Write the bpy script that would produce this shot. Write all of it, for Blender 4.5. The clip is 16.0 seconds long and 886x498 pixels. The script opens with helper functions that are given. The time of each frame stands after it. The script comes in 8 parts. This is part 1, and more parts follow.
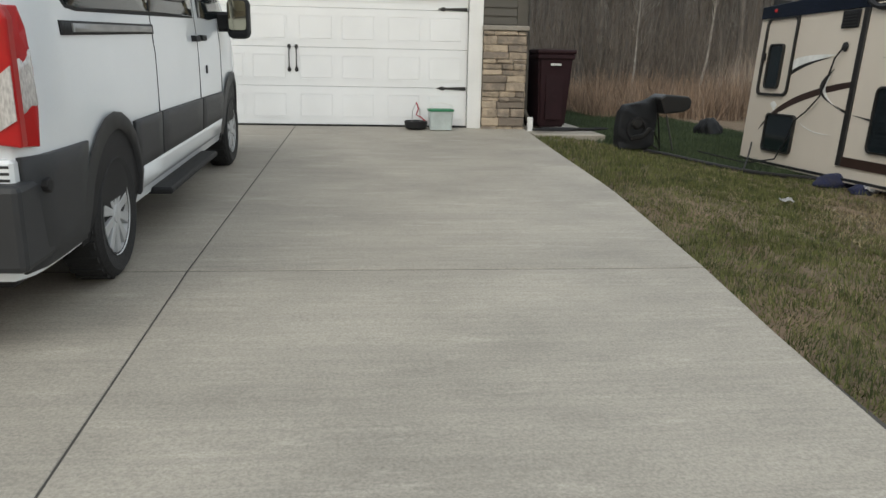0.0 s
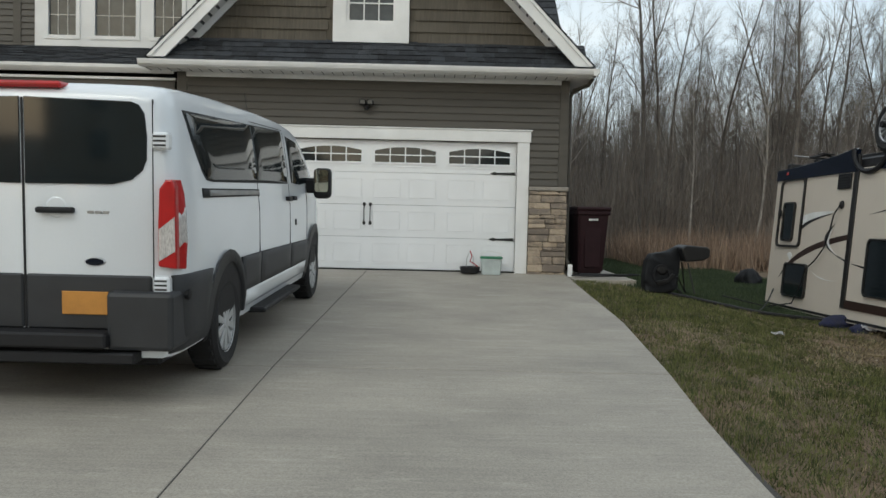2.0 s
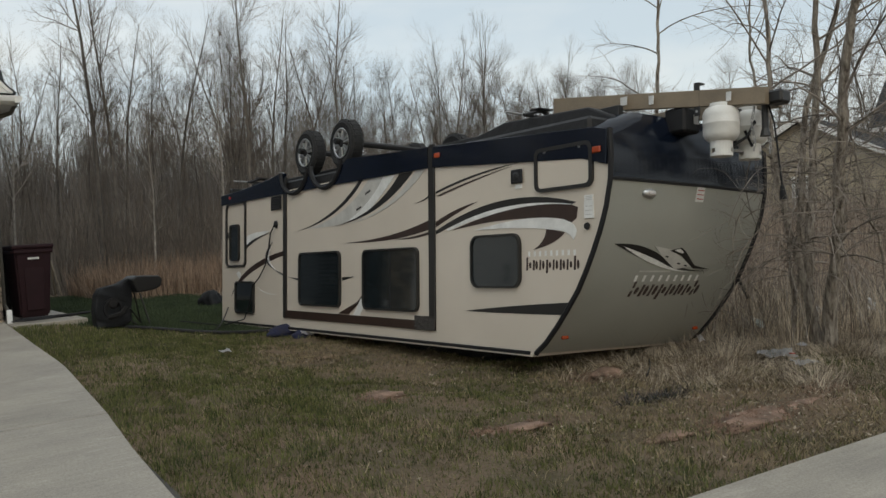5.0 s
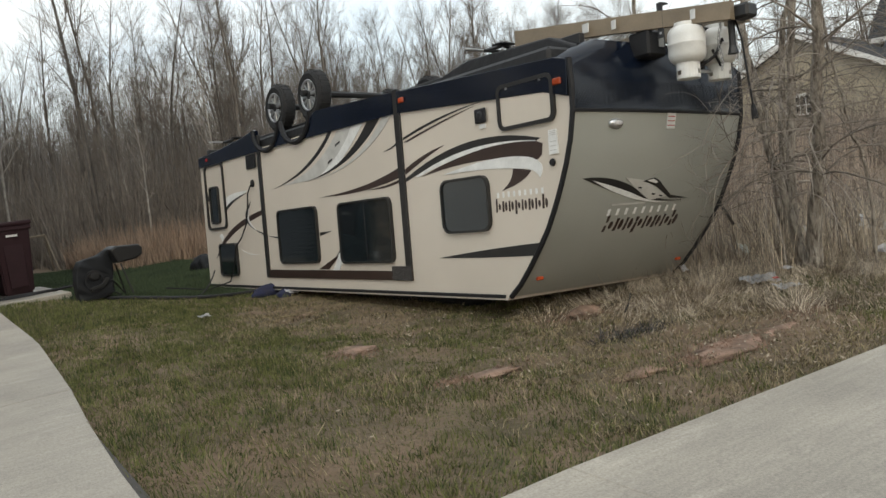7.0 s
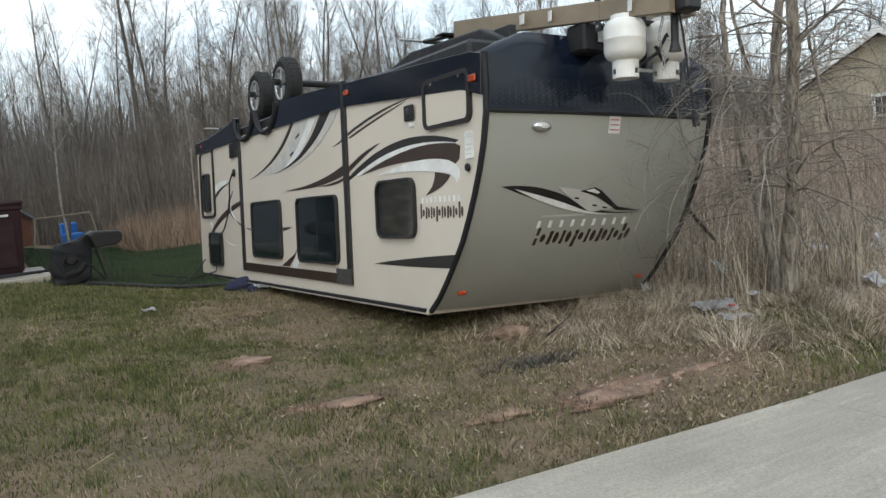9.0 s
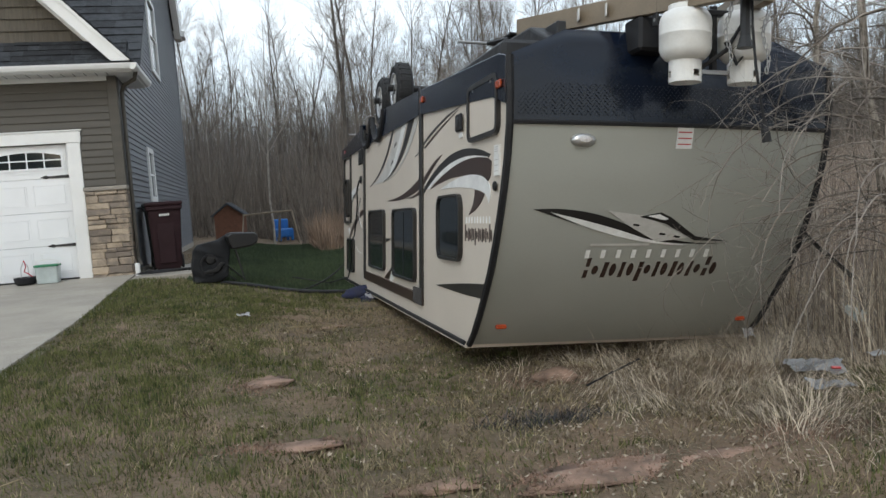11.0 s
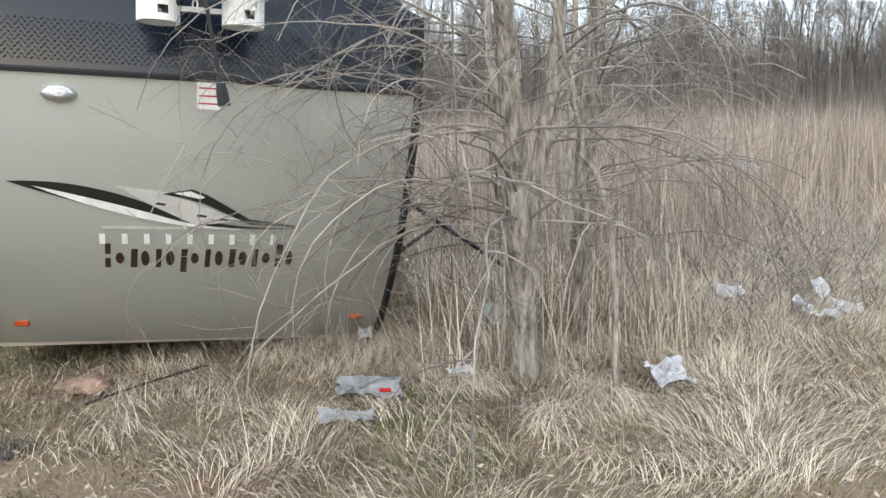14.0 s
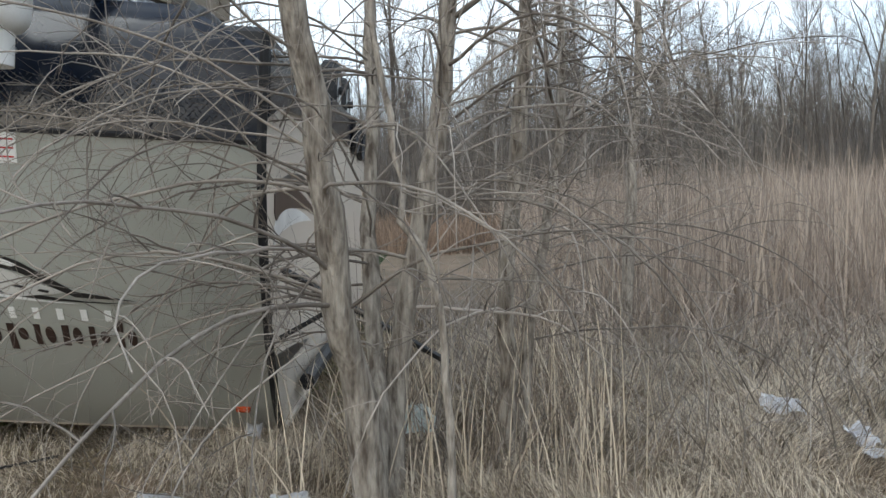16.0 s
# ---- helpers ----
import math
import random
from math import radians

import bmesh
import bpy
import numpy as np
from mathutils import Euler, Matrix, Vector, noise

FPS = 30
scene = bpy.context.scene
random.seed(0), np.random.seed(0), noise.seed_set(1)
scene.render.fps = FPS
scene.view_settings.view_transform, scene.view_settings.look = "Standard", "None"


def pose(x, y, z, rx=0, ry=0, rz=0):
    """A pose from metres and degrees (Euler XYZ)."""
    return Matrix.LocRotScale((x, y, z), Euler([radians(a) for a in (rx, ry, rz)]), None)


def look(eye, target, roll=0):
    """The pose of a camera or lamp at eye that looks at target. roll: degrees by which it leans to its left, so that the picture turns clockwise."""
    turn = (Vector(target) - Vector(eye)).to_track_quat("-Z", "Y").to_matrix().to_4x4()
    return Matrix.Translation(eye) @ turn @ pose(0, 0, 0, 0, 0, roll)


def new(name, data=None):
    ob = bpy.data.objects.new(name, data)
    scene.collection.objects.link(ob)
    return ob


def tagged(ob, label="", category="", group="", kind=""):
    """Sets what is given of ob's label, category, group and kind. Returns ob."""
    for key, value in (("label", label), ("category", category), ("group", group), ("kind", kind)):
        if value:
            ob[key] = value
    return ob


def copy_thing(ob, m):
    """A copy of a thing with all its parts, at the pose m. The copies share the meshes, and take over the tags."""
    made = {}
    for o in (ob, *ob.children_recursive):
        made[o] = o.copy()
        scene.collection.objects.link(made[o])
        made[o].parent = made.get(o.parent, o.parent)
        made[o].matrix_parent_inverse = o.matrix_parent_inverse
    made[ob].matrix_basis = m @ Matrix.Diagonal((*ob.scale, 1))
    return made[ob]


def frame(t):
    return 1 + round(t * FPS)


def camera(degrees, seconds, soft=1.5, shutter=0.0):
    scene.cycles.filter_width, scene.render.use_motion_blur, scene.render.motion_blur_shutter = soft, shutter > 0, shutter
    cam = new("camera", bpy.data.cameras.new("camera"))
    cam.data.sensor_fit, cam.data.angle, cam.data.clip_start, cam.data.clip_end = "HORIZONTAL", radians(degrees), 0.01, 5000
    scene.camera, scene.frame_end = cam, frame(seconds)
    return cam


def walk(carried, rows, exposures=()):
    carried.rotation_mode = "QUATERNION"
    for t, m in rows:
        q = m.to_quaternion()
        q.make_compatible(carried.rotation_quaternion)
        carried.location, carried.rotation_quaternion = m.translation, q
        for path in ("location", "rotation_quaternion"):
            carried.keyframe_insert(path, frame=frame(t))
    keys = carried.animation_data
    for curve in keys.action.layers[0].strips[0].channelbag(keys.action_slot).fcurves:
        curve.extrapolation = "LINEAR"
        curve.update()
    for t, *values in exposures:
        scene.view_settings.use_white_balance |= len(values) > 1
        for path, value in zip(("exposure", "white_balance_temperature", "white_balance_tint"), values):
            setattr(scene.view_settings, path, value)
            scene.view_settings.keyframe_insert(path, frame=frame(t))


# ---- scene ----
cam = camera(57.7, 16.0)
PATH = [
    (0, (-1.581, -11.56, 0.913), (-1.366, -9.624, 0.46), 1.2),
    (0.5, (-1.503, -12.075, 0.927), (-1.464, -10.102, 0.598), 0.4),
    (1, (-1.412, -12.47, 0.964), (-1.367, -10.479, 0.781), 0.9),
    (1.5, (-1.261, -12.878, 0.939), (-1.227, -10.881, 0.834), 1.2),
    (2, (-1.291, -13.218, 0.906), (-1.274, -11.22, 0.825), 1.3),
    (2.5, (-1.252, -13.391, 0.933), (-1.235, -11.393, 0.854), 1.3),
    (3, (-1.18, -13.388, 0.928), (-1.074, -11.392, 0.872), 0.9),
    (3.2, (-1.129, -13.378, 0.942), (-0.77, -11.411, 0.897), -0.0),
    (3.5, (-1.063, -13.356, 0.927), (-0.396, -11.471, 0.898), -1.3),
    (4, (-1.035, -13.365, 0.916), (-0.193, -11.552, 0.87), -1.8),
    (4.5, (-1.009, -13.427, 0.914), (-0.09, -11.652, 0.867), -2.1),
    (5, (-0.928, -13.482, 0.945), (0.257, -11.871, 0.898), -3.6),
    (5.2, (-0.941, -13.513, 0.922), (0.347, -11.983, 0.876), -3.8),
    (7.3, (-0.335, -13.532, 0.902), (0.8, -11.901, 0.677), -7.7),
    (7.5, (-0.214, -13.527, 0.884), (0.923, -11.902, 0.627), -5.9),
    (8, (0.201, -13.679, 0.889), (1.376, -12.082, 0.624), -4.7),
    (8.5, (0.616, -13.698, 0.84), (1.789, -12.098, 0.59), -4.4),
    (9, (1.062, -13.826, 0.869), (2.04, -12.091, 0.684), -5.8),
    (9.2, (1.24, -13.88, 0.903), (2.134, -12.096, 0.766), -7.1),
    (11.3, (3.047, -13.671, 0.821), (3.484, -11.723, 0.691), -4.0),
    (11.5, (3.24, -13.64, 0.789), (3.74, -11.708, 0.648), -4.2),
    (12, (3.753, -13.671, 0.823), (4.277, -11.745, 0.705), -4.0),
    (12.5, (4.249, -13.616, 0.761), (4.752, -11.69, 0.574), -3.3),
    (13, (4.703, -13.6, 0.753), (5.272, -11.699, 0.505), -2.5),
    (13.5, (5.198, -13.493, 0.77), (5.768, -11.593, 0.515), -2.5),
    (14, (5.626, -13.277, 0.827), (6.179, -11.372, 0.568), -2.2),
    (14.5, (6.158, -13.137, 0.861), (6.654, -11.213, 0.631), -1.7),
    (15, (6.71, -12.9, 0.826), (7.053, -10.933, 0.706), -1.3),
    (15.5, (7.24, -12.704, 0.741), (7.582, -10.735, 0.656), -1.3),
    (16, (7.609, -12.465, 0.79), (7.644, -10.468, 0.689), -1.7),
]
# The clip's own exposure drifts as it turns from the bright door to the shaded brush.
EXPOSURES = [(0, 0.45, 6750, 5), (1, 0.45, 6450, 3.0), (2, 0.07, 6450, 3.0), (3, -0.08, 6450, 3.0), (3.5, -0.2, 6700, 5.0), (5.2, -0.08, 6800, 5.0), (7.3, 0.53, 6900, 6.0), (8.5, 0.7, 6650, 6.0), (9.2, 0.65, 6300, 4.0), (11.3, 0.5, 6300, 6.0), (12, 0.86, 6350, 6.0), (13, 1.42, 6150, 6.0), (14, 1.62, 6120, 6.0), (14.5, 1.53, 6100, 6.0), (15, 1.16, 6050, 5.7), (15.5, 0.9, 6050, 5.3), (16, 0.92, 6050, 5.0)]
walk(cam, [(t, look(eye, target, roll)) for t, eye, target, roll in PATH], [(t, stops, k, tint) for t, stops, k, tint in EXPOSURES])


# ---- light ----
world = bpy.data.worlds.new("overcast_dusk")
scene.world = world
world.use_nodes = True
wn = world.node_tree.nodes
wl = world.node_tree.links
wn.clear()
w_out = wn.new("ShaderNodeOutputWorld")
w_bg = wn.new("ShaderNodeBackground")
w_sky = wn.new("ShaderNodeTexSky")
w_sky.sky_type = "NISHITA"
w_sky.sun_disc = False
w_sky.sun_elevation = radians(14)
w_sky.sun_rotation = radians(200)
w_sky.dust_density = 2.0
w_geo = wn.new("ShaderNodeTexCoord")
w_map = wn.new("ShaderNodeMapping")
w_map.inputs["Scale"].default_value = (1.2, 1.2, 3.5)
w_noise = wn.new("ShaderNodeTexNoise")
w_noise.inputs["Scale"].default_value = 2.2
w_noise.inputs["Detail"].default_value = 6
w_ramp = wn.new("ShaderNodeValToRGB")
w_ramp.color_ramp.elements[0].position = 0.36
w_ramp.color_ramp.elements[0].color = (6.15, 6.9, 7.9, 1)
w_ramp.color_ramp.elements[1].position = 0.66
w_ramp.color_ramp.elements[1].color = (8.6, 8.6, 8.8, 1)
w_mix = wn.new("ShaderNodeMixRGB")
w_mix.inputs["Fac"].default_value = 0.75
w_bg.inputs["Strength"].default_value = 0.125
wl.new(w_geo.outputs["Generated"], w_map.inputs["Vector"])
wl.new(w_map.outputs["Vector"], w_noise.inputs["Vector"])
wl.new(w_noise.outputs["Fac"], w_ramp.inputs["Fac"])
wl.new(w_sky.outputs["Color"], w_mix.inputs["Color1"])
wl.new(w_ramp.outputs["Color"], w_mix.inputs["Color2"])
wl.new(w_mix.outputs["Color"], w_bg.inputs["Color"])
wl.new(w_bg.outputs["Background"], w_out.inputs["Surface"])

sun_data = bpy.data.lights.new("sun", "SUN")
sun_data.energy = 0.6
sun_data.angle = radians(25)
sun_data.color = (1.0, 0.96, 0.9)
sun = new("sun", sun_data)
sun.matrix_world = look((-16, -26, 30), (0, 0, 0))


# ---- materials ----
def mat(name, col, rough=0.6, metal=0.0, col2=None, scale=6.0, bump=0.0, bscale=60.0, stretch=(1, 1, 1), fine=0.25, objrand=0.0, spec=0.5, island=0.0, coat=0.0):
    m = bpy.data.materials.new(name)
    m.use_nodes = True
    nt = m.node_tree
    b = nt.nodes["Principled BSDF"]
    b.inputs["Roughness"].default_value = rough
    b.inputs["Metallic"].default_value = metal
    b.inputs["Specular IOR Level"].default_value = spec
    if coat:
        b.inputs["Coat Weight"].default_value = coat
        b.inputs["Coat Roughness"].default_value = 0.06
    col2 = col2 or tuple(c * 0.78 for c in col)
    tc = nt.nodes.new("ShaderNodeTexCoord")
    mp = nt.nodes.new("ShaderNodeMapping")
    mp.inputs["Scale"].default_value = stretch
    nt.links.new(tc.outputs["Object"], mp.inputs["Vector"])
    n1 = nt.nodes.new("ShaderNodeTexNoise")
    n1.inputs["Scale"].default_value = scale
    n1.inputs["Detail"].default_value = 5
    n2 = nt.nodes.new("ShaderNodeTexNoise")
    n2.inputs["Scale"].default_value = bscale
    n2.inputs["Detail"].default_value = 3
    for n in (n1, n2):
        nt.links.new(mp.outputs["Vector"], n.inputs["Vector"])
    add = nt.nodes.new("ShaderNodeMath")
    add.operation = "MULTIPLY_ADD"
    nt.links.new(n2.outputs["Fac"], add.inputs[0])
    add.inputs[1].default_value = fine
    nt.links.new(n1.outputs["Fac"], add.inputs[2])
    last = add
    if objrand or island:
        if objrand:
            src = nt.nodes.new("ShaderNodeObjectInfo").outputs["Random"]
        else:
            src = nt.nodes.new("ShaderNodeNewGeometry").outputs["Random Per Island"]
        a2 = nt.nodes.new("ShaderNodeMath")
        a2.operation = "MULTIPLY_ADD"
        nt.links.new(src, a2.inputs[0])
        a2.inputs[1].default_value = objrand or island
        nt.links.new(add.outputs[0], a2.inputs[2])
        a3 = nt.nodes.new("ShaderNodeMath")
        a3.operation = "SUBTRACT"
        nt.links.new(a2.outputs[0], a3.inputs[0])
        a3.inputs[1].default_value = (objrand or island) / 2
        last = a3
    ramp = nt.nodes.new("ShaderNodeValToRGB")
    ramp.color_ramp.elements[0].position = 0.35 + fine * 0.4
    ramp.color_ramp.elements[0].color = (*col2, 1)
    ramp.color_ramp.elements[1].position = 0.68 + fine * 0.5
    ramp.color_ramp.elements[1].color = (*col, 1)
    nt.links.new(last.outputs[0], ramp.inputs["Fac"])
    nt.links.new(ramp.outputs["Color"], b.inputs["Base Color"])
    if bump:
        bp = nt.nodes.new("ShaderNodeBump")
        bp.inputs["Strength"].default_value = bump
        bp.inputs["Distance"].default_value = 0.02
        nt.links.new(n2.outputs["Fac"], bp.inputs["Height"])
        nt.links.new(bp.outputs["Normal"], b.inputs["Normal"])
    return m


def concrete_mat():
    """Broom-finished concrete: cross strokes, worn pale scabs, damp blotches and fine grit."""
    m = bpy.data.materials.new("broom_finished_concrete")
    m.use_nodes = True
    nt = m.node_tree
    nd, ln = nt.nodes, nt.links
    b = nd["Principled BSDF"]
    b.inputs["Roughness"].default_value = 0.6
    b.inputs["Specular IOR Level"].default_value = 0.4
    tc = nd.new("ShaderNodeTexCoord")

    def noise(scale, stretch, detail=5, rough=0.55):
        mp = nd.new("ShaderNodeMapping")
        mp.inputs["Scale"].default_value = stretch
        n = nd.new("ShaderNodeTexNoise")
        n.inputs["Scale"].default_value = scale
        n.inputs["Detail"].default_value = detail
        n.inputs["Roughness"].default_value = rough
        ln.new(tc.outputs["Object"], mp.inputs["Vector"])
        ln.new(mp.outputs["Vector"], n.inputs["Vector"])
        return n.outputs["Fac"]

    def ramp(src, p0, p1, c0, c1):
        r = nd.new("ShaderNodeValToRGB")
        r.color_ramp.elements[0].position = p0
        r.color_ramp.elements[0].color = (*c0, 1)
        r.color_ramp.elements[1].position = p1
        r.color_ramp.elements[1].color = (*c1, 1)
        ln.new(src, r.inputs["Fac"])
        return r.outputs["Color"]

    def mix(kind, a, bb, fac):
        x = nd.new("ShaderNodeMixRGB")
        x.blend_type = kind
        if hasattr(fac, "links"):
            ln.new(fac, x.inputs["Fac"])
        else:
            x.inputs["Fac"].default_value = fac
        ln.new(a, x.inputs["Color1"])
        ln.new(bb, x.inputs["Color2"])
        return x.outputs["Color"]

    blotch = noise(0.75, (1, 1.5, 1), 6, 0.62)
    stroke = noise(9, (0.16, 3.2, 1), 4)
    scab = noise(2.6, (0.6, 2.4, 1), 9, 0.72)
    grit = noise(75, (1, 1, 1), 3, 0.7)
    broom = noise(60, (0.05, 3.0, 1), 3)
    col = ramp(blotch, 0.34, 0.70, (0.285, 0.26, 0.224), (0.405, 0.37, 0.316))
    col = mix("MULTIPLY", col, ramp(stroke, 0.32, 0.68, (0.91, 0.91, 0.91), (1.05, 1.05, 1.04)), 1.0)
    pale = ramp(scab, 0.56, 0.70, (0, 0, 0), (0.55, 0.55, 0.55))
    light = nd.new("ShaderNodeRGB")
    light.outputs[0].default_value = (0.52, 0.475, 0.41, 1)
    col = mix("MIX", col, light.outputs[0], pale)
    col = mix("MULTIPLY", col, ramp(grit, 0.30, 0.62, (0.70, 0.70, 0.70), (1.06, 1.06, 1.06)), 1.0)
    ln.new(col, b.inputs["Base Color"])
    hsum = nd.new("ShaderNodeMath")
    hsum.operation = "ADD"
    ln.new(broom, hsum.inputs[0])
    ln.new(grit, hsum.inputs[1])
    bp = nd.new("ShaderNodeBump")
    bp.inputs["Strength"].default_value = 0.35
    bp.inputs["Distance"].default_value = 0.006
    ln.new(hsum.outputs[0], bp.inputs["Height"])
    ln.new(bp.outputs["Normal"], b.inputs["Normal"])
    return m


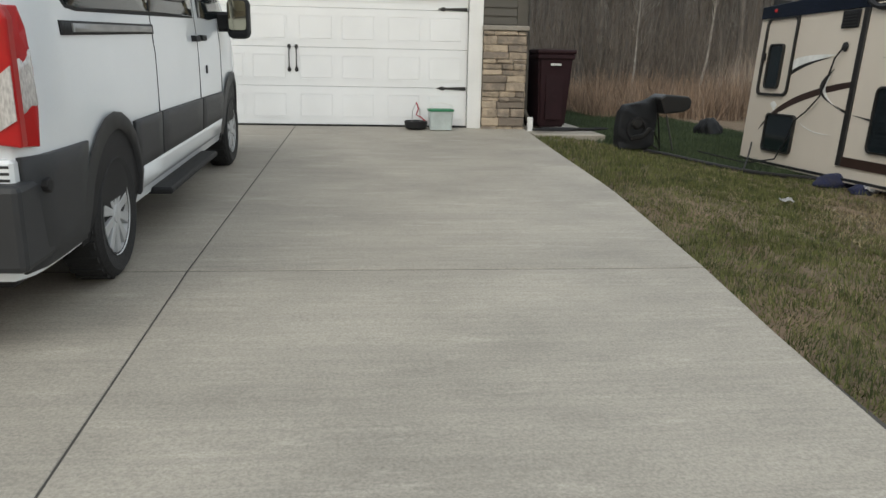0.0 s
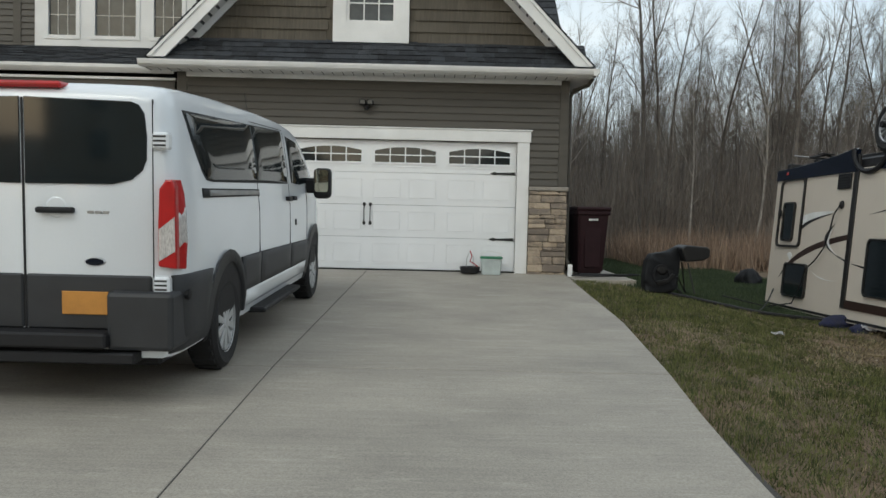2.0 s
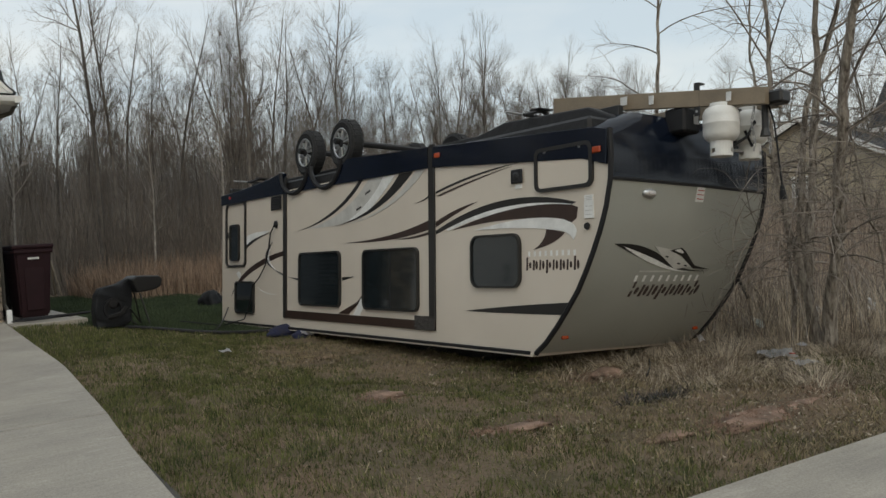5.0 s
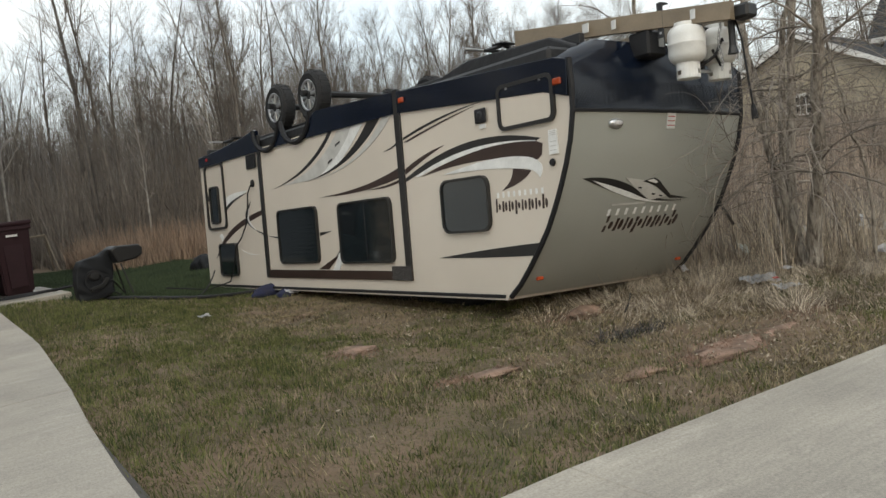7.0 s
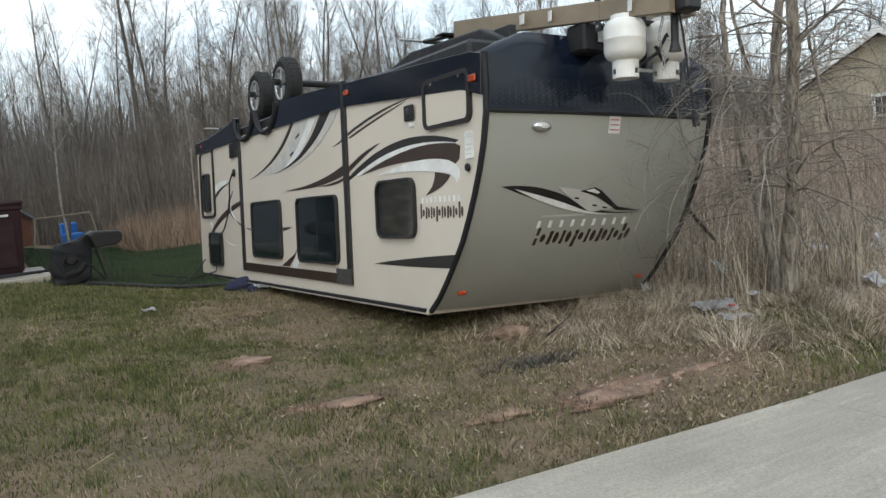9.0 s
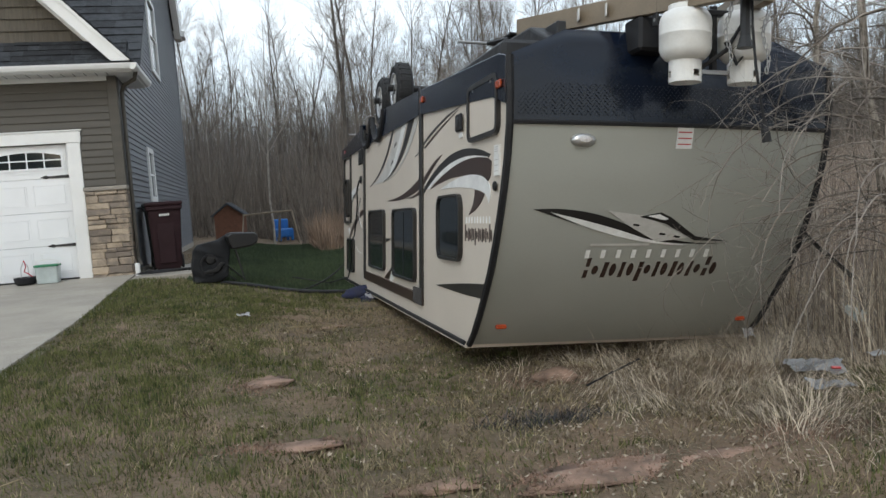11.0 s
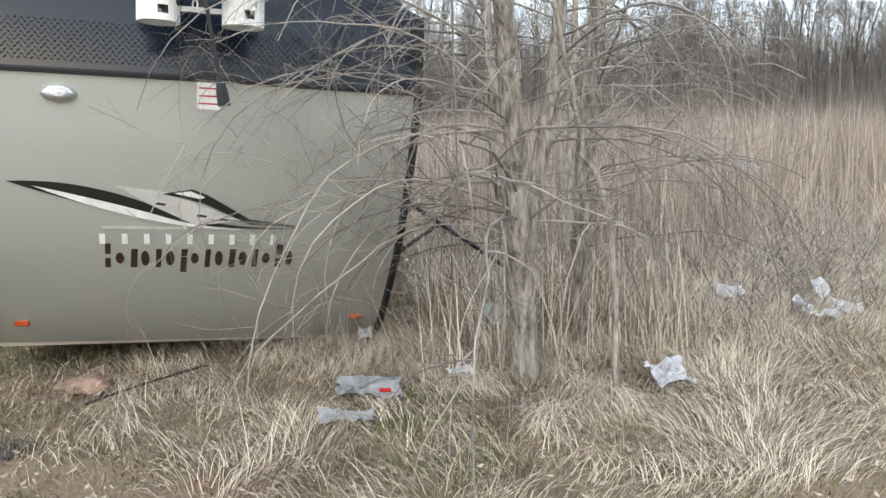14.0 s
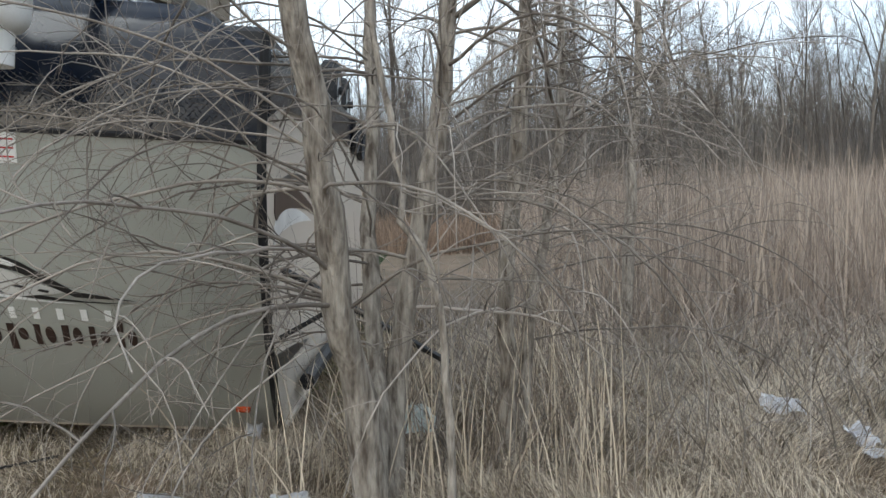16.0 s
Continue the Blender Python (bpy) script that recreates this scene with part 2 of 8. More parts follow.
M = {
    "concrete": concrete_mat(),
    "joint": mat("joint_shadow_filler", (0.06, 0.055, 0.05), 0.9),
    "soil": mat("lawn_soil", (0.175, 0.12, 0.08), 0.95, col2=(0.08, 0.064, 0.036), scale=1.6, bump=0.9, bscale=30, fine=0.5),
    "lawn_straw": mat("dull_lawn_straw", (0.33, 0.27, 0.165), 0.88, col2=(0.095, 0.074, 0.044), scale=5.0, island=0.7, spec=0.25),
    "siding": mat("olive_grey_vinyl_siding", (0.078, 0.070, 0.057), 0.55, col2=(0.062, 0.055, 0.045), scale=2.0, bump=0.12, bscale=40, stretch=(0.3, 1, 6), objrand=0.12),
    # Slate siding, its colour raised to make up for light the sun withholds.
    "siding_side": mat("lightened_slate_vinyl_siding", (0.165, 0.172, 0.188), 0.5, col2=(0.135, 0.142, 0.156), scale=2.0, bump=0.12, bscale=40, stretch=(1, 0.3, 6), objrand=0.12),
    "shake": mat("brown_shake_shingle", (0.10, 0.085, 0.062), 0.65, col2=(0.068, 0.056, 0.04), scale=5, bump=0.5, bscale=30, stretch=(6, 1, 0.6), objrand=0.25),
    "white": mat("white_painted_trim", (0.80, 0.80, 0.79), 0.45, col2=(0.70, 0.70, 0.69), scale=2, bump=0.04),
    "door_white": mat("white_steel_door", (0.82, 0.83, 0.84), 0.4, col2=(0.76, 0.77, 0.78), scale=1.5, bump=0.06, bscale=150),
    "roof": mat("charcoal_asphalt_shingle", (0.045, 0.05, 0.058), 0.85, col2=(0.018, 0.02, 0.024), scale=8, bump=0.6, bscale=140, island=0.5),
    "glass_dark": mat("dark_window_glass", (0.012, 0.018, 0.021), 0.06, col2=(0.008, 0.012, 0.014), spec=0.6),
    "wheel_silver": mat("silver_wheel_paint", (0.50, 0.51, 0.52), 0.35, 0.2, col2=(0.42, 0.43, 0.44)),
    "glass_slat": mat("dim_blind_slats", (0.017, 0.022, 0.025), 0.14, spec=0.6),
    # The sky's reflection is partly painted: a paler, bluish base than the dark glass.
    "glass_win": mat("window_glass_paled_for_sky", (0.05, 0.062, 0.066), 0.05, col2=(0.03, 0.036, 0.04), spec=0.5),
    "black": mat("black_painted_metal", (0.012, 0.012, 0.013), 0.45),
    "black_plastic": mat("black_textured_plastic", (0.016, 0.016, 0.018), 0.6, spec=0.3, bump=0.2, bscale=200),
    "rubber": mat("tyre_rubber", (0.014, 0.014, 0.015), 0.8, bump=0.3, bscale=80),
    "chrome": mat("bright_wheel_metal", (0.62, 0.63, 0.64), 0.28, 0.85, bump=0.02),
    "alloy_dark": mat("black_alloy", (0.03, 0.03, 0.032), 0.35, 0.3),
    "van_white": mat("white_van_paint", (0.76, 0.79, 0.82), 0.25, col2=(0.72, 0.75, 0.78), scale=1.2, coat=0.6),
    "clad": mat("grey_plastic_cladding", (0.026, 0.028, 0.032), 0.5, bump=0.15, bscale=220),
    "red_lens": mat("red_lamp_lens", (0.45, 0.008, 0.010), 0.3, coat=0.15),
    "clear_lens": mat("clear_lamp_lens", (0.60, 0.58, 0.56), 0.12, col2=(0.40, 0.38, 0.37), scale=120, stretch=(1, 1, 0.3), coat=0.6),
    "amber": mat("amber_marker_lens", (0.40, 0.055, 0.012), 0.2, coat=0.4),
    "stone": mat("ledge_stone", (0.44, 0.355, 0.265), 0.85, col2=(0.20, 0.165, 0.135), scale=7, bump=0.9, bscale=35, objrand=0.5, fine=0.4),
    "stone_cap": mat("stone_cap", (0.33, 0.30, 0.26), 0.85, scale=6, bump=0.7, bscale=40),
    "mortar": mat("mortar", (0.16, 0.145, 0.125), 0.95, bump=0.5),
    "bin": mat("maroon_bin_plastic", (0.024, 0.009, 0.012), 0.55, bump=0.12, bscale=150, spec=0.22),
    "bin_dark": mat("dark_green_bin_plastic", (0.012, 0.016, 0.015), 0.5, bump=0.12),
    "rv_side": mat("cream_fibreglass", (0.63, 0.565, 0.485), 0.38, col2=(0.58, 0.52, 0.445), scale=1.0, bump=0.03, bscale=90, coat=0.2),
    "rv_front": mat("champagne_fibreglass", (0.37, 0.375, 0.34), 0.32, 0.1, col2=(0.34, 0.345, 0.31), scale=1.2, bump=0.02, coat=0.3),
    "navy": mat("dark_navy_skirt", (0.006, 0.010, 0.022), 0.16, col2=(0.004, 0.007, 0.014), scale=2, spec=0.35),
    "plate_navy": mat("embossed_navy_plate", (0.014, 0.018, 0.026), 0.42, 0.2),
    "belly": mat("black_underbelly_sheet", (0.012, 0.012, 0.014), 0.6, bump=0.5, bscale=12),
    "dk_brown": mat("dark_brown_vinyl_stripe", (0.040, 0.022, 0.017), 0.35),
    "vinyl_white": mat("white_vinyl_graphic", (0.80, 0.80, 0.78), 0.35),
    "vinyl_black": mat("black_vinyl_graphic", (0.018, 0.017, 0.017), 0.35),
    "silver_vinyl": mat("silver_vinyl_graphic", (0.55, 0.54, 0.51), 0.35),
    "tan": mat("tan_frame_beam", (0.22, 0.175, 0.12), 0.55, col2=(0.15, 0.12, 0.085), scale=3, bump=0.1),
    "tank_white": mat("white_tank_paint", (0.74, 0.74, 0.72), 0.4, col2=(0.62, 0.61, 0.58), scale=5, bump=0.05),
    "tank_grey": mat("grey_tank_paint", (0.50, 0.51, 0.51), 0.4, col2=(0.42, 0.43, 0.43), scale=5, bump=0.05),
    "steel": mat("galvanised_steel", (0.45, 0.45, 0.45), 0.4, 0.8),
    "grey_fabric": mat("charcoal_fabric", (0.010, 0.011, 0.013), 0.6, bump=0.4, bscale=40, spec=0.25),
    "tarp_green": mat("dark_green_ground_mat", (0.022, 0.040, 0.024), 0.9, col2=(0.012, 0.022, 0.014), scale=3, bump=0.6, bscale=40),
    "blue_cloth": mat("blue_cloth", (0.010, 0.014, 0.055), 0.85, col2=(0.018, 0.02, 0.04), scale=14, bump=0.5, bscale=30),
    "blue_plastic": mat("bright_blue_plastic", (0.03, 0.16, 0.50), 0.4),
    "paper": mat("litter_paper", (0.68, 0.68, 0.70), 0.8, col2=(0.5, 0.5, 0.53), scale=9, bump=0.4, bscale=20),
    "plastic_film": mat("grey_plastic_film", (0.42, 0.43, 0.45), 0.4, scale=8, bump=0.5, bscale=14),
    "bark": mat("grey_brown_bark", (0.37, 0.33, 0.28), 0.92, col2=(0.085, 0.068, 0.054), scale=26, bump=1.0, bscale=70, stretch=(1, 1, 0.22), fine=0.5, spec=0.2),
    "bark_far": mat("far_grey_bark", (0.16, 0.14, 0.122), 0.9, col2=(0.075, 0.066, 0.058), scale=3, objrand=0.6),
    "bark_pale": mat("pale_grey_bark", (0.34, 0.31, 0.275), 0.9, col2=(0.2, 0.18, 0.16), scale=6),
    # Distance haze is put into this bark colour, paler than the nearer wood.
    "hazed_stem": mat("haze_paled_stems", (0.235, 0.215, 0.20), 0.9, col2=(0.125, 0.112, 0.103), scale=0.4, island=0.6),
    "twig": mat("grey_twigs", (0.19, 0.162, 0.136), 0.9, col2=(0.085, 0.07, 0.058), scale=3),
    "twig_near": mat("dry_grey_twigs", (0.30, 0.262, 0.225), 0.85, col2=(0.105, 0.088, 0.074), scale=4, island=0.5),
    "straw": mat("dry_straw", (0.59, 0.50, 0.385), 0.8, col2=(0.15, 0.12, 0.094), scale=2.2, island=0.8, spec=0.3),
    "reed": mat("brown_reeds", (0.41, 0.335, 0.27), 0.85, col2=(0.19, 0.15, 0.122), scale=0.4, island=0.7),
    "brush_mat": mat("rust_brown_brush", (0.33, 0.235, 0.165), 0.85, col2=(0.13, 0.09, 0.066), scale=0.5, island=0.7),
    "net_grey": mat("dark_grey_netting", (0.075, 0.070, 0.070), 0.9, col2=(0.025, 0.023, 0.023), island=0.7),
    "grass": mat("winter_lawn_grass", (0.150, 0.155, 0.056), 0.85, col2=(0.046, 0.060, 0.021), scale=6.5, island=0.6, spec=0.25),
    "grass_deep": mat("lush_dark_grass", (0.055, 0.082, 0.034), 0.8, col2=(0.022, 0.038, 0.017), scale=0.9, island=0.6),
    "leaf": mat("dead_leaf", (0.34, 0.285, 0.215), 0.85, col2=(0.12, 0.093, 0.066), scale=5, island=0.8),
    "dirt_red": mat("bare_reddish_soil", (0.31, 0.20, 0.148), 0.95, col2=(0.13, 0.088, 0.064), scale=6, bump=0.8, bscale=30),
    "ash": mat("dark_ash_heap", (0.05, 0.045, 0.042), 0.95, bump=0.9, bscale=25),
    "siding_tan": mat("tan_vinyl_siding", (0.44, 0.38, 0.28), 0.6, col2=(0.37, 0.32, 0.235), objrand=0.12),
    "green_lid": mat("green_plastic", (0.02, 0.20, 0.09), 0.45),
    "tub": mat("clear_storage_tub", (0.50, 0.56, 0.55), 0.3),
    "red_cord": mat("red_cord", (0.45, 0.03, 0.05), 0.5),
    "wood_red": mat("playhouse_wood", (0.16, 0.07, 0.04), 0.8, scale=8),
    # Yellow tint stands in for the yellowish light the mirror reflects.
    "mirror": mat("yellow_tinted_mirror", (0.75, 0.74, 0.6), 0.05, 1.0),
    "plate": mat("orange_plate", (0.55, 0.25, 0.05), 0.5),
}


# ---- builders ----
def ob_from(name, bm, material, smooth=False):
    me = bpy.data.meshes.new(name)
    bm.to_mesh(me)
    bm.free()
    me.materials.append(M[material])
    if smooth:
        for p in me.polygons:
            p.use_smooth = True
    return new(name, me)


def part(name, bm, material, parent, label="", smooth=False):
    o = ob_from(name, bm, material, smooth)
    o.parent = parent
    if label:
        o["label"] = label
    return o


def thing(name, m, label, category, group="", kind=""):
    e = new(name)
    e.matrix_world = m
    return tagged(e, label, category, group, kind)


def box(x0, x1, y0, y1, z0, z1, bevel=0.0, bm=None, seg=1):
    bm2 = bmesh.new()
    bmesh.ops.create_cube(bm2, size=1)
    bmesh.ops.transform(bm2, verts=bm2.verts, matrix=Matrix.Translation(((x0 + x1) / 2, (y0 + y1) / 2, (z0 + z1) / 2)) @ Matrix.Diagonal((abs(x1 - x0), abs(y1 - y0), abs(z1 - z0), 1)))
    if bevel:
        bmesh.ops.bevel(bm2, geom=bm2.edges[:], offset=bevel, segments=seg, affect="EDGES", profile=0.5)
    return join(bm, bm2)


def join(bm, other):
    if bm is None:
        return other
    me = bpy.data.meshes.new("tmp")
    other.to_mesh(me)
    other.free()
    bm.from_mesh(me)
    bpy.data.meshes.remove(me)
    return bm


def prism(pts, axis, a, b, bevel=0.0, bm=None):
    """A flat outline pushed along an axis. pts: pairs in the two other axes, in xyz order."""
    n = "xyz".index(axis)
    bm2 = bmesh.new()
    rows = []
    for h in (a, b):
        row = []
        for p in pts:
            c = list(p)
            c.insert(n, h)
            row.append(bm2.verts.new(c))
        rows.append(row)
    k = len(pts)
    bm2.faces.new(rows[0])
    bm2.faces.new(rows[1])
    for i in range(k):
        bm2.faces.new((rows[0][i], rows[0][(i + 1) % k], rows[1][(i + 1) % k], rows[1][i]))
    bmesh.ops.recalc_face_normals(bm2, faces=bm2.faces[:])
    if bevel:
        bmesh.ops.bevel(bm2, geom=bm2.edges[:], offset=bevel, segments=2, affect="EDGES", profile=0.5)
    return join(bm, bm2)


def ring(outer, inner, axis, a, b, bm=None):
    """A frame between two outlines with the same count of points."""
    n = "xyz".index(axis)
    bm2 = bmesh.new()
    rows = []
    for pts in (outer, inner):
        for h in (a, b):
            row = []
            for p in pts:
                c = list(p)
                c.insert(n, h)
                row.append(bm2.verts.new(c))
            rows.append(row)
    k = len(outer)
    for r0, r1 in ((0, 1), (1, 3), (3, 2), (2, 0)):
        for i in range(k):
            j = (i + 1) % k
            bm2.faces.new((rows[r0][i], rows[r0][j], rows[r1][j], rows[r1][i]))
    bmesh.ops.recalc_face_normals(bm2, faces=bm2.faces[:])
    return join(bm, bm2)


def rounded(x0, x1, y0, y1, r, n=4):
    pts = []
    for cx, cy, a0 in ((x1 - r, y1 - r, 0), (x0 + r, y1 - r, 90), (x0 + r, y0 + r, 180), (x1 - r, y0 + r, 270)):
        for i in range(n + 1):
            a = radians(a0 + 90 * i / n)
            pts.append((cx + r * math.cos(a), cy + r * math.sin(a)))
    return pts


def tube(pts, radii, sides=6, bm=None, cap=True):
    """A tapering tube along points."""
    bm2 = bmesh.new() if bm is None else bm
    pts = [Vector(p) for p in pts]
    if not hasattr(radii, "__len__"):
        radii = [radii] * len(pts)
    prev = None
    up = Vector((0.13, 0.21, 0.97))
    for i, p in enumerate(pts):
        d = (pts[min(i + 1, len(pts) - 1)] - pts[max(i - 1, 0)]).normalized()
        s = d.cross(up)
        if s.length < 0.2:
            s = d.cross(Vector((1, 0.1, 0)))
        s.normalize()
        t = s.cross(d)
        row = [bm2.verts.new(p + radii[i] * (math.cos(2 * math.pi * k / sides) * s + math.sin(2 * math.pi * k / sides) * t)) for k in range(sides)]
        if prev:
            for k in range(sides):
                bm2.faces.new((prev[k], prev[(k + 1) % sides], row[(k + 1) % sides], row[k]))
        elif cap and sides > 2:
            bm2.faces.new(row[::-1])
        prev = row
    if cap and sides > 2:
        bm2.faces.new(prev)
    return bm2


def lathe(profile, axis="z", sides=24, bm=None, centre=(0, 0, 0), cap=True):
    """Turns (radius, height) pairs round an axis."""
    bm2 = bmesh.new()
    rows = []
    for r, h in profile:
        row = []
        for k in range(sides):
            a = 2 * math.pi * k / sides
            c = (r * math.cos(a), r * math.sin(a), h)
            if axis == "x":
                c = (h, c[0], c[1])
            elif axis == "y":
                c = (c[0], h, c[1])
            row.append(bm2.verts.new(Vector(c) + Vector(centre)))
        rows.append(row)
    for a, b in zip(rows[:-1], rows[1:]):
        for k in range(sides):
            bm2.faces.new((a[k], a[(k + 1) % sides], b[(k + 1) % sides], b[k]))
    for row in (rows[0], rows[-1]) if cap else ():
        bm2.faces.new(row)
    bmesh.ops.remove_doubles(bm2, verts=bm2.verts[:], dist=1e-5)
    bmesh.ops.recalc_face_normals(bm2, faces=bm2.faces[:])
    return join(bm, bm2)


def from_arrays(name, verts, faces, material, kind="", label="", category=""):
    """One mesh from numpy rows of corners and of three or four corner numbers."""
    me = bpy.data.meshes.new(name)
    k = faces.shape[1]
    me.vertices.add(len(verts))
    me.vertices.foreach_set("co", np.ascontiguousarray(verts, dtype=np.float32).ravel())
    me.loops.add(faces.size)
    me.loops.foreach_set("vertex_index", np.ascontiguousarray(faces, dtype=np.int32).ravel())
    me.polygons.add(len(faces))
    me.polygons.foreach_set("loop_start", np.arange(0, faces.size, k, dtype=np.int32))
    me.polygons.foreach_set("loop_total", np.full(len(faces), k, dtype=np.int32))
    me.update(calc_edges=True)
    me.validate()
    me.materials.append(M[material])
    return tagged(new(name, me), label, category, "", kind)


def smooth_step(a, b, x):
    t = np.clip((x - a) / (b - a), 0, 1)
    return t * t * (3 - 2 * t)


def ground_z(x, y):
    """The lie of the land: the drive falls from the garage, the lawn lies lower beside it."""
    x, y = np.asarray(x, float), np.asarray(y, float)
    drive = 0.046 * np.clip(y, -14, 0)
    lawn = -0.40 + 0.016 * np.clip(y, -14, 0)
    k = smooth_step(0.9, 4.2, x)
    return drive * (1 - k) + lawn * k


# ---- ground, drive, pavements ----
def axis_steps(lo, hi, step, far, n):
    core = np.arange(lo, hi + 1e-6, step)
    out = np.geomspace(1, 1 + far, n) - 1
    return np.unique(np.r_[lo - out[1:][::-1], core, hi + out[1:]])


def bumps(x, y):
    """Small hummocks of the turf, deeper where the ground is churned before the trailer."""
    x, y = np.asarray(x, float), np.asarray(y, float)
    rut = smooth_step(2.5, 3.1, x) * (1 - smooth_step(6.5, 9.0, x)) * smooth_step(-10.6, -9.0, y)
    h = np.sin(9.1 * x + 2.2 * np.sin(5.3 * y)) * np.sin(11.3 * y + 2.0 * np.sin(6.1 * x)) + 0.6 * np.sin(21 * x + 3 * np.sin(8 * y)) * np.sin(19 * y + 2 * np.sin(13 * x))
    furrow = np.sin(7.5 * y + 1.4 * x + 1.5 * np.sin(2.1 * x)) * np.sin(2.3 * x + 0.7 * y)
    turf = smooth_step(0.45, 1.0, x) * smooth_step(-11.2, -10.6, y) * (1 - smooth_step(10, 13, x)) * (1 - smooth_step(-2.5, -0.8, y))
    return turf * (h * (0.007 + 0.010 * rut) + 0.020 * rut * furrow)


gx = np.unique(np.r_[axis_steps(-14, 22, 0.5, 1500, 14), np.arange(0.4, 9.5, 0.07)])
gy = np.unique(np.r_[axis_steps(-20, 30, 0.5, 1500, 14), np.arange(-11.0, -1.0, 0.07)])
GX, GY = np.meshgrid(gx, gy, indexing="ij")
# The soil lies a little under the slabs.
GZ = ground_z(GX, GY) - 0.03 + 0.012 * np.sin(GX * 2.3 + GY) * np.cos(GY * 1.9) + bumps(GX, GY)
GZ = np.where((GX < 1.2) & (GY > -14), GZ - 0.06, GZ)
idx = np.arange(GX.size).reshape(GX.shape)
quads = np.stack([idx[:-1, :-1].ravel(), idx[1:, :-1].ravel(), idx[1:, 1:].ravel(), idx[:-1, 1:].ravel()], 1)
ground = from_arrays("ground", np.stack([GX.ravel(), GY.ravel(), GZ.ravel()], 1), quads, "soil", "structure", "patchy winter lawn soil of green and brown", "ground")
for p in ground.data.polygons:
    p.use_smooth = True


def slab(name, outline, parent, thick=0.12, lift=0.0):
    """A concrete slab that follows the land, with eased edges."""
    bm = bmesh.new()
    top = [bm.verts.new((x, y, float(0.046 * max(min(y, 0), -14)) + lift)) for x, y in outline]
    face = bm.faces.new(top)
    ext = bmesh.ops.extrude_face_region(bm, geom=[face])
    for v in ext["geom"]:
        if isinstance(v, bmesh.types.BMVert):
            v.co.z -= thick
    bmesh.ops.recalc_face_normals(bm, faces=bm.faces[:])
    edges = [e for e in bm.edges if all(v in top for v in e.verts)]
    bmesh.ops.bevel(bm, geom=edges, offset=0.008, segments=2, affect="EDGES", profile=0.5)
    o = ob_from(name, bm, "concrete")
    o.parent = parent
    return o


drive = tagged(new("driveway"), "pale broom-finished concrete driveway with saw-cut joints", "driveway", kind="structure")
G = 0.004
TG = 0.007


def edge_x(y):
    """The lawn side of the drive, which flares towards the house."""
    return float(np.interp(y, [-16, -11, -9.2, -8, -6.8, -4.4, -2, 0.1], [0.20, 0.33, 0.40, 0.49, 0.61, 0.78, 0.80, 0.84]))


rows_y = [0.06, -6.85, -13.4]
for a, b in zip(rows_y[:-1], rows_y[1:]):
    ys = np.linspace(a - TG, b + TG, 13)
    jl = [(-2.42 - 0.15 * float(np.clip(-y / 6.8, 0, 1)), y) for y in (a - TG, b + TG)]
    slab("slab", [(edge_x(y), float(y)) for y in ys[::-1]] + [(jl[0][0] + G, jl[0][1]), (jl[1][0] + G, jl[1][1])], drive)
    slab("slab", [(jl[1][0] - G, jl[1][1]), (jl[0][0] - G, jl[0][1]), (-7.6, a - TG), (-7.6, b + TG)], drive)
bed = part("joint_filler", prism([(-7.55, 0.05), (0.75, 0.05), (0.3, -13.3), (-7.55, -13.3)], "z", 0, 0.001), "joint", drive)
for v in bed.data.vertices:
    v.co.z += 0.046 * min(v.co.y, 0) - 0.005

walkway = tagged(new("pavement"), "pale concrete pavement along the verge", "pavement", kind="structure")
for i in range(-2, 8):
    x0, x1 = 1.98 + 2.9 * i, 1.98 + 2.9 * (i + 1)
    if x0 < 0.42 < x1:
        x0 = 0.42
    skew = lambda x: -10.82 - 0.042 * max(0, x - 2.0)
    bm = bmesh.new()
    z = lambda x, y: float(ground_z(x, y)) + 0.004
    pts = [(x0 + 0.002, skew(x0)), (x1 - 0.002, skew(x1)), (x1 - 0.002, skew(x1) - 1.37), (x0 + 0.002, skew(x0) - 1.37)]
    if x1 < 0.45:
        continue
    top = [bm.verts.new((x, y, z(x, y))) for x, y in pts]
    f0 = bm.faces.new(top[::-1])
    ext = bmesh.ops.extrude_face_region(bm, geom=[f0])
    for v in ext["geom"]:
        if isinstance(v, bmesh.types.BMVert):
            v.co.z -= 0.1
    bmesh.ops.recalc_face_normals(bm, faces=bm.faces[:])
    bmesh.ops.bevel(bm, geom=[e for e in bm.edges if all(v in top for v in e.verts)], offset=0.005, segments=1, affect="EDGES")
    part("slab", bm, "concrete", walkway)

# A pad of pale concrete beside the garage, under the bins.
pad = ob_from("bin_pad", box(0.86, 1.85, -0.70, 1.9, -0.25, -0.025, 0.01), "concrete")
tagged(pad, "small pale concrete pad beside the garage", "pad", kind="structure")


# ---- the house ----
wall_front = tagged(ob_from("wall_front", box(-5.55, -4.88, 0.0, 0.2, -0.1, 3.3, bm=box(0.0, 0.82, 0.0, 0.2, -0.1, 3.3, bm=box(-4.88, 0.0, 0.0, 0.2, 2.13, 3.3))), "siding"), "garage front wall clad in olive-grey lap siding", "wall", kind="structure")


def lap_board(name, a, b, z0, z1, face, axis, material, parent, out=-1):
    """One clapboard: thin at the top, thick at the butt."""
    t0, t1 = 0.004, 0.022
    pts = [(face, z0), (face + out * t1, z0), (face + out * t1, z0 + 0.012), (face + out * t0, z1), (face, z1)]
    if axis == "x":
        bm = prism(pts, "x", a, b)
    else:
        bm = prism([(p[0], p[1]) for p in pts], "y", a, b)
    return part(name, bm, material, parent)


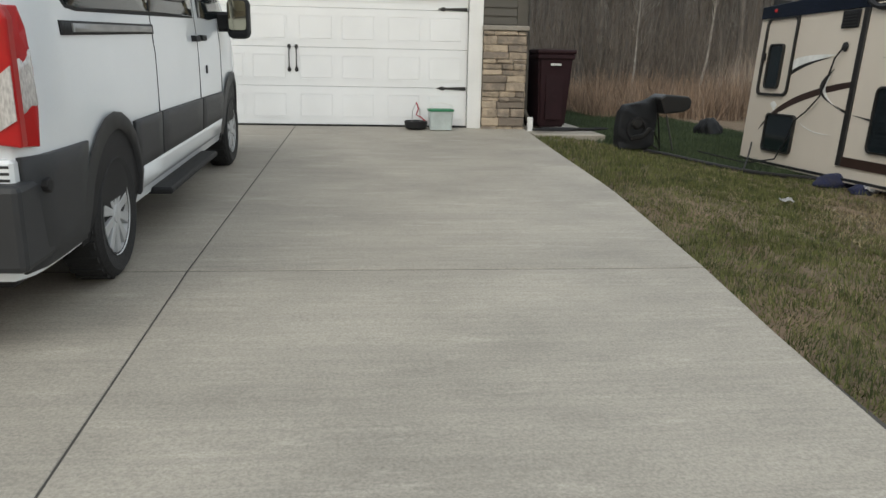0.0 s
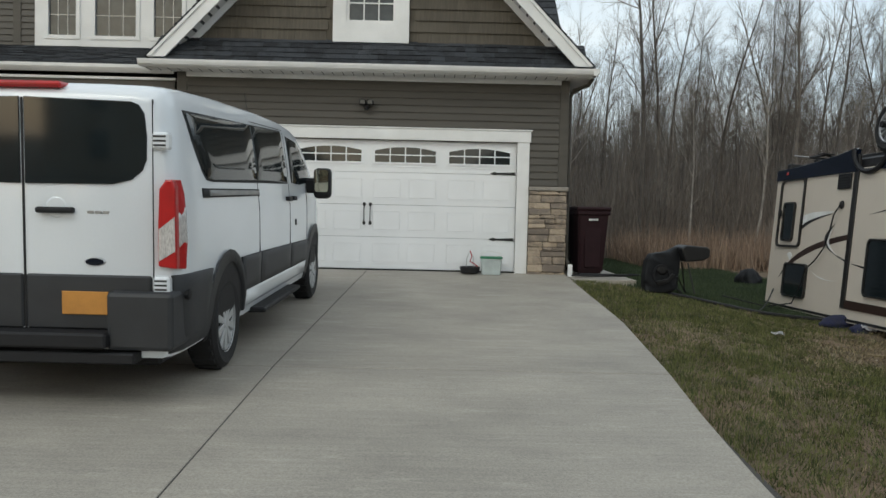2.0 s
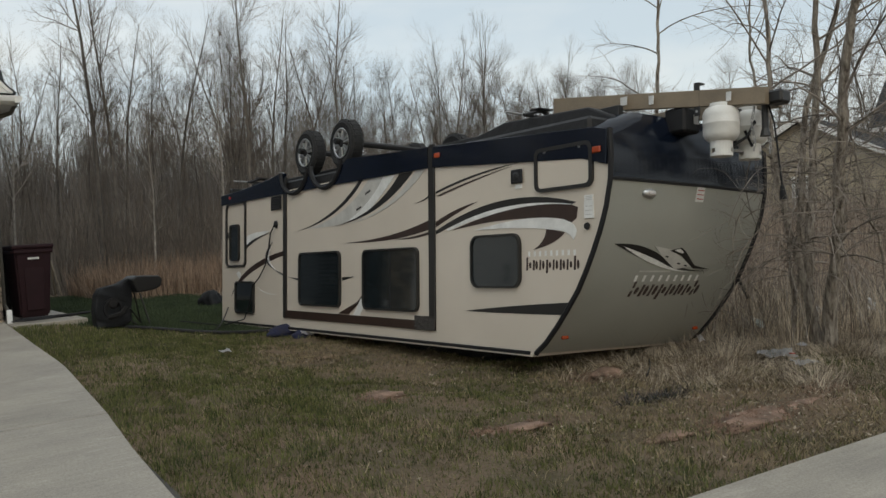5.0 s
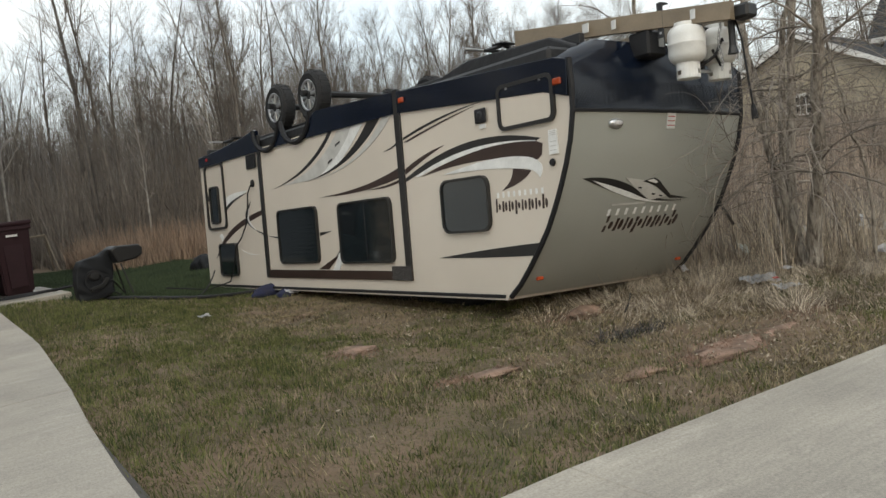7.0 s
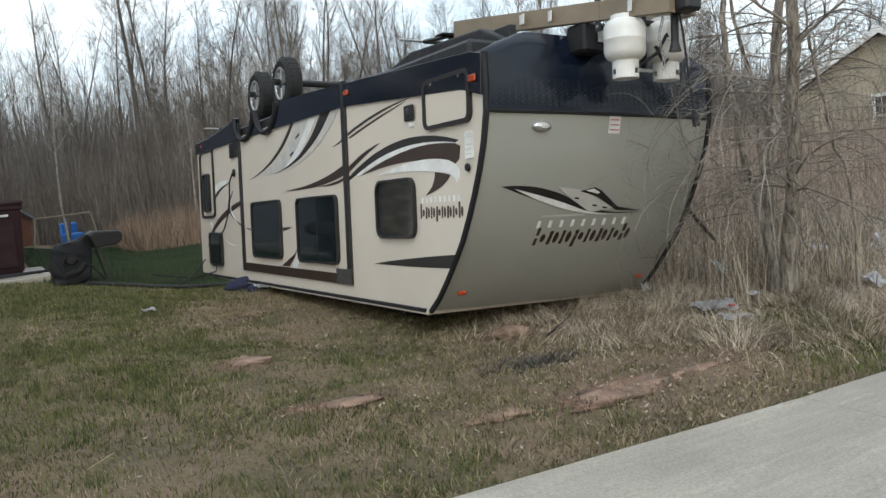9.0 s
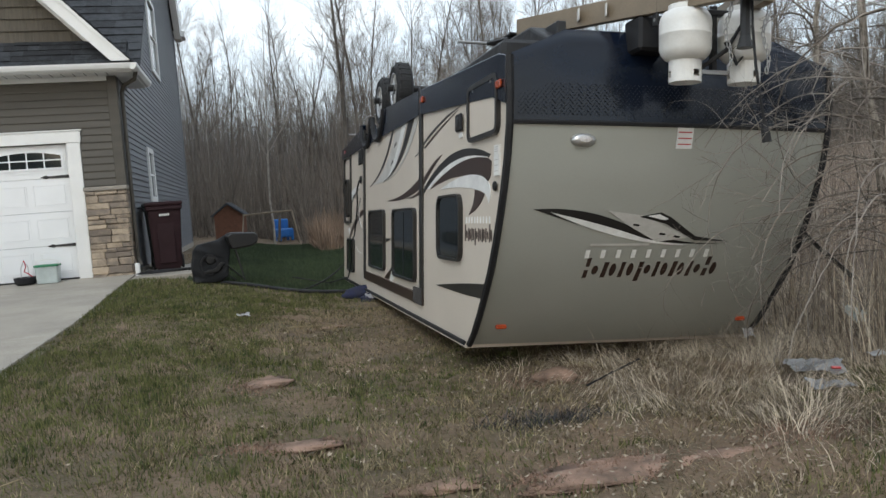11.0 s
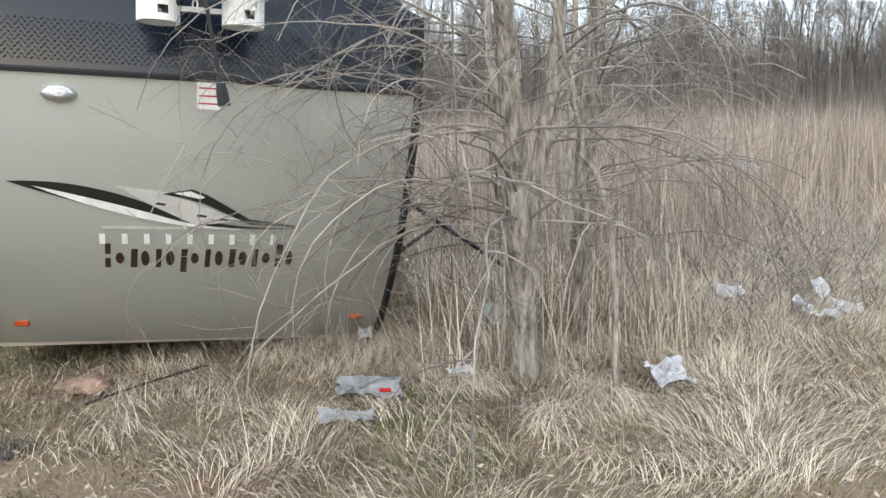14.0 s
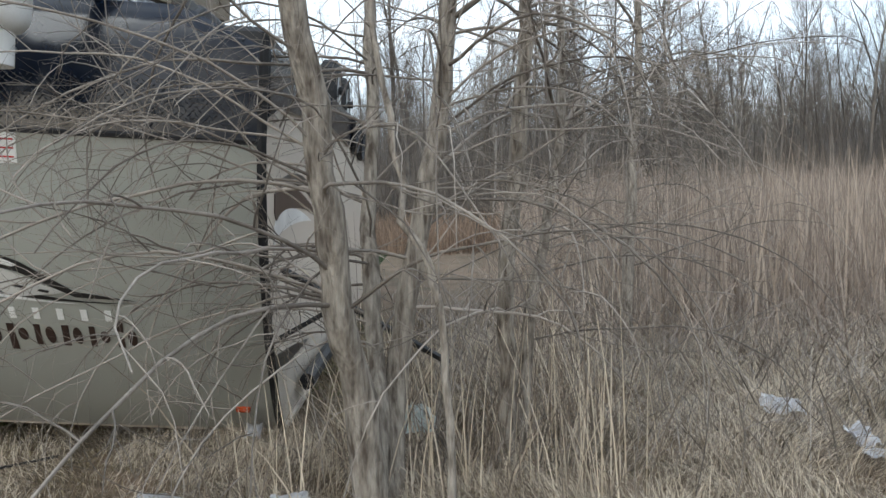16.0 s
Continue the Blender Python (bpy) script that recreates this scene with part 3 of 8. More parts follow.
z = 2.36
while z < 3.17:
    lap_board("siding_board", -5.4, 0.68, z, z + 0.118, 0.0, "x", "siding", wall_front)
    z += 0.115
z = 1.44
while z < 2.34:
    lap_board("siding_board", 0.205, 0.68, z, z + 0.118, 0.0, "x", "siding", wall_front)
    z += 0.115
for x0, x1, nm in ((0.68, 0.83, "corner_board"), (-5.56, -5.4, "corner_board")):
    part(nm, box(x0, x1, -0.03, 0.1, 1.42 if x0 > 0 else 0, 3.2, 0.004), "siding", wall_front, "grey vinyl corner board")

# garage door
garage_door = thing("garage_door", pose(0, 0.05, 0), "closed white panelled double garage door with arched lights", "garage door")
for r, (z0, z1) in enumerate(((0.02, 0.545), (0.549, 1.075), (1.079, 1.605), (1.609, 2.13))):
    part("door_section", box(-4.88, 0.0, 0.0, 0.045, z0, z1, 0.004), "door_white", garage_door)
    for k in range(4):
        c = -4.27 + 1.22 * k
        if r < 3:
            for s in (-1, 1):
                x0 = c + s * 0.29 - 0.245
                zz0, zz1 = z0 + 0.085, z1 - 0.085
                part("raised_panel", prism(rounded(x0 + 0.028, x0 + 0.462, zz0 + 0.028, zz1 - 0.028, 0.004, 1), "y", -0.007, 0.002, 0.005), "door_white", garage_door)
                part("panel_moulding", ring(rounded(x0, x0 + 0.49, zz0, zz1, 0.004, 1), rounded(x0 + 0.014, x0 + 0.476, zz0 + 0.014, zz1 - 0.014, 0.003, 1), "y", -0.007, 0.002), "door_white", garage_door)
        else:
            # An arched window: the upper edge rises to the middle of each pair.
            w = 0.50
            lo, side_h = 1.775, 1.965
            arch = [(c - w, lo), (c + w, lo), (c + w, side_h)]
            n = 10
            for i in range(1, n):
                x = c + w - 2 * w * i / n
                arch.append((x, side_h + 0.06 * (1 - ((x - c) / w) ** 2)))
            arch.append((c - w, side_h))
            big = [(c + (x - c) * 1.07, lo - 0.03 if zc == lo else zc + 0.03) for x, zc in arch]
            win = part("door_window", prism(arch, "y", -0.003, 0.01), "glass_dark", garage_door, "arched dark glass light")
            part("window_frame", ring(big, arch, "y", -0.018, 0.004), "door_white", win)
            for i in range(1, 4):
                x = c - w + 2 * w * i / 4
                part("muntin", box(x - 0.009, x + 0.009, -0.013, 0.0, lo, side_h + 0.06 * (1 - ((x - c) / w) ** 2)), "door_white", win)
            part("muntin", box(c - w, c + w, -0.0135, -0.0005, 1.888, 1.906), "door_white", win)
            part("moulding", ring(rounded(c - 0.57, c + 0.57, 1.70, 2.095, 0.004, 1), rounded(c - 0.555, c + 0.555, 1.715, 2.08, 0.003, 1), "y", -0.009, 0.002), "door_white", garage_door)
for s in (-1, 1):
    h = part("door_handle", tube([(-2.44 + s * 0.05, -0.03, 0.78), (-2.44 + s * 0.05, -0.045, 0.85), (-2.44 + s * 0.05, -0.045, 1.0), (-2.44 + s * 0.05, -0.03, 1.07)], [0.012, 0.009, 0.009, 0.012], 6), "black", garage_door, "black wrought pull handle")
    for zc in (0.77, 1.08):
        part("rosette", prism([(-2.44 + s * 0.05 + 0.028 * math.cos(a), zc + 0.035 * math.sin(a)) for a in np.linspace(0, 2 * math.pi, 7)[:-1]], "y", -0.012, 0.0), "black", h)
for zc in (0.545, 1.628):
    for x1, d in ((-0.02, -1), (-4.86, 1)):
        part("strap_hinge", prism([(x1, zc - 0.026), (x1 + d * 0.30, zc - 0.014), (x1 + d * 0.33, zc - 0.03), (x1 + d * 0.42, zc), (x1 + d * 0.33, zc + 0.03), (x1 + d * 0.30, zc + 0.014), (x1, zc + 0.026)], "y", -0.014, -0.001), "black", garage_door, "black wrought strap hinge")
door_trim = tagged(new("trim"), "wide white casing round the garage door", "trim", kind="structure")
part("casing", box(0.0, 0.2, -0.035, 0.06, -0.01, 2.16, 0.005), "white", door_trim)
part("casing", box(-5.08, -4.88, -0.035, 0.06, -0.01, 2.16, 0.005), "white", door_trim)
part("casing", box(-5.1, 0.22, -0.045, 0.06, 2.14, 2.32, 0.005), "white", door_trim)
part("drip_cap", box(-5.12, 0.24, -0.06, 0.0, 2.322, 2.345, 0.004), "white", door_trim)
tagged(ob_from("threshold", box(-4.88, 0.0, 0.01, 0.09, -0.02, 0.018), "black_plastic"), "dark rubber seal under the garage door", "door seal", kind="structure")

# stone pier
pier = tagged(new("stone_pier"), "ledge-stone veneer pier of tan and grey stones", "stone pier", kind="structure")
part("mortar_bed", box(0.215, 0.80, -0.045, 0.3, -0.15, 1.355), "mortar", pier)
rng = random.Random(4)
z = -0.05
while z < 1.34:
    h = rng.choice((0.06, 0.08, 0.10, 0.125))
    h = min(h, 1.352 - z)
    x = 0.205
    while x < 0.80:
        w = rng.uniform(0.15, 0.38)
        if x + w > 0.70:
            w = 0.815 - x
        d = rng.uniform(0.0, 0.03)
        bm = box(x + 0.003, x + w - 0.003, -0.075 - d, -0.03, z + 0.003, z + h - 0.003, 0.012)
        for v in bm.verts:
            v.co += Vector((rng.uniform(-0.005, 0.005), rng.uniform(-0.009, 0.009), rng.uniform(-0.006, 0.006)))
        part("stone", bm, "stone", pier)
        x += w
    # Return stones on the flank.
    y = -0.05
    while y < 0.3:
        w = rng.uniform(0.12, 0.22)
        bm = box(0.79, 0.822 + rng.uniform(0, 0.015), y + 0.003, min(y + w, 0.32) - 0.003, z + 0.004, z + h - 0.004, 0.006)
        part("stone", bm, "stone", pier)
        y += w
    z += h
part("cap_stone", box(0.19, 0.85, -0.11, 0.33, 1.357, 1.425, 0.012), "stone_cap", pier, "grey cast cap stone")

# flank of the house: long two-storey side wall with its gable
wall_side = tagged(ob_from("wall_side", prism([(0.2, -0.1), (12.75, -0.1), (12.75, 6.55), (9.04, 9.95), (1.5, 3.45), (0.2, 3.3)], "x", 0.6, 0.80), "siding_side"), "long house flank clad in slate-grey lap siding, lightened for want of sun", "wall", kind="structure")


def flank_span(z):
    y0 = 0.33 if z < 3.2 else float(np.interp(z, [3.45, 9.95], [1.5, 9.04])) + 0.05
    y1 = 12.7 if z < 6.5 else float(np.interp(z, [6.55, 9.95], [12.7, 9.04]))
    return y0, y1


z = 0.04
while z < 9.5:
    y0, y1 = flank_span(z + 0.06)
    holes = [(3.12, 4.02, 1.2, 2.28), (5.45, 7.05, 4.15, 5.95)]
    spans = [(y0, y1)]
    for h0, h1, hz0, hz1 in holes:
        if z + 0.1 > hz0 and z < hz1:
            spans = [s for a, b in spans for s in ((a, h0), (h1, b)) if s[1] - s[0] > 0.05]
    for a, b in spans:
        lap_board("siding_board", a, b, z, z + 0.105, 0.80, "y", "siding_side", wall_side, out=1)
    z += 0.102
part("corner_board", box(0.74, 0.83, 0.22, 0.33, 1.43, 3.25, 0.004), "siding_side", wall_side)
part("corner_board", box(0.72, 0.835, 12.66, 12.78, 0, 6.5, 0.004), "siding_side", wall_side)
part("foundation", box(0.76, 0.84, 0.33, 12.74, -0.5, 0.04, 0.004), "stone_cap", wall_side, "grey concrete foundation strip")
part("rake_board", prism([(1.45, 3.40), (9.04, 9.93), (9.04, 10.09), (1.35, 3.48)], "x", 0.80, 0.86), "white", wall_side, "white rake board")
for n, (y0, y1, z0, z1) in enumerate(((3.12, 4.02, 1.2, 2.28), (5.45, 7.05, 4.15, 5.95))):
    wd = tagged(new(f"window_{n + 1}"), "white-framed window in the grey flank", "window", kind="structure")
    part("window_frame", ring(rounded(y0, y1, z0, z1, 0.005, 1), rounded(y0 + 0.13, y1 - 0.13, z0 + 0.1, z1 - 0.1, 0.004, 1), "x", 0.78, 0.85), "white", wd)
    part("pane", box(0.79, 0.81, y0 + 0.12, y1 - 0.12, z0 + 0.09, z1 - 0.09), "glass_dark", wd)
    part("rail", box(0.805, 0.835, y0 + 0.12, y1 - 0.12, (z0 + z1) / 2 - 0.02, (z0 + z1) / 2 + 0.02), "white", wd)

# eaves, pent roof, gable over the garage
EAVE_Y = -0.42


def course_roof(name, parent, a, b, low, high, along="x", step=0.135, width=0.3, seed=1, thick=0.022):
    """Shingle courses between a low and a high line; low/high: (across, z); a, b: span along."""
    r = random.Random(seed)
    bm = bmesh.new()
    run = math.hypot(high[0] - low[0], high[1] - low[1])
    dv = ((high[0] - low[0]) / run, (high[1] - low[1]) / run)
    nv = (-dv[1], dv[0])
    if nv[1] < 0:
        nv = (-nv[0], -nv[1])
    n = int(run / step) + 1
    for i in range(n):
        s0, s1 = i * step - 0.02, min((i + 1) * step + 0.03, run)
        x = a - r.uniform(0, width)
        while x < b:
            w = width * r.uniform(0.5, 1.3)
            xa, xb = max(x, a), min(x + w, b)
            if xb - xa > 0.02:
                t = thick * r.uniform(0.7, 1.5)
                cs = []
                for xx in (xa + 0.002, xb - 0.002):
                    for s, h in ((s0, t), (s1, 0.006), (s1, -0.01), (s0, -0.004)):
                        p = (low[0] + dv[0] * s + nv[0] * h, low[1] + dv[1] * s + nv[1] * h)
                        cs.append(bm.verts.new((xx, p[0], p[1]) if along == "x" else (p[0], xx, p[1])))
                for q in ((0, 1, 2, 3), (4, 5, 6, 7), (0, 1, 5, 4), (3, 2, 6, 7), (0, 3, 7, 4)):
                    bm.faces.new([cs[k] for k in q])
            x += w
    bmesh.ops.recalc_face_normals(bm, faces=bm.faces[:])
    o = ob_from(name, bm, "roof")
    if parent:
        o.parent = parent
    return o


eaves = tagged(new("eaves"), "white gutter, fascia and soffit over the garage", "eaves", kind="structure")
part("gutter", prism([(EAVE_Y + 0.005, 3.165), (EAVE_Y - 0.06, 3.165), (EAVE_Y - 0.10, 3.19), (EAVE_Y - 0.12, 3.235), (EAVE_Y - 0.125, 3.265), (EAVE_Y - 0.105, 3.265), (EAVE_Y - 0.1, 3.24), (EAVE_Y - 0.05, 3.185), (EAVE_Y + 0.005, 3.185)], "x", -6.02, 1.18), "white", eaves, "white ogee gutter")
part("fascia", box(-6.0, 1.12, EAVE_Y + 0.008, EAVE_Y + 0.03, 3.15, 3.27), "white", eaves)
soff = part("soffit", box(-5.98, 1.10, EAVE_Y + 0.03, 0.0, 3.16, 3.175), "white", eaves, "vented white soffit")
# Dark strips on the soffit stand in for the shade inside its grooves.
for i in range(44):
    x = -5.95 + 0.163 * i
    part("soffit_groove", box(x, x + 0.012, EAVE_Y + 0.06, -0.07, 3.157, 3.1595), "clad", soff)
part("frieze_board", box(-5.4, 0.69, -0.06, 0.0, 3.085, 3.158, 0.004), "white", eaves, "white frieze board under the soffit")
part("return_box", box(0.83, 1.12, EAVE_Y + 0.032, 1.35, 3.148, 3.27, 0.004), "white", eaves)
part("side_gutter", prism([(1.122, 3.165), (1.17, 3.165), (1.215, 3.21), (1.22, 3.265), (1.122, 3.265)], "y", EAVE_Y - 0.12, 1.35), "white", eaves)
downpipe = ob_from("downpipe", tube([(1.16, -0.25, 3.17), (1.12, -0.12, 3.08), (0.92, 0.1, 3.02), (0.875, 0.15, 2.92), (0.875, 0.15, 0.25), (0.92, 0.1, 0.12)], 0.032, 8), "siding")
tagged(downpipe, "grey downpipe at the garage corner", "downpipe", kind="structure")
elbow = ob_from("drain_stub", box(0.86, 0.93, -0.2, -0.12, -0.05, 0.17, 0.008), "white")
tagged(elbow, "short white plastic drain stub beside the pier", "drain pipe")

pent = course_roof("pent_roof", None, -5.85, 1.05, (EAVE_Y - 0.03, 3.265), (0.0, 3.73), seed=2)
tagged(pent, "narrow shingled pent roof under the gable", "roof", kind="structure")
tagged(ob_from("pent_deck", prism([(EAVE_Y, 3.24), (0.02, 3.24), (0.02, 3.70)], "x", -5.87, 1.06), "roof"), "dark roof deck of the pent roof", "roof", kind="structure")

PX, PZ, SL = -2.39, 6.95, 1.04
gable = tagged(ob_from("gable_wall", prism([(PX - 3.1, 3.35), (PX + 3.1, 3.35), (PX + 3.1, 3.52), (PX, PZ - 0.21), (PX - 3.1, 3.52)], "y", 0.0, 0.16), "shake"), "gable wall clad in brown staggered shakes", "wall", kind="structure")
rng = random.Random(11)
z = 3.70
GW = (-3.04, -1.81, 3.69, 5.15)
while z < PZ - 0.3:
    half = (PZ - 0.24 - z) / SL
    x = PX - half + rng.uniform(-0.1, 0)
    while x < PX + half:
        w = rng.choice((0.13, 0.17, 0.2, 0.24))
        xa, xb = max(x, PX - half), min(x + w, PX + half)
        if xb - xa > 0.03 and not (xb > GW[0] and xa < GW[1] and z < GW[3]):
            lowz = z + rng.uniform(0.0, 0.004)
            bm = prism([(-0.030, lowz), (-0.004, z + 0.20), (0.0, z + 0.20), (0.0, lowz)], "x", xa + 0.001, xb - 0.001)
            part("shingle", bm, "shake", gable)
        x += w
    z += 0.185

gw = tagged(new("window_3"), "white-framed six-light gable window", "window", kind="structure")
part("window_frame", ring(rounded(GW[0], GW[1], GW[2], GW[3], 0.005, 1), rounded(-2.83, -2.02, 4.0, 4.93, 0.005, 1), "y", -0.09, 0.05), "white", gw, "broad white casing")
part("sash", ring(rounded(-2.83, -2.02, 4.0, 4.93, 0.005, 1), rounded(-2.78, -2.07, 4.05, 4.88, 0.005, 1), "y", -0.05, 0.03), "white", gw)
part("pane", box(-2.8, -2.05, -0.01, 0.02, 4.03, 4.9), "glass_win", gw)
for x in (-2.545, -2.305):
    part("muntin", box(x - 0.01, x + 0.01, -0.03, -0.012, 4.05, 4.88), "white", gw)
for zz in (4.33, 4.6):
    part("muntin", box(-2.78, -2.07, -0.029, -0.0125, zz - 0.01, zz + 0.01), "white", gw)

RIDGE_Y, RIDGE_Z = 9.04, 10.15
for s in (-1, 1):
    ex = PX + s * 3.5
    barge = tagged(ob_from("barge_board", prism([(ex, 3.31), (ex - s * 0.27, 3.315), (PX, PZ - 0.27), (PX, PZ)], "y", -0.46, -0.42), "white"), "white barge board on the gable", "barge board", kind="structure")
    part("barge_lip", prism([(ex + s * 0.01, 3.32), (ex - s * 0.06, 3.32), (PX, PZ - 0.05), (PX, PZ + 0.02)], "y", -0.485, -0.46), "white", barge, "thin white drip edge")
    part("inner_trim", prism([(ex - s * 0.56, 3.70), (ex - s * 0.69, 3.70), (PX, PZ - 0.34), (PX, PZ - 0.20)], "y", -0.05, -0.0), "white", barge, "white rake trim against the shakes")
    part("rake_soffit", prism([(ex - s * 0.20, 3.33), (PX, PZ - 0.195), (PX, PZ - 0.18), (ex - s * 0.19, 3.345)], "y", -0.42, -0.001), "white", barge, "vented white rake soffit")
    # The rake soffit's groove shade is laid on as dark strips too.
    n = 26
    for i in range(n):
        k = (i + 0.5) / n
        x = ex - s * 0.36 + (PX - ex + s * 0.36) * k
        zc = 3.31 + SL * (s * (ex - x)) - 0.205
        part("soffit_groove", prism([(x - 0.012, zc - 0.010 + s * 0.0125), (x + 0.012, zc - 0.010 - s * 0.0125), (x + 0.012, zc + 0.004 - s * 0.0125), (x - 0.012, zc + 0.004 + s * 0.0125)], "y", -0.36, -0.10), "clad", barge)
    if s > 0:
        upper = course_roof("garage_roof", None, 1.5, 7.0, (0.70, 3.31 + SL * 0.41), (PX, PZ + 0.02), along="y", seed=15)
        tagged(upper, "dark asphalt-shingled garage roof slope", "roof", kind="structure")
    end = 1.5 if s > 0 else 7.0
    roof = course_roof("garage_roof", None, -0.49, end, (ex + s * 0.02, 3.315), (PX, PZ + 0.02), along="y", seed=5 + s)
    tagged(roof, "dark asphalt-shingled garage roof slope", "roof", kind="structure")
    tagged(ob_from("roof_deck", prism([(ex - s * 0.03, 3.26), (ex - s * 0.01, 3.295), (PX, PZ - 0.02), (PX, PZ - 0.06)], "y", -0.41, end), "roof"), "dark roof deck", "roof", kind="structure")

# main roof over the flank
for nm, lo, hi in (("main_roof_front", (1.2, 3.36), (RIDGE_Y, RIDGE_Z)), ("main_roof_back", (13.2, 6.55), (RIDGE_Y, RIDGE_Z))):
    rf = course_roof(nm, None, -13.0, 1.05, lo, hi, seed=9, step=0.28, width=0.8)
    tagged(rf, "dark asphalt-shingled main roof slope", "roof", kind="structure")
    tagged(ob_from("main_deck", prism([(lo[0], lo[1] - 0.05), (hi[0], hi[1] - 0.05), (hi[0], hi[1] - 0.02), (lo[0], lo[1] - 0.02)], "x", -13.0, 1.0), "roof"), "dark main roof deck", "roof", kind="structure")
tagged(ob_from("back_eave", box(0.6, 1.15, 12.7, 13.3, 6.42, 6.6, 0.01, bm=prism([(12.72, 6.35), (13.22, 6.35), (13.22, 6.50), (9.04, 10.09), (9.04, 9.93)], "x", 0.86, 1.04)), "white"), "white rear eave and rake soffit", "eaves", kind="structure")

# the front of the house beside the garage: recessed wall, porch roof, triple window
WY = 1.6
front_left = tagged(ob_from("wall_recess", box(-13.0, -5.5, WY, WY + 0.2, -0.1, 6.4), "siding"), "recessed house front clad in olive-grey siding", "wall", kind="structure")
z = 0.0
while z < 6.3:
    lap_board("siding_board", -12.9, -5.56, z, z + 0.118, WY, "x", "siding", front_left)
    z += 0.115
for x in (-5.56, -9.05):
    part("corner_board", box(x, x + 0.14, WY - 0.03, WY, 0, 6.3), "siding", front_left)
tagged(ob_from("garage_return_wall", box(-5.55, -5.4, 0.2, WY, -0.1, 3.3), "siding"), "return wall of the garage", "wall", kind="structure")
porch = course_roof("porch_roof", None, -13.0, -5.62, (0.0 - 0.05, 3.25), (WY, 3.84), seed=21)
tagged(porch, "low dark shingled porch roof", "roof", kind="structure")
tagged(ob_from("porch_deck", prism([(0.0, 3.17), (WY, 3.84), (WY, 3.17)], "x", -13.0, -5.6), "roof"), "dark porch roof deck", "roof", kind="structure")
peaves = tagged(new("porch_eaves"), "white porch gutter and soffit", "eaves", kind="structure")
part("gutter", prism([(0.0, 3.12), (-0.06, 3.12), (-0.10, 3.16), (-0.12, 3.19), (-0.125, 3.24), (0.0, 3.24)], "x", -13.0, -5.62), "white", peaves)
part("soffit", box(-13.0, -5.6, 0.01, WY, 3.02, 3.06), "white", peaves)
# The beam wears the siding colour to paint the shade under the soffit.
part("beam", box(-13.0, -5.62, 0.05, 0.2, 2.80, 3.02), "siding", peaves, "porch beam coloured dark for the soffit's shade")
trip = tagged(new("window_4"), "triple double-hung window with broad white casing", "window", kind="structure")
part("casing", box(-8.64, -5.73, WY - 0.07, WY, 3.83, 4.02, 0.005), "white", trip)
part("casing", box(-8.64, -5.73, WY - 0.07, WY, 5.5, 5.66, 0.005), "white", trip)
for a, b in ((-8.64, -8.40), (-7.88, -7.56), (-6.80, -6.50), (-5.97, -5.73)):
    part("mullion", box(a, b, WY - 0.065, WY, 4.02, 5.5, 0.004), "white", trip)
for a, b in ((-8.40, -7.88), (-7.56, -6.80), (-6.50, -5.97)):
    pane = part("pane", box(a, b, WY - 0.035, WY - 0.025, 4.02, 5.5), "glass_win", trip)
    part("sash", ring(rounded(a - 0.06, b + 0.06, 3.96, 5.54, 0.003, 1), rounded(a + 0.012, b - 0.012, 4.03, 5.49, 0.003, 1), "y", -0.085 + WY, -0.02 + WY), "white", pane)
    for k in (1, 2):
        x = a + (b - a) * k / 3
        part("muntin", box(x - 0.007, x + 0.007, WY - 0.045, WY - 0.036, 4.03, 5.49), "silver_vinyl", pane)
    for zz in (4.40, 4.78, 5.15):
        part("muntin", box(a + 0.01, b - 0.01, WY - 0.044, WY - 0.0365, zz - 0.007, zz + 0.007), "silver_vinyl", pane)

# twin security lamp on the garage front
lamp = thing("security_lamp", pose(-2.47, -0.03, 2.68), "bronze twin-head security lamp on the garage siding", "wall lamp")
part("back_plate", lathe([(0.02, -0.03), (0.055, -0.028), (0.055, 0.02)], "y", 14), "black_plastic", lamp)
for s in (-1, 1):
    part("lamp_head", box(s * 0.06 - 0.05, s * 0.06 + 0.05, -0.14, -0.05, 0.0, 0.085, 0.012), "black_plastic", lamp)
    part("lens", box(s * 0.06 - 0.04, s * 0.06 + 0.04, -0.147, -0.141, 0.01, 0.075, 0.002), "glass_slat", lamp)
part("sensor", lathe([(0.0, -0.07), (0.03, -0.05), (0.036, -0.02), (0.02, 0.0)], "z", 12, centre=(0, -0.09, -0.02)), "black_plastic", lamp)
# hidden remaining shell of the house
tagged(ob_from("wall_rear", box(-13.0, 0.7, 12.55, 12.75, -0.1, 6.5), "siding_side"), "rear wall of the house", "wall", kind="structure")
tagged(ob_from("wall_far", box(-13.0, -12.8, WY, 12.75, -0.1, 6.5), "siding_side"), "far flank of the house", "wall", kind="structure")


# ---- the van ----
# Local axes: x forward from the rear axle, y to its left, z up from the road.
van = thing("passenger_van", pose(-3.91, -6.88, -0.325, 0, -2.6, 88.6), "white long-wheelbase passenger van with grey cladding, parked on the driveway", "van")
R0, F0 = -1.10, 4.78


def van_top(x):
    return float(np.interp(x, [-1.10, -1.04, -0.95, -0.7, 0.0, 1.5, 2.6, 3.05, 3.4, 3.75, 4.1, 4.2, 4.55, 4.72, 4.78], [2.0, 2.06, 2.09, 2.115, 2.13, 2.13, 2.10, 2.03, 1.86, 1.58, 1.31, 1.25, 1.13, 0.98, 0.72]))


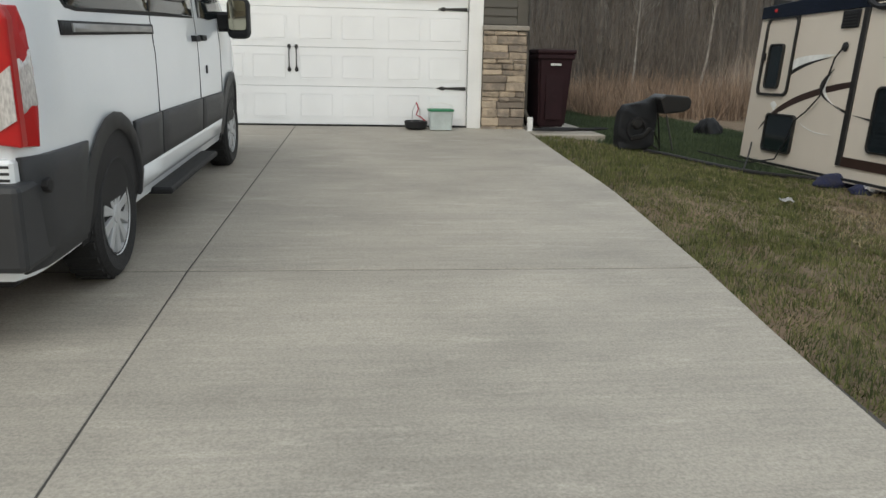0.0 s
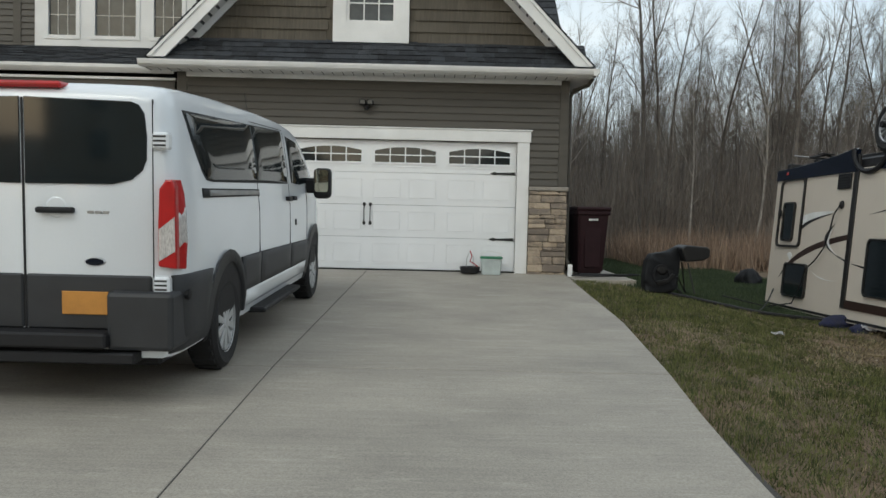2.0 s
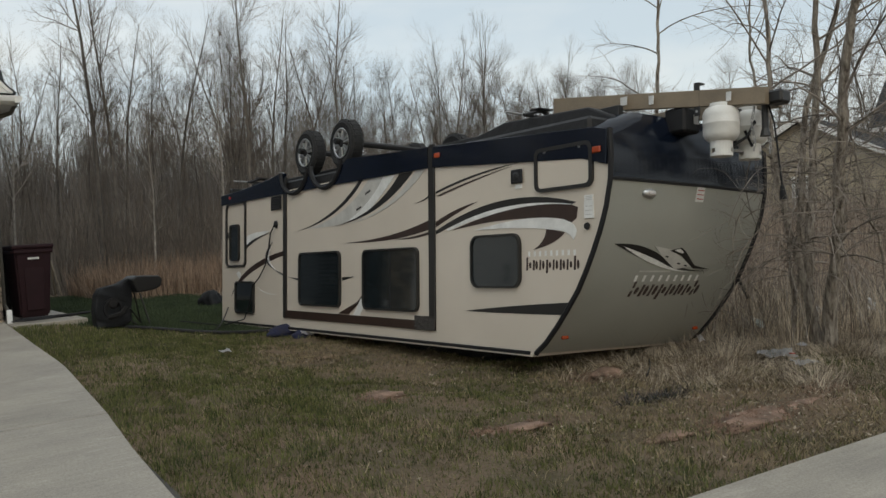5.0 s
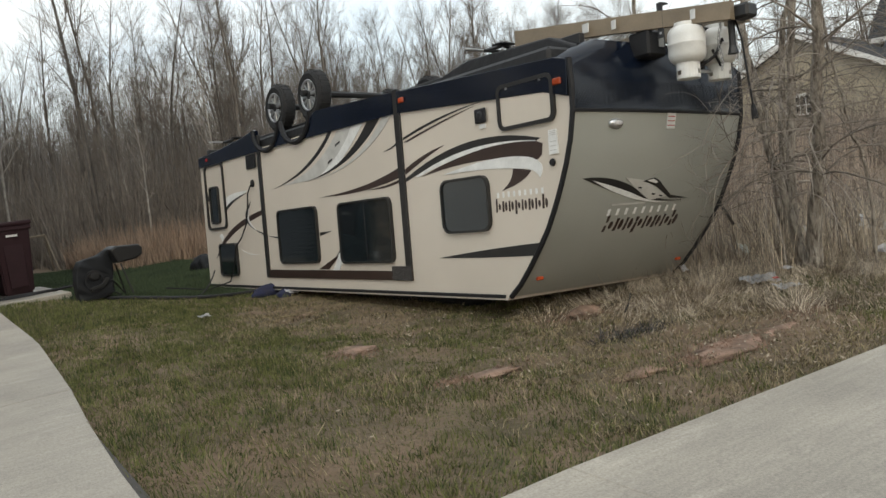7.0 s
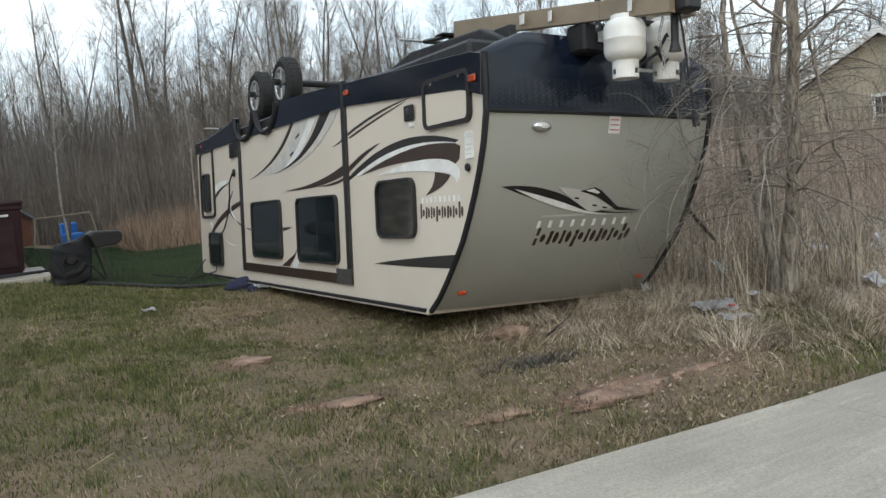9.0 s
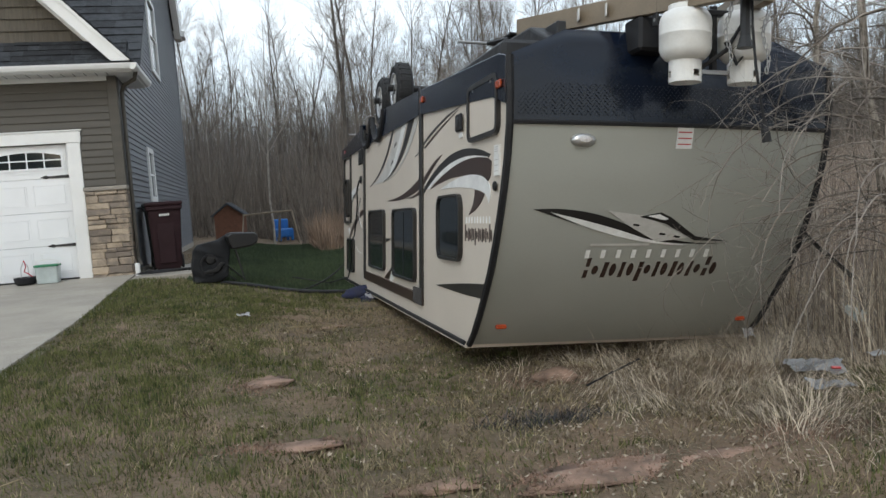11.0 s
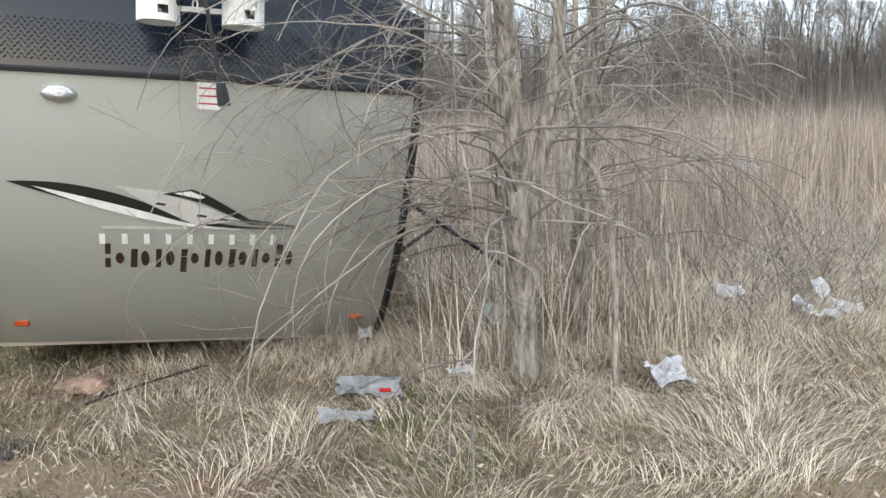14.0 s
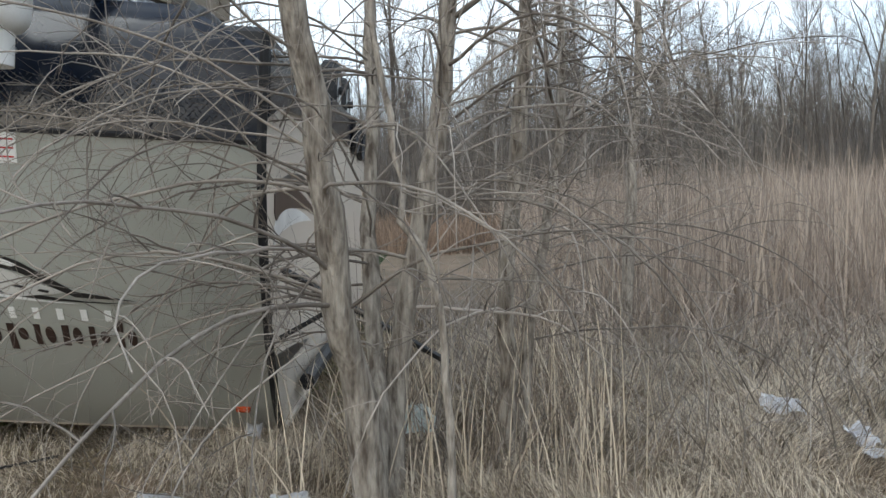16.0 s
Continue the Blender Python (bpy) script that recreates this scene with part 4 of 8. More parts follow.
def van_half(x, z):
    """Half width at a height: flat flanks that lean in above the waist."""
    w = float(np.interp(z, [0.25, 0.45, 0.8, 1.2, 1.6, 1.9, 2.12], [0.93, 0.985, 1.0, 0.995, 0.958, 0.915, 0.86]))
    nose = float(np.interp(x, [-1.10, -1.0, -0.8, 3.9, 4.5, 4.78], [0.93, 0.985, 1.0, 1.0, 0.92, 0.72]))
    return w * nose


def van_section(x):
    top = van_top(x)
    pts = []
    zs = [0.32, 0.5, 0.7, 0.95, 1.2]
    rise = [0.35, 0.62, 0.82, 0.93]
    body = [z for z in zs if z < top - 0.16]
    knee = body[-1]
    for r in rise:
        body.append(knee + (top - 0.10 - knee) * r)
    while len(body) < 9:
        body.insert(0, body[0] - 0.001)
    for z in body:
        pts.append((van_half(x, z), z))
    w = pts[-1][0]
    for f, dz in ((0.975, 0.055), (0.93, 0.03), (0.82, 0.012), (0.5, 0.003), (0.0, 0.0)):
        pts.append((w * f, top - dz))
    return pts


stations = [-1.10, -1.07, -1.02, -0.95, -0.85, -0.62, -0.5, -0.3, 0, 0.3, 0.5, 0.9, 1.4, 1.9, 2.4, 2.8, 3.1, 3.3, 3.45, 3.6, 3.75, 3.9, 4.05, 4.15, 4.25, 4.4, 4.55, 4.68, 4.75, 4.78]
bm = bmesh.new()
prev = None
for x in stations:
    sec = van_section(x)
    row = [bm.verts.new((x, -y, z)) for y, z in sec] + [bm.verts.new((x, y, z)) for y, z in sec[-2::-1]]
    if prev:
        for a in range(len(row) - 1):
            bm.faces.new((prev[a], prev[a + 1], row[a + 1], row[a]))
    else:
        bm.faces.new(row)
    prev = row
bm.faces.new(prev)
bmesh.ops.recalc_face_normals(bm, faces=bm.faces[:])
van_body = part("body", bm, "van_white", van, smooth=True)


def van_panel(name, pts, material, parent, off=0.004, side=-1, label="", thick=0.012, inner=0.03):
    """A piece that lies on the flank, from (x, z) corners."""
    bm = bmesh.new()
    fine = []
    for (x0, z0), (x1, z1) in zip(pts, pts[1:] + pts[:1]):
        n = max(1, int(math.hypot(x1 - x0, z1 - z0) / 0.12))
        fine += [(x0 + (x1 - x0) * i / n, z0 + (z1 - z0) * i / n) for i in range(n)]
    cx = sum(p[0] for p in fine) / len(fine)
    cz = sum(p[1] for p in fine) / len(fine)

    def at(x, z, o):
        return (x, side * (van_half(x, z) + o), z)

    rings = []
    for k, o in ((1.0, -inner), (1.0, off), (0.985, off + thick * 0.3), (0.6, off + thick * 0.3), (0.25, off + thick * 0.3)):
        rings.append([bm.verts.new(at(cx + (x - cx) * k, cz + (zz - cz) * k, o)) for x, zz in fine])
    n = len(fine)
    for a, b in zip(rings[:-1], rings[1:]):
        for i in range(n):
            bm.faces.new((a[i], a[(i + 1) % n], b[(i + 1) % n], b[i]))
    bm.faces.new(rings[-1])
    bmesh.ops.recalc_face_normals(bm, faces=bm.faces[:])
    o = part(name, bm, material, parent, label, smooth=True)
    for p in o.data.polygons[:2 * n]:
        p.use_smooth = False
    return o


for s in (-1, 1):
    van_panel("window_gasket", [(-0.76, 1.945), (2.27, 1.985), (2.31, 1.435), (-0.30, 1.46), (-0.45, 1.475), (-0.52, 1.53), (-0.66, 1.72)], "black_plastic", van, off=0.001, side=s, thick=0.003, label="black rubber window seal")
    van_panel("side_window", [(-0.73, 1.93), (1.005, 1.965), (1.005, 1.472), (-0.30, 1.475), (-0.43, 1.49), (-0.50, 1.55), (-0.63, 1.73)], "glass_dark", van, side=s, label="dark tinted side glass")
    van_panel("side_window", [(1.012, 1.965), (2.25, 1.97), (2.285, 1.45), (1.012, 1.472)], "glass_dark", van, side=s, label="dark tinted side glass")
    van_panel("door_window", [(2.46, 1.94), (2.98, 1.90), (3.40, 1.66), (3.60, 1.45), (2.9, 1.42), (2.50, 1.44)], "glass_dark", van, side=s, label="dark front door glass")
    van_panel("lower_cladding", [(0.50, 0.40), (3.22, 0.40), (3.22, 0.535), (0.50, 0.545)], "van_white", van, off=0.012, side=s)
    van_panel("cladding_band", [(0.44, 0.545), (1.02, 0.545), (1.02, 0.83), (0.40, 0.84)], "clad", van, off=0.014, side=s, label="dark grey plastic band")
    van_panel("cladding_band", [(1.04, 0.545), (2.34, 0.54), (2.34, 0.80), (1.04, 0.83)], "clad", van, off=0.014, side=s, label="dark grey plastic band")
    van_panel("cladding_band", [(2.36, 0.54), (3.24, 0.535), (3.3, 0.775), (2.36, 0.80)], "clad", van, off=0.014, side=s, label="dark grey plastic band")
    van_panel("quarter_cladding", [(-1.06, 0.34), (-0.44, 0.34), (-0.46, 0.60), (-0.42, 0.84), (-1.08, 0.86)], "clad", van, off=0.014, side=s, label="dark grey bumper corner")
    for xc in (0.0, 3.75):
        arch = [(xc + 0.56 * math.cos(radians(a)), 0.38 + 0.56 * math.sin(radians(a))) for a in range(0, 181, 15)]
        inner_arch = [(xc + 0.465 * math.cos(radians(a)), 0.38 + 0.465 * math.sin(radians(a))) for a in range(0, 181, 15)]
        bm = bmesh.new()
        o = [bm.verts.new((x, s * (van_half(x, z) + 0.016), z)) for x, z in arch]
        i_ = [bm.verts.new((x, s * (van_half(x, z) + 0.028), z)) for x, z in inner_arch]
        d_ = [bm.verts.new((x, s * (van_half(x, z) - 0.1), z)) for x, z in inner_arch]
        for k in range(len(arch) - 1):
            bm.faces.new((o[k], o[k + 1], i_[k + 1], i_[k]))
            bm.faces.new((i_[k], i_[k + 1], d_[k + 1], d_[k]))
        bmesh.ops.recalc_face_normals(bm, faces=bm.faces[:])
        part("wheel_arch", bm, "clad", van, "dark grey wheel-arch moulding", smooth=True)
        disc = [(xc + 0.47 * math.cos(radians(a)), 0.38 + 0.47 * math.sin(radians(a))) for a in range(-10, 191, 10)]
        van_panel("wheel_well", disc, "black_plastic", van, off=0.006, side=s, thick=0.002)
    rail = van_panel("slide_rail", [(-0.56, 1.350), (1.05, 1.333), (1.05, 1.392), (-0.56, 1.418)], "black_plastic", van, off=0.006, side=s, label="dark sliding-door track")
    van_panel("rail_bar", [(-0.42, 1.362), (0.98, 1.345), (0.98, 1.382), (-0.42, 1.404)], "steel", rail, off=0.016, side=s)
    for x0, x1, z0, z1 in ((1.02, 1.028, 0.45, 1.47), (2.345, 2.353, 0.45, 1.97), (3.30, 3.307, 0.5, 1.40), (1.03, 2.35, 1.992, 1.998)):
        van_panel("door_gap", [(x0, z0), (x1, z0), (x1, z1), (x0, z1)], "black_plastic", van, off=0.003, side=s, thick=0.0)
    for x0 in (2.16, 2.42):
        van_panel("door_handle", [(x0, 1.26), (x0 + 0.16, 1.255), (x0 + 0.16, 1.30), (x0, 1.305)], "black_plastic", van, off=0.035, side=s, label="black door handle")
    van_panel("fuel_lock", [(2.62, 0.985), (2.66, 0.985), (2.66, 1.05), (2.62, 1.05)], "black_plastic", van, off=0.006, side=s)
    # tail lamp wraps the corner
    lamp_ = van_panel("tail_lamp", [(-1.085, 0.905), (-0.99, 0.895), (-0.965, 1.05), (-0.965, 1.39), (-1.0, 1.475), (-1.09, 1.475)], "red_lens", van, off=0.02, side=s, label="red and clear tall tail lamp")
    for p in lamp_.data.polygons:
        p.use_smooth = False
    van_panel("clear_lens", [(-1.088, 1.02), (-0.972, 1.07), (-0.972, 1.30), (-1.088, 1.24)], "clear_lens", lamp_, off=0.026, side=s)
    # rear face pieces
    bmt = prism([(s * 0.872, 0.92), (s * 0.992, 0.905), (s * 0.985, 1.43), (s * 0.965, 1.478), (s * 0.925, 1.475), (s * 0.882, 1.42), (s * 0.872, 1.2)], "x", R0 - 0.03, R0 + 0.04, 0.012)
    lamp2 = part("tail_lamp", bmt, "red_lens", van, "red rear face of the tail lamp")
    part("clear_lens", prism([(s * 0.88, 0.955), (s * 0.984, 1.02), (s * 0.982, 1.24), (s * 0.88, 1.16)], "x", R0 - 0.036, R0 - 0.028), "clear_lens", lamp2)
    part("rear_window", prism([(s * 0.015, 1.985), (s * 0.70, 1.965), (s * 0.75, 1.945), (s * 0.785, 1.89), (s * 0.80, 1.75), (s * 0.797, 1.60), (s * 0.77, 1.53), (s * 0.70, 1.47), (s * 0.58, 1.44), (s * 0.015, 1.435)], "x", R0 - 0.012, R0 + 0.06, 0.004), "glass_dark", van, "dark tinted rear door glass")
    part("door_seam", box(R0 - 0.004, R0 + 0.01, s * 0.832, s * 0.838, 0.5, 1.98), "black_plastic", van)
    for z in (0.80, 1.72):
        hg = part("door_hinge", box(R0 - 0.035, R0 + 0.05, s * 0.84, s * 0.945, z - 0.055, z + 0.055, 0.014), "van_white", van, "white body-coloured door hinge")
        # Groove shade as dark bars laid on the white hinge.
        for k in (-0.028, 0.0, 0.028):
            part("hinge_groove", box(R0 - 0.037, R0 - 0.034, s * 0.85, s * 0.93, z + k - 0.006, z + k + 0.006), "clad", hg)
    part("rear_cladding", box(R0 - 0.02, R0 + 0.08, s * 0.01, s * 0.825, 0.50, 0.855, 0.012), "clad", van, "dark grey lower door panel")
    part("bumper_corner", box(R0 - 0.10, R0 + 0.25, s * 0.56, s * 0.985, 0.38, 0.76, 0.03, seg=2), "clad", van, "dark grey bumper corner")
    van_panel("parking_sensor", [(-0.95 + 0.035 * math.cos(a), 0.72 + 0.035 * math.sin(a)) for a in np.linspace(0, 2 * math.pi, 9)[:-1]], "black_plastic", van, off=0.03, side=s)
    # step board
    part("running_board", box(0.85, 2.45, s * 0.86, s * 1.09, 0.30, 0.345, 0.012), "black_plastic", van, "black running board")
    for x in (1.0, 1.65, 2.3):
        part("bracket", box(x - 0.03, x + 0.03, s * 0.8, s * 0.95, 0.28, 0.31), "black_plastic", van)
    mr = part("side_mirror", box(3.28, 3.48, s * 1.07, s * 1.27, 1.26, 1.62, 0.05, seg=2), "black_plastic", van, "black trailer-tow side mirror")
    part("mirror_glass", prism(rounded(min(s * 1.092, s * 1.25), max(s * 1.092, s * 1.25), 1.34, 1.60, 0.03), "x", 3.268, 3.282), "mirror", mr)
    part("mirror_arm", box(3.34, 3.46, s * 0.90, s * 1.10, 1.32, 1.50, 0.03), "black_plastic", mr)
part("rear_step", box(R0 - 0.16, R0 + 0.2, -0.58, 0.58, 0.40, 0.50, 0.015, bm=box(R0 - 0.13, R0 + 0.1, -0.75, 0.75, 0.30, 0.37, 0.01)), "black_plastic", van, "black rear step bumper")
part("door_split", box(R0 - 0.006, R0 + 0.01, -0.007, 0.007, 0.5, 1.98), "black_plastic", van)
dh = part("door_handle", box(R0 - 0.05, R0, -0.335, -0.09, 1.25, 1.288, 0.014, seg=2), "black_plastic", van, "black rear door handle")
part("handle_recess", lathe([(0.0, -0.006), (0.06, -0.005), (0.07, 0.0)], "x", 16, centre=(R0, -0.21, 1.285)), "van_white", dh)
badge = part("badge", lathe([(0.0, -0.012), (0.06, -0.010), (0.072, 0.0)], "x", 24, centre=(R0, -0.455, 0.94)), "chrome", van, "plain oval badge")
for v in badge.data.vertices:
    v.co.z = 0.94 + (v.co.z - 0.94) * 0.42
bface = part("badge_face", lathe([(0.0, -0.002), (0.058, -0.001), (0.06, 0.002)], "x", 24, centre=(R0 - 0.0125, -0.455, 0.94)), "navy", badge)
for v in bface.data.vertices:
    v.co.z = 0.94 + (v.co.z - 0.94) * 0.40
for k in range(3):
    part("emblem_bar", box(R0 - 0.006, R0 + 0.001, -0.41 - 0.05 * k - 0.042, -0.41 - 0.05 * k, 1.25, 1.268, 0.002), "steel", van, "small metal emblem bar")
part("number_plate", box(R0 - 0.036, R0 - 0.021, -0.55, -0.25, 0.60, 0.75, 0.004), "plate", van, "orange number plate with illegible bars")
part("brake_lamp", box(R0 - 0.005, R0 + 0.2, -0.25, 0.25, 2.045, 2.085, 0.015), "red_lens", van, "red high brake lamp strip")
part("windscreen", prism([(3.12, 1.985), (4.1, 1.285), (4.12, 1.305), (3.14, 2.01)], "y", -0.72, 0.72), "glass_dark", van, "dark windscreen")
part("aerial", tube([(3.0, -0.4, 2.02), (2.75, -0.4, 2.42)], [0.006, 0.003], 5), "black", van)
part("underbody", box(-0.9, 4.4, -0.8, 0.8, 0.22, 0.36, 0.02), "black_plastic", van, "dark underbody and sills")
part("front_bumper", box(4.45, 4.86, -0.85, 0.85, 0.32, 0.62, 0.06, seg=2), "clad", van)


def road_wheel(parent, m, r=0.365, w=0.24, spokes=8, rim="wheel_silver", hub_r=0.22, label=""):
    """Tyre with tread, dished rim and spokes; the outer face looks to -y."""
    e = part("wheel", lathe([(hub_r, -w / 2 + 0.02), (r - 0.05, -w / 2), (r - 0.015, -w / 2 + 0.025), (r, -w / 2 + 0.06), (r, w / 2 - 0.06), (r - 0.015, w / 2 - 0.025), (r - 0.05, w / 2), (hub_r, w / 2 - 0.02)], "y", 36, cap=False), "rubber", parent, label, smooth=False)
    e.matrix_local = m
    for k in range(24):
        a = 2 * math.pi * k / 24
        t = part("tread", box(-0.022, 0.022, -w / 2 + 0.035, w / 2 - 0.035, r - 0.012, r + 0.004), "rubber", e)
        t.matrix_local = pose(0, 0, 0, 0, math.degrees(a), 0)
    part("rim", lathe([(hub_r + 0.012, -w / 2 + 0.012), (hub_r, -w / 2 + 0.03), (hub_r - 0.015, -w / 2 + 0.06), (0.06, -w / 2 + 0.075), (0.0, -w / 2 + 0.075)], "y", 30, cap=False), "alloy_dark" if rim == "spoke" else rim, e, smooth=True)
    paired = rim == "spoke"
    sw = 0.011 if paired else 0.018
    sp = prism([(-sw, 0.05), (sw, 0.05), (sw * 1.9, hub_r - 0.005), (-sw * 1.9, hub_r - 0.005)], "y", -w / 2 + 0.018, -w / 2 + 0.06, 0.005)
    first = part("spoke", sp, "chrome" if paired else "wheel_silver", e)
    if paired:
        # A bright lip round the rim, and spokes in twos.
        part("rim_lip", lathe([(hub_r + 0.004, -w / 2 + 0.010), (hub_r + 0.012, -w / 2 + 0.004), (hub_r - 0.012, -w / 2 + 0.014), (hub_r - 0.012, -w / 2 + 0.03)], "y", 30, cap=False), "chrome", e, smooth=True)
    for k in range(1, spokes):
        o = first.copy()
        scene.collection.objects.link(o)
        o.parent = e
        o.matrix_local = pose(0, 0, 0, 0, 720 / spokes * (k // 2) + 24 * (k % 2) if paired else 360 * k / spokes, 0)
    part("hub_cap", lathe([(0.0, -w / 2 + 0.008), (0.05, -w / 2 + 0.012), (0.065, -w / 2 + 0.05)], "y", 16, cap=False), "wheel_silver" if rim != "spoke" else "alloy_dark", e)
    return e


for xc in (0.0, 3.75):
    road_wheel(van, pose(xc, -0.885, 0.365), spokes=10, label="tyre with silver wheel cover")
    road_wheel(van, pose(xc, 0.885, 0.365, 0, 0, 180), spokes=10, label="tyre with silver wheel cover")


# ---- the overturned travel trailer ----
# Local axes: x across from the near flank, y towards its tail, z up (it lies on its roof).
rv = thing("travel_trailer", pose(4.165, 0.03, -0.39, -0.7, 4.5, 0.82), "cream and navy travel trailer lying upside down on its roof", "travel trailer")
RW = 2.44
NOSE = [(8.76, 2.03), (8.77, 1.80), (8.76, 1.59), (8.71, 1.36), (8.64, 1.16), (8.56, 0.98), (8.47, 0.80), (8.36, 0.61), (8.23, 0.44), (8.09, 0.27), (7.94, 0.11), (7.80, 0.0)]


def flip(pts):
    return [(-u, v) for u, v in pts]


shell = [(0.0, 0.0), (0.0, 2.05), (2.4, 2.05), (6.2, 2.05)] + [(u - 0.016, v) for u, v in NOSE]
part("body", prism(flip(shell), "x", 0.012, RW - 0.012), "rv_side", rv)
# roof membrane edge, against the ground
part("roof_edge", prism(flip([(0.02, -0.03), (7.78, -0.03), (7.80, 0.0), (0.0, 0.0)]), "x", -0.008, RW + 0.008), "rv_side", rv)
part("gutter_rail", box(-0.022, 0.0, -7.75, -0.0, -0.012, 0.022, 0.004), "black_plastic", rv, "dark drip rail along the roof edge")
# Added dark block: crowned roof that also fills the shaded gap above the ground.
part("roof_sheet", box(0.45, RW - 0.3, -6.7, -0.3, -0.20, -0.026, 0.05, seg=2), "black_plastic", rv, "dark block for the crowned roof and the shaded gap beneath")

# front cap: the curved nose skin, navy diamond-plate band above
bm = bmesh.new()
low = [p for p in NOSE if p[1] <= 1.6]
cols = 9
grid = []
for u, v in low:
    row = []
    for k in range(cols):
        f = k / (cols - 1)
        bow = 0.05 * (1 - (2 * f - 1) ** 2)
        row.append(bm.verts.new((0.02 + (RW - 0.04) * f, -(u + 0.004 + bow), v)))
    grid.append(row)
for a, b in zip(grid[:-1], grid[1:]):
    for k in range(cols - 1):
        bm.faces.new((a[k], a[k + 1], b[k + 1], b[k]))
bmesh.ops.recalc_face_normals(bm, faces=bm.faces[:])
front_cap = part("front_cap", bm, "rv_front", rv, "champagne-grey curved front cap", smooth=True)


def front_y(x, v):
    u = float(np.interp(v, [p[1] for p in NOSE[::-1]], [p[0] for p in NOSE[::-1]]))
    f = (x - 0.02) / (RW - 0.04)
    return -(u + 0.004 + 0.05 * (1 - (2 * f - 1) ** 2))


bm = bmesh.new()
grid = []
for h in np.linspace(0, 1, 7):
    row = []
    for k in range(13):
        x = 0.02 + (RW - 0.04) * k / 12
        crown = 2.04 + 0.19 * float(smooth_step(0.0, 0.45, min(x, RW - x)))
        v = 1.60 + (crown - 1.60) * h
        f = k / 12
        lean = 0.10 * h * h * float(smooth_step(0.0, 0.5, min(x, RW - x)))
        row.append(bm.verts.new((x, -(8.775 + 0.05 * (1 - (2 * f - 1) ** 2) - lean), v)))
    grid.append(row)
for a, b in zip(grid[:-1], grid[1:]):
    for k in range(12):
        bm.faces.new((a[k], a[k + 1], b[k + 1], b[k]))
back = [bm.verts.new((v.co.x, v.co.y + 0.5, v.co.z + 0.03)) for v in grid[-1]]
for k in range(12):
    bm.faces.new((grid[-1][k], grid[-1][k + 1], back[k + 1], back[k]))
bmesh.ops.recalc_face_normals(bm, faces=bm.faces[:])
navy_front = part("front_skirt", bm, "navy", rv, "navy front skirt with a diamond-plate band", smooth=True)
# diamond plate: small raised lozenges in alternate directions
bm = bmesh.new()
n_tread = 0
for r in range(12):
    for c in range(76):
        x = 0.07 + c * 0.0305 + (0.015 if r % 2 else 0)
        v = 1.655 + r * 0.018
        if x > RW - 0.06:
            continue
        a = radians(40 if (r + c) % 2 else -40)
        y = -(8.777 + 0.05 * (1 - (2 * (x / RW) - 1) ** 2) - 0.10 * ((v - 1.6) / 0.6) ** 2) - 0.001
        ca, sa = math.cos(a), math.sin(a)
        L, W = 0.0125, 0.0038
        pts = [bm.verts.new((x + i * ca - j * sa, y - h, v + i * sa + j * ca)) for i, j, h in ((-L, 0, 0), (0, -W, 0), (L, 0, 0), (0, W, 0), (0, 0, 0.004))]
        for k in range(4):
            bm.faces.new((pts[k], pts[(k + 1) % 4], pts[4]))
part("diamond_plate", bm, "plate_navy", navy_front, "dark embossed diamond plate")["kind"] = "stuff"
band_pts = [(x, front_y(x, 1.6) - 0.006) for x in np.linspace(0.02, RW - 0.02, 9)]
part("belt_trim", tube([(x, y, 1.60) for x, y in band_pts], 0.016, 6), "black_plastic", rv, "black belt moulding")
for x in (0.0, RW):
    part("corner_trim", tube([(x + (0.012 if x == 0 else -0.012), -(u + 0.006), v) for u, v in NOSE], 0.026, 6), "black_plastic", rv, "black corner moulding")

# navy flank skirt (upper edge of the inverted body)
for s, x0, x1 in (("near", -0.014, 0.03), ("far", RW - 0.03, RW + 0.014)):
    part("skirt", prism(flip([(0.0, 2.0), (2.44, 2.0), (2.44, 2.30), (2.36, 2.33), (1.9, 2.27), (0.9, 2.20), (0.0, 2.17)]), "x", x0, x1, 0.006), "navy", rv, "navy flank skirt")
    wells = [(2.44, 1.99), (6.10, 1.97), (6.10, 2.21)]
    well = []
    for xc in (3.72, 2.78):
        well += [(xc + 0.44 * math.cos(radians(a)), 2.40 + 0.36 * math.sin(radians(a)) - 0.06) for a in range(-20, -161, -20)]
    part("skirt", prism(flip([(2.44, 2.0), (6.10, 1.98), (6.10, 2.215), (4.3, 2.30)] + [p for p in well if p[1] > 2.02 and p[1] < 2.32] + [(2.44, 2.31)]), "x", x0, x1), "navy", rv, "navy flank skirt with wheel openings")
    part("skirt", prism(flip([(6.18, 1.975), (8.45, 1.80), (8.74, 1.72), (8.755, 2.03), (8.6, 2.07), (6.18, 2.21)]), "x", x0, x1, 0.006), "navy", rv, "navy flank skirt")
    for xc in (2.78, 3.72):
        arch_pts = [(-(xc + 0.43 * math.cos(radians(a))), 2.34 + 0.36 * math.sin(radians(a))) for a in range(-175, -4, 10)]
        part("fender_lip", tube([((x0 if s == "near" else x1) + (-0.004 if s == "near" else 0.004), y, z) for y, z in arch_pts], 0.035, 6), "black_plastic", rv, "black wheel fender lip")

# the underbelly, now on top
part("belly_sheet", box(0.05, RW - 0.05, -8.5, -0.05, 2.05, 2.20, 0.03), "belly", rv, "black corrugated underbelly sheet")
part("belly_front", prism(flip([(8.62, 2.18), (8.2, 2.36), (7.0, 2.40), (6.2, 2.25), (6.2, 2.1), (8.6, 2.1)]), "x", 0.35, RW - 0.45, 0.02), "belly", rv, "black sagging belly pan")
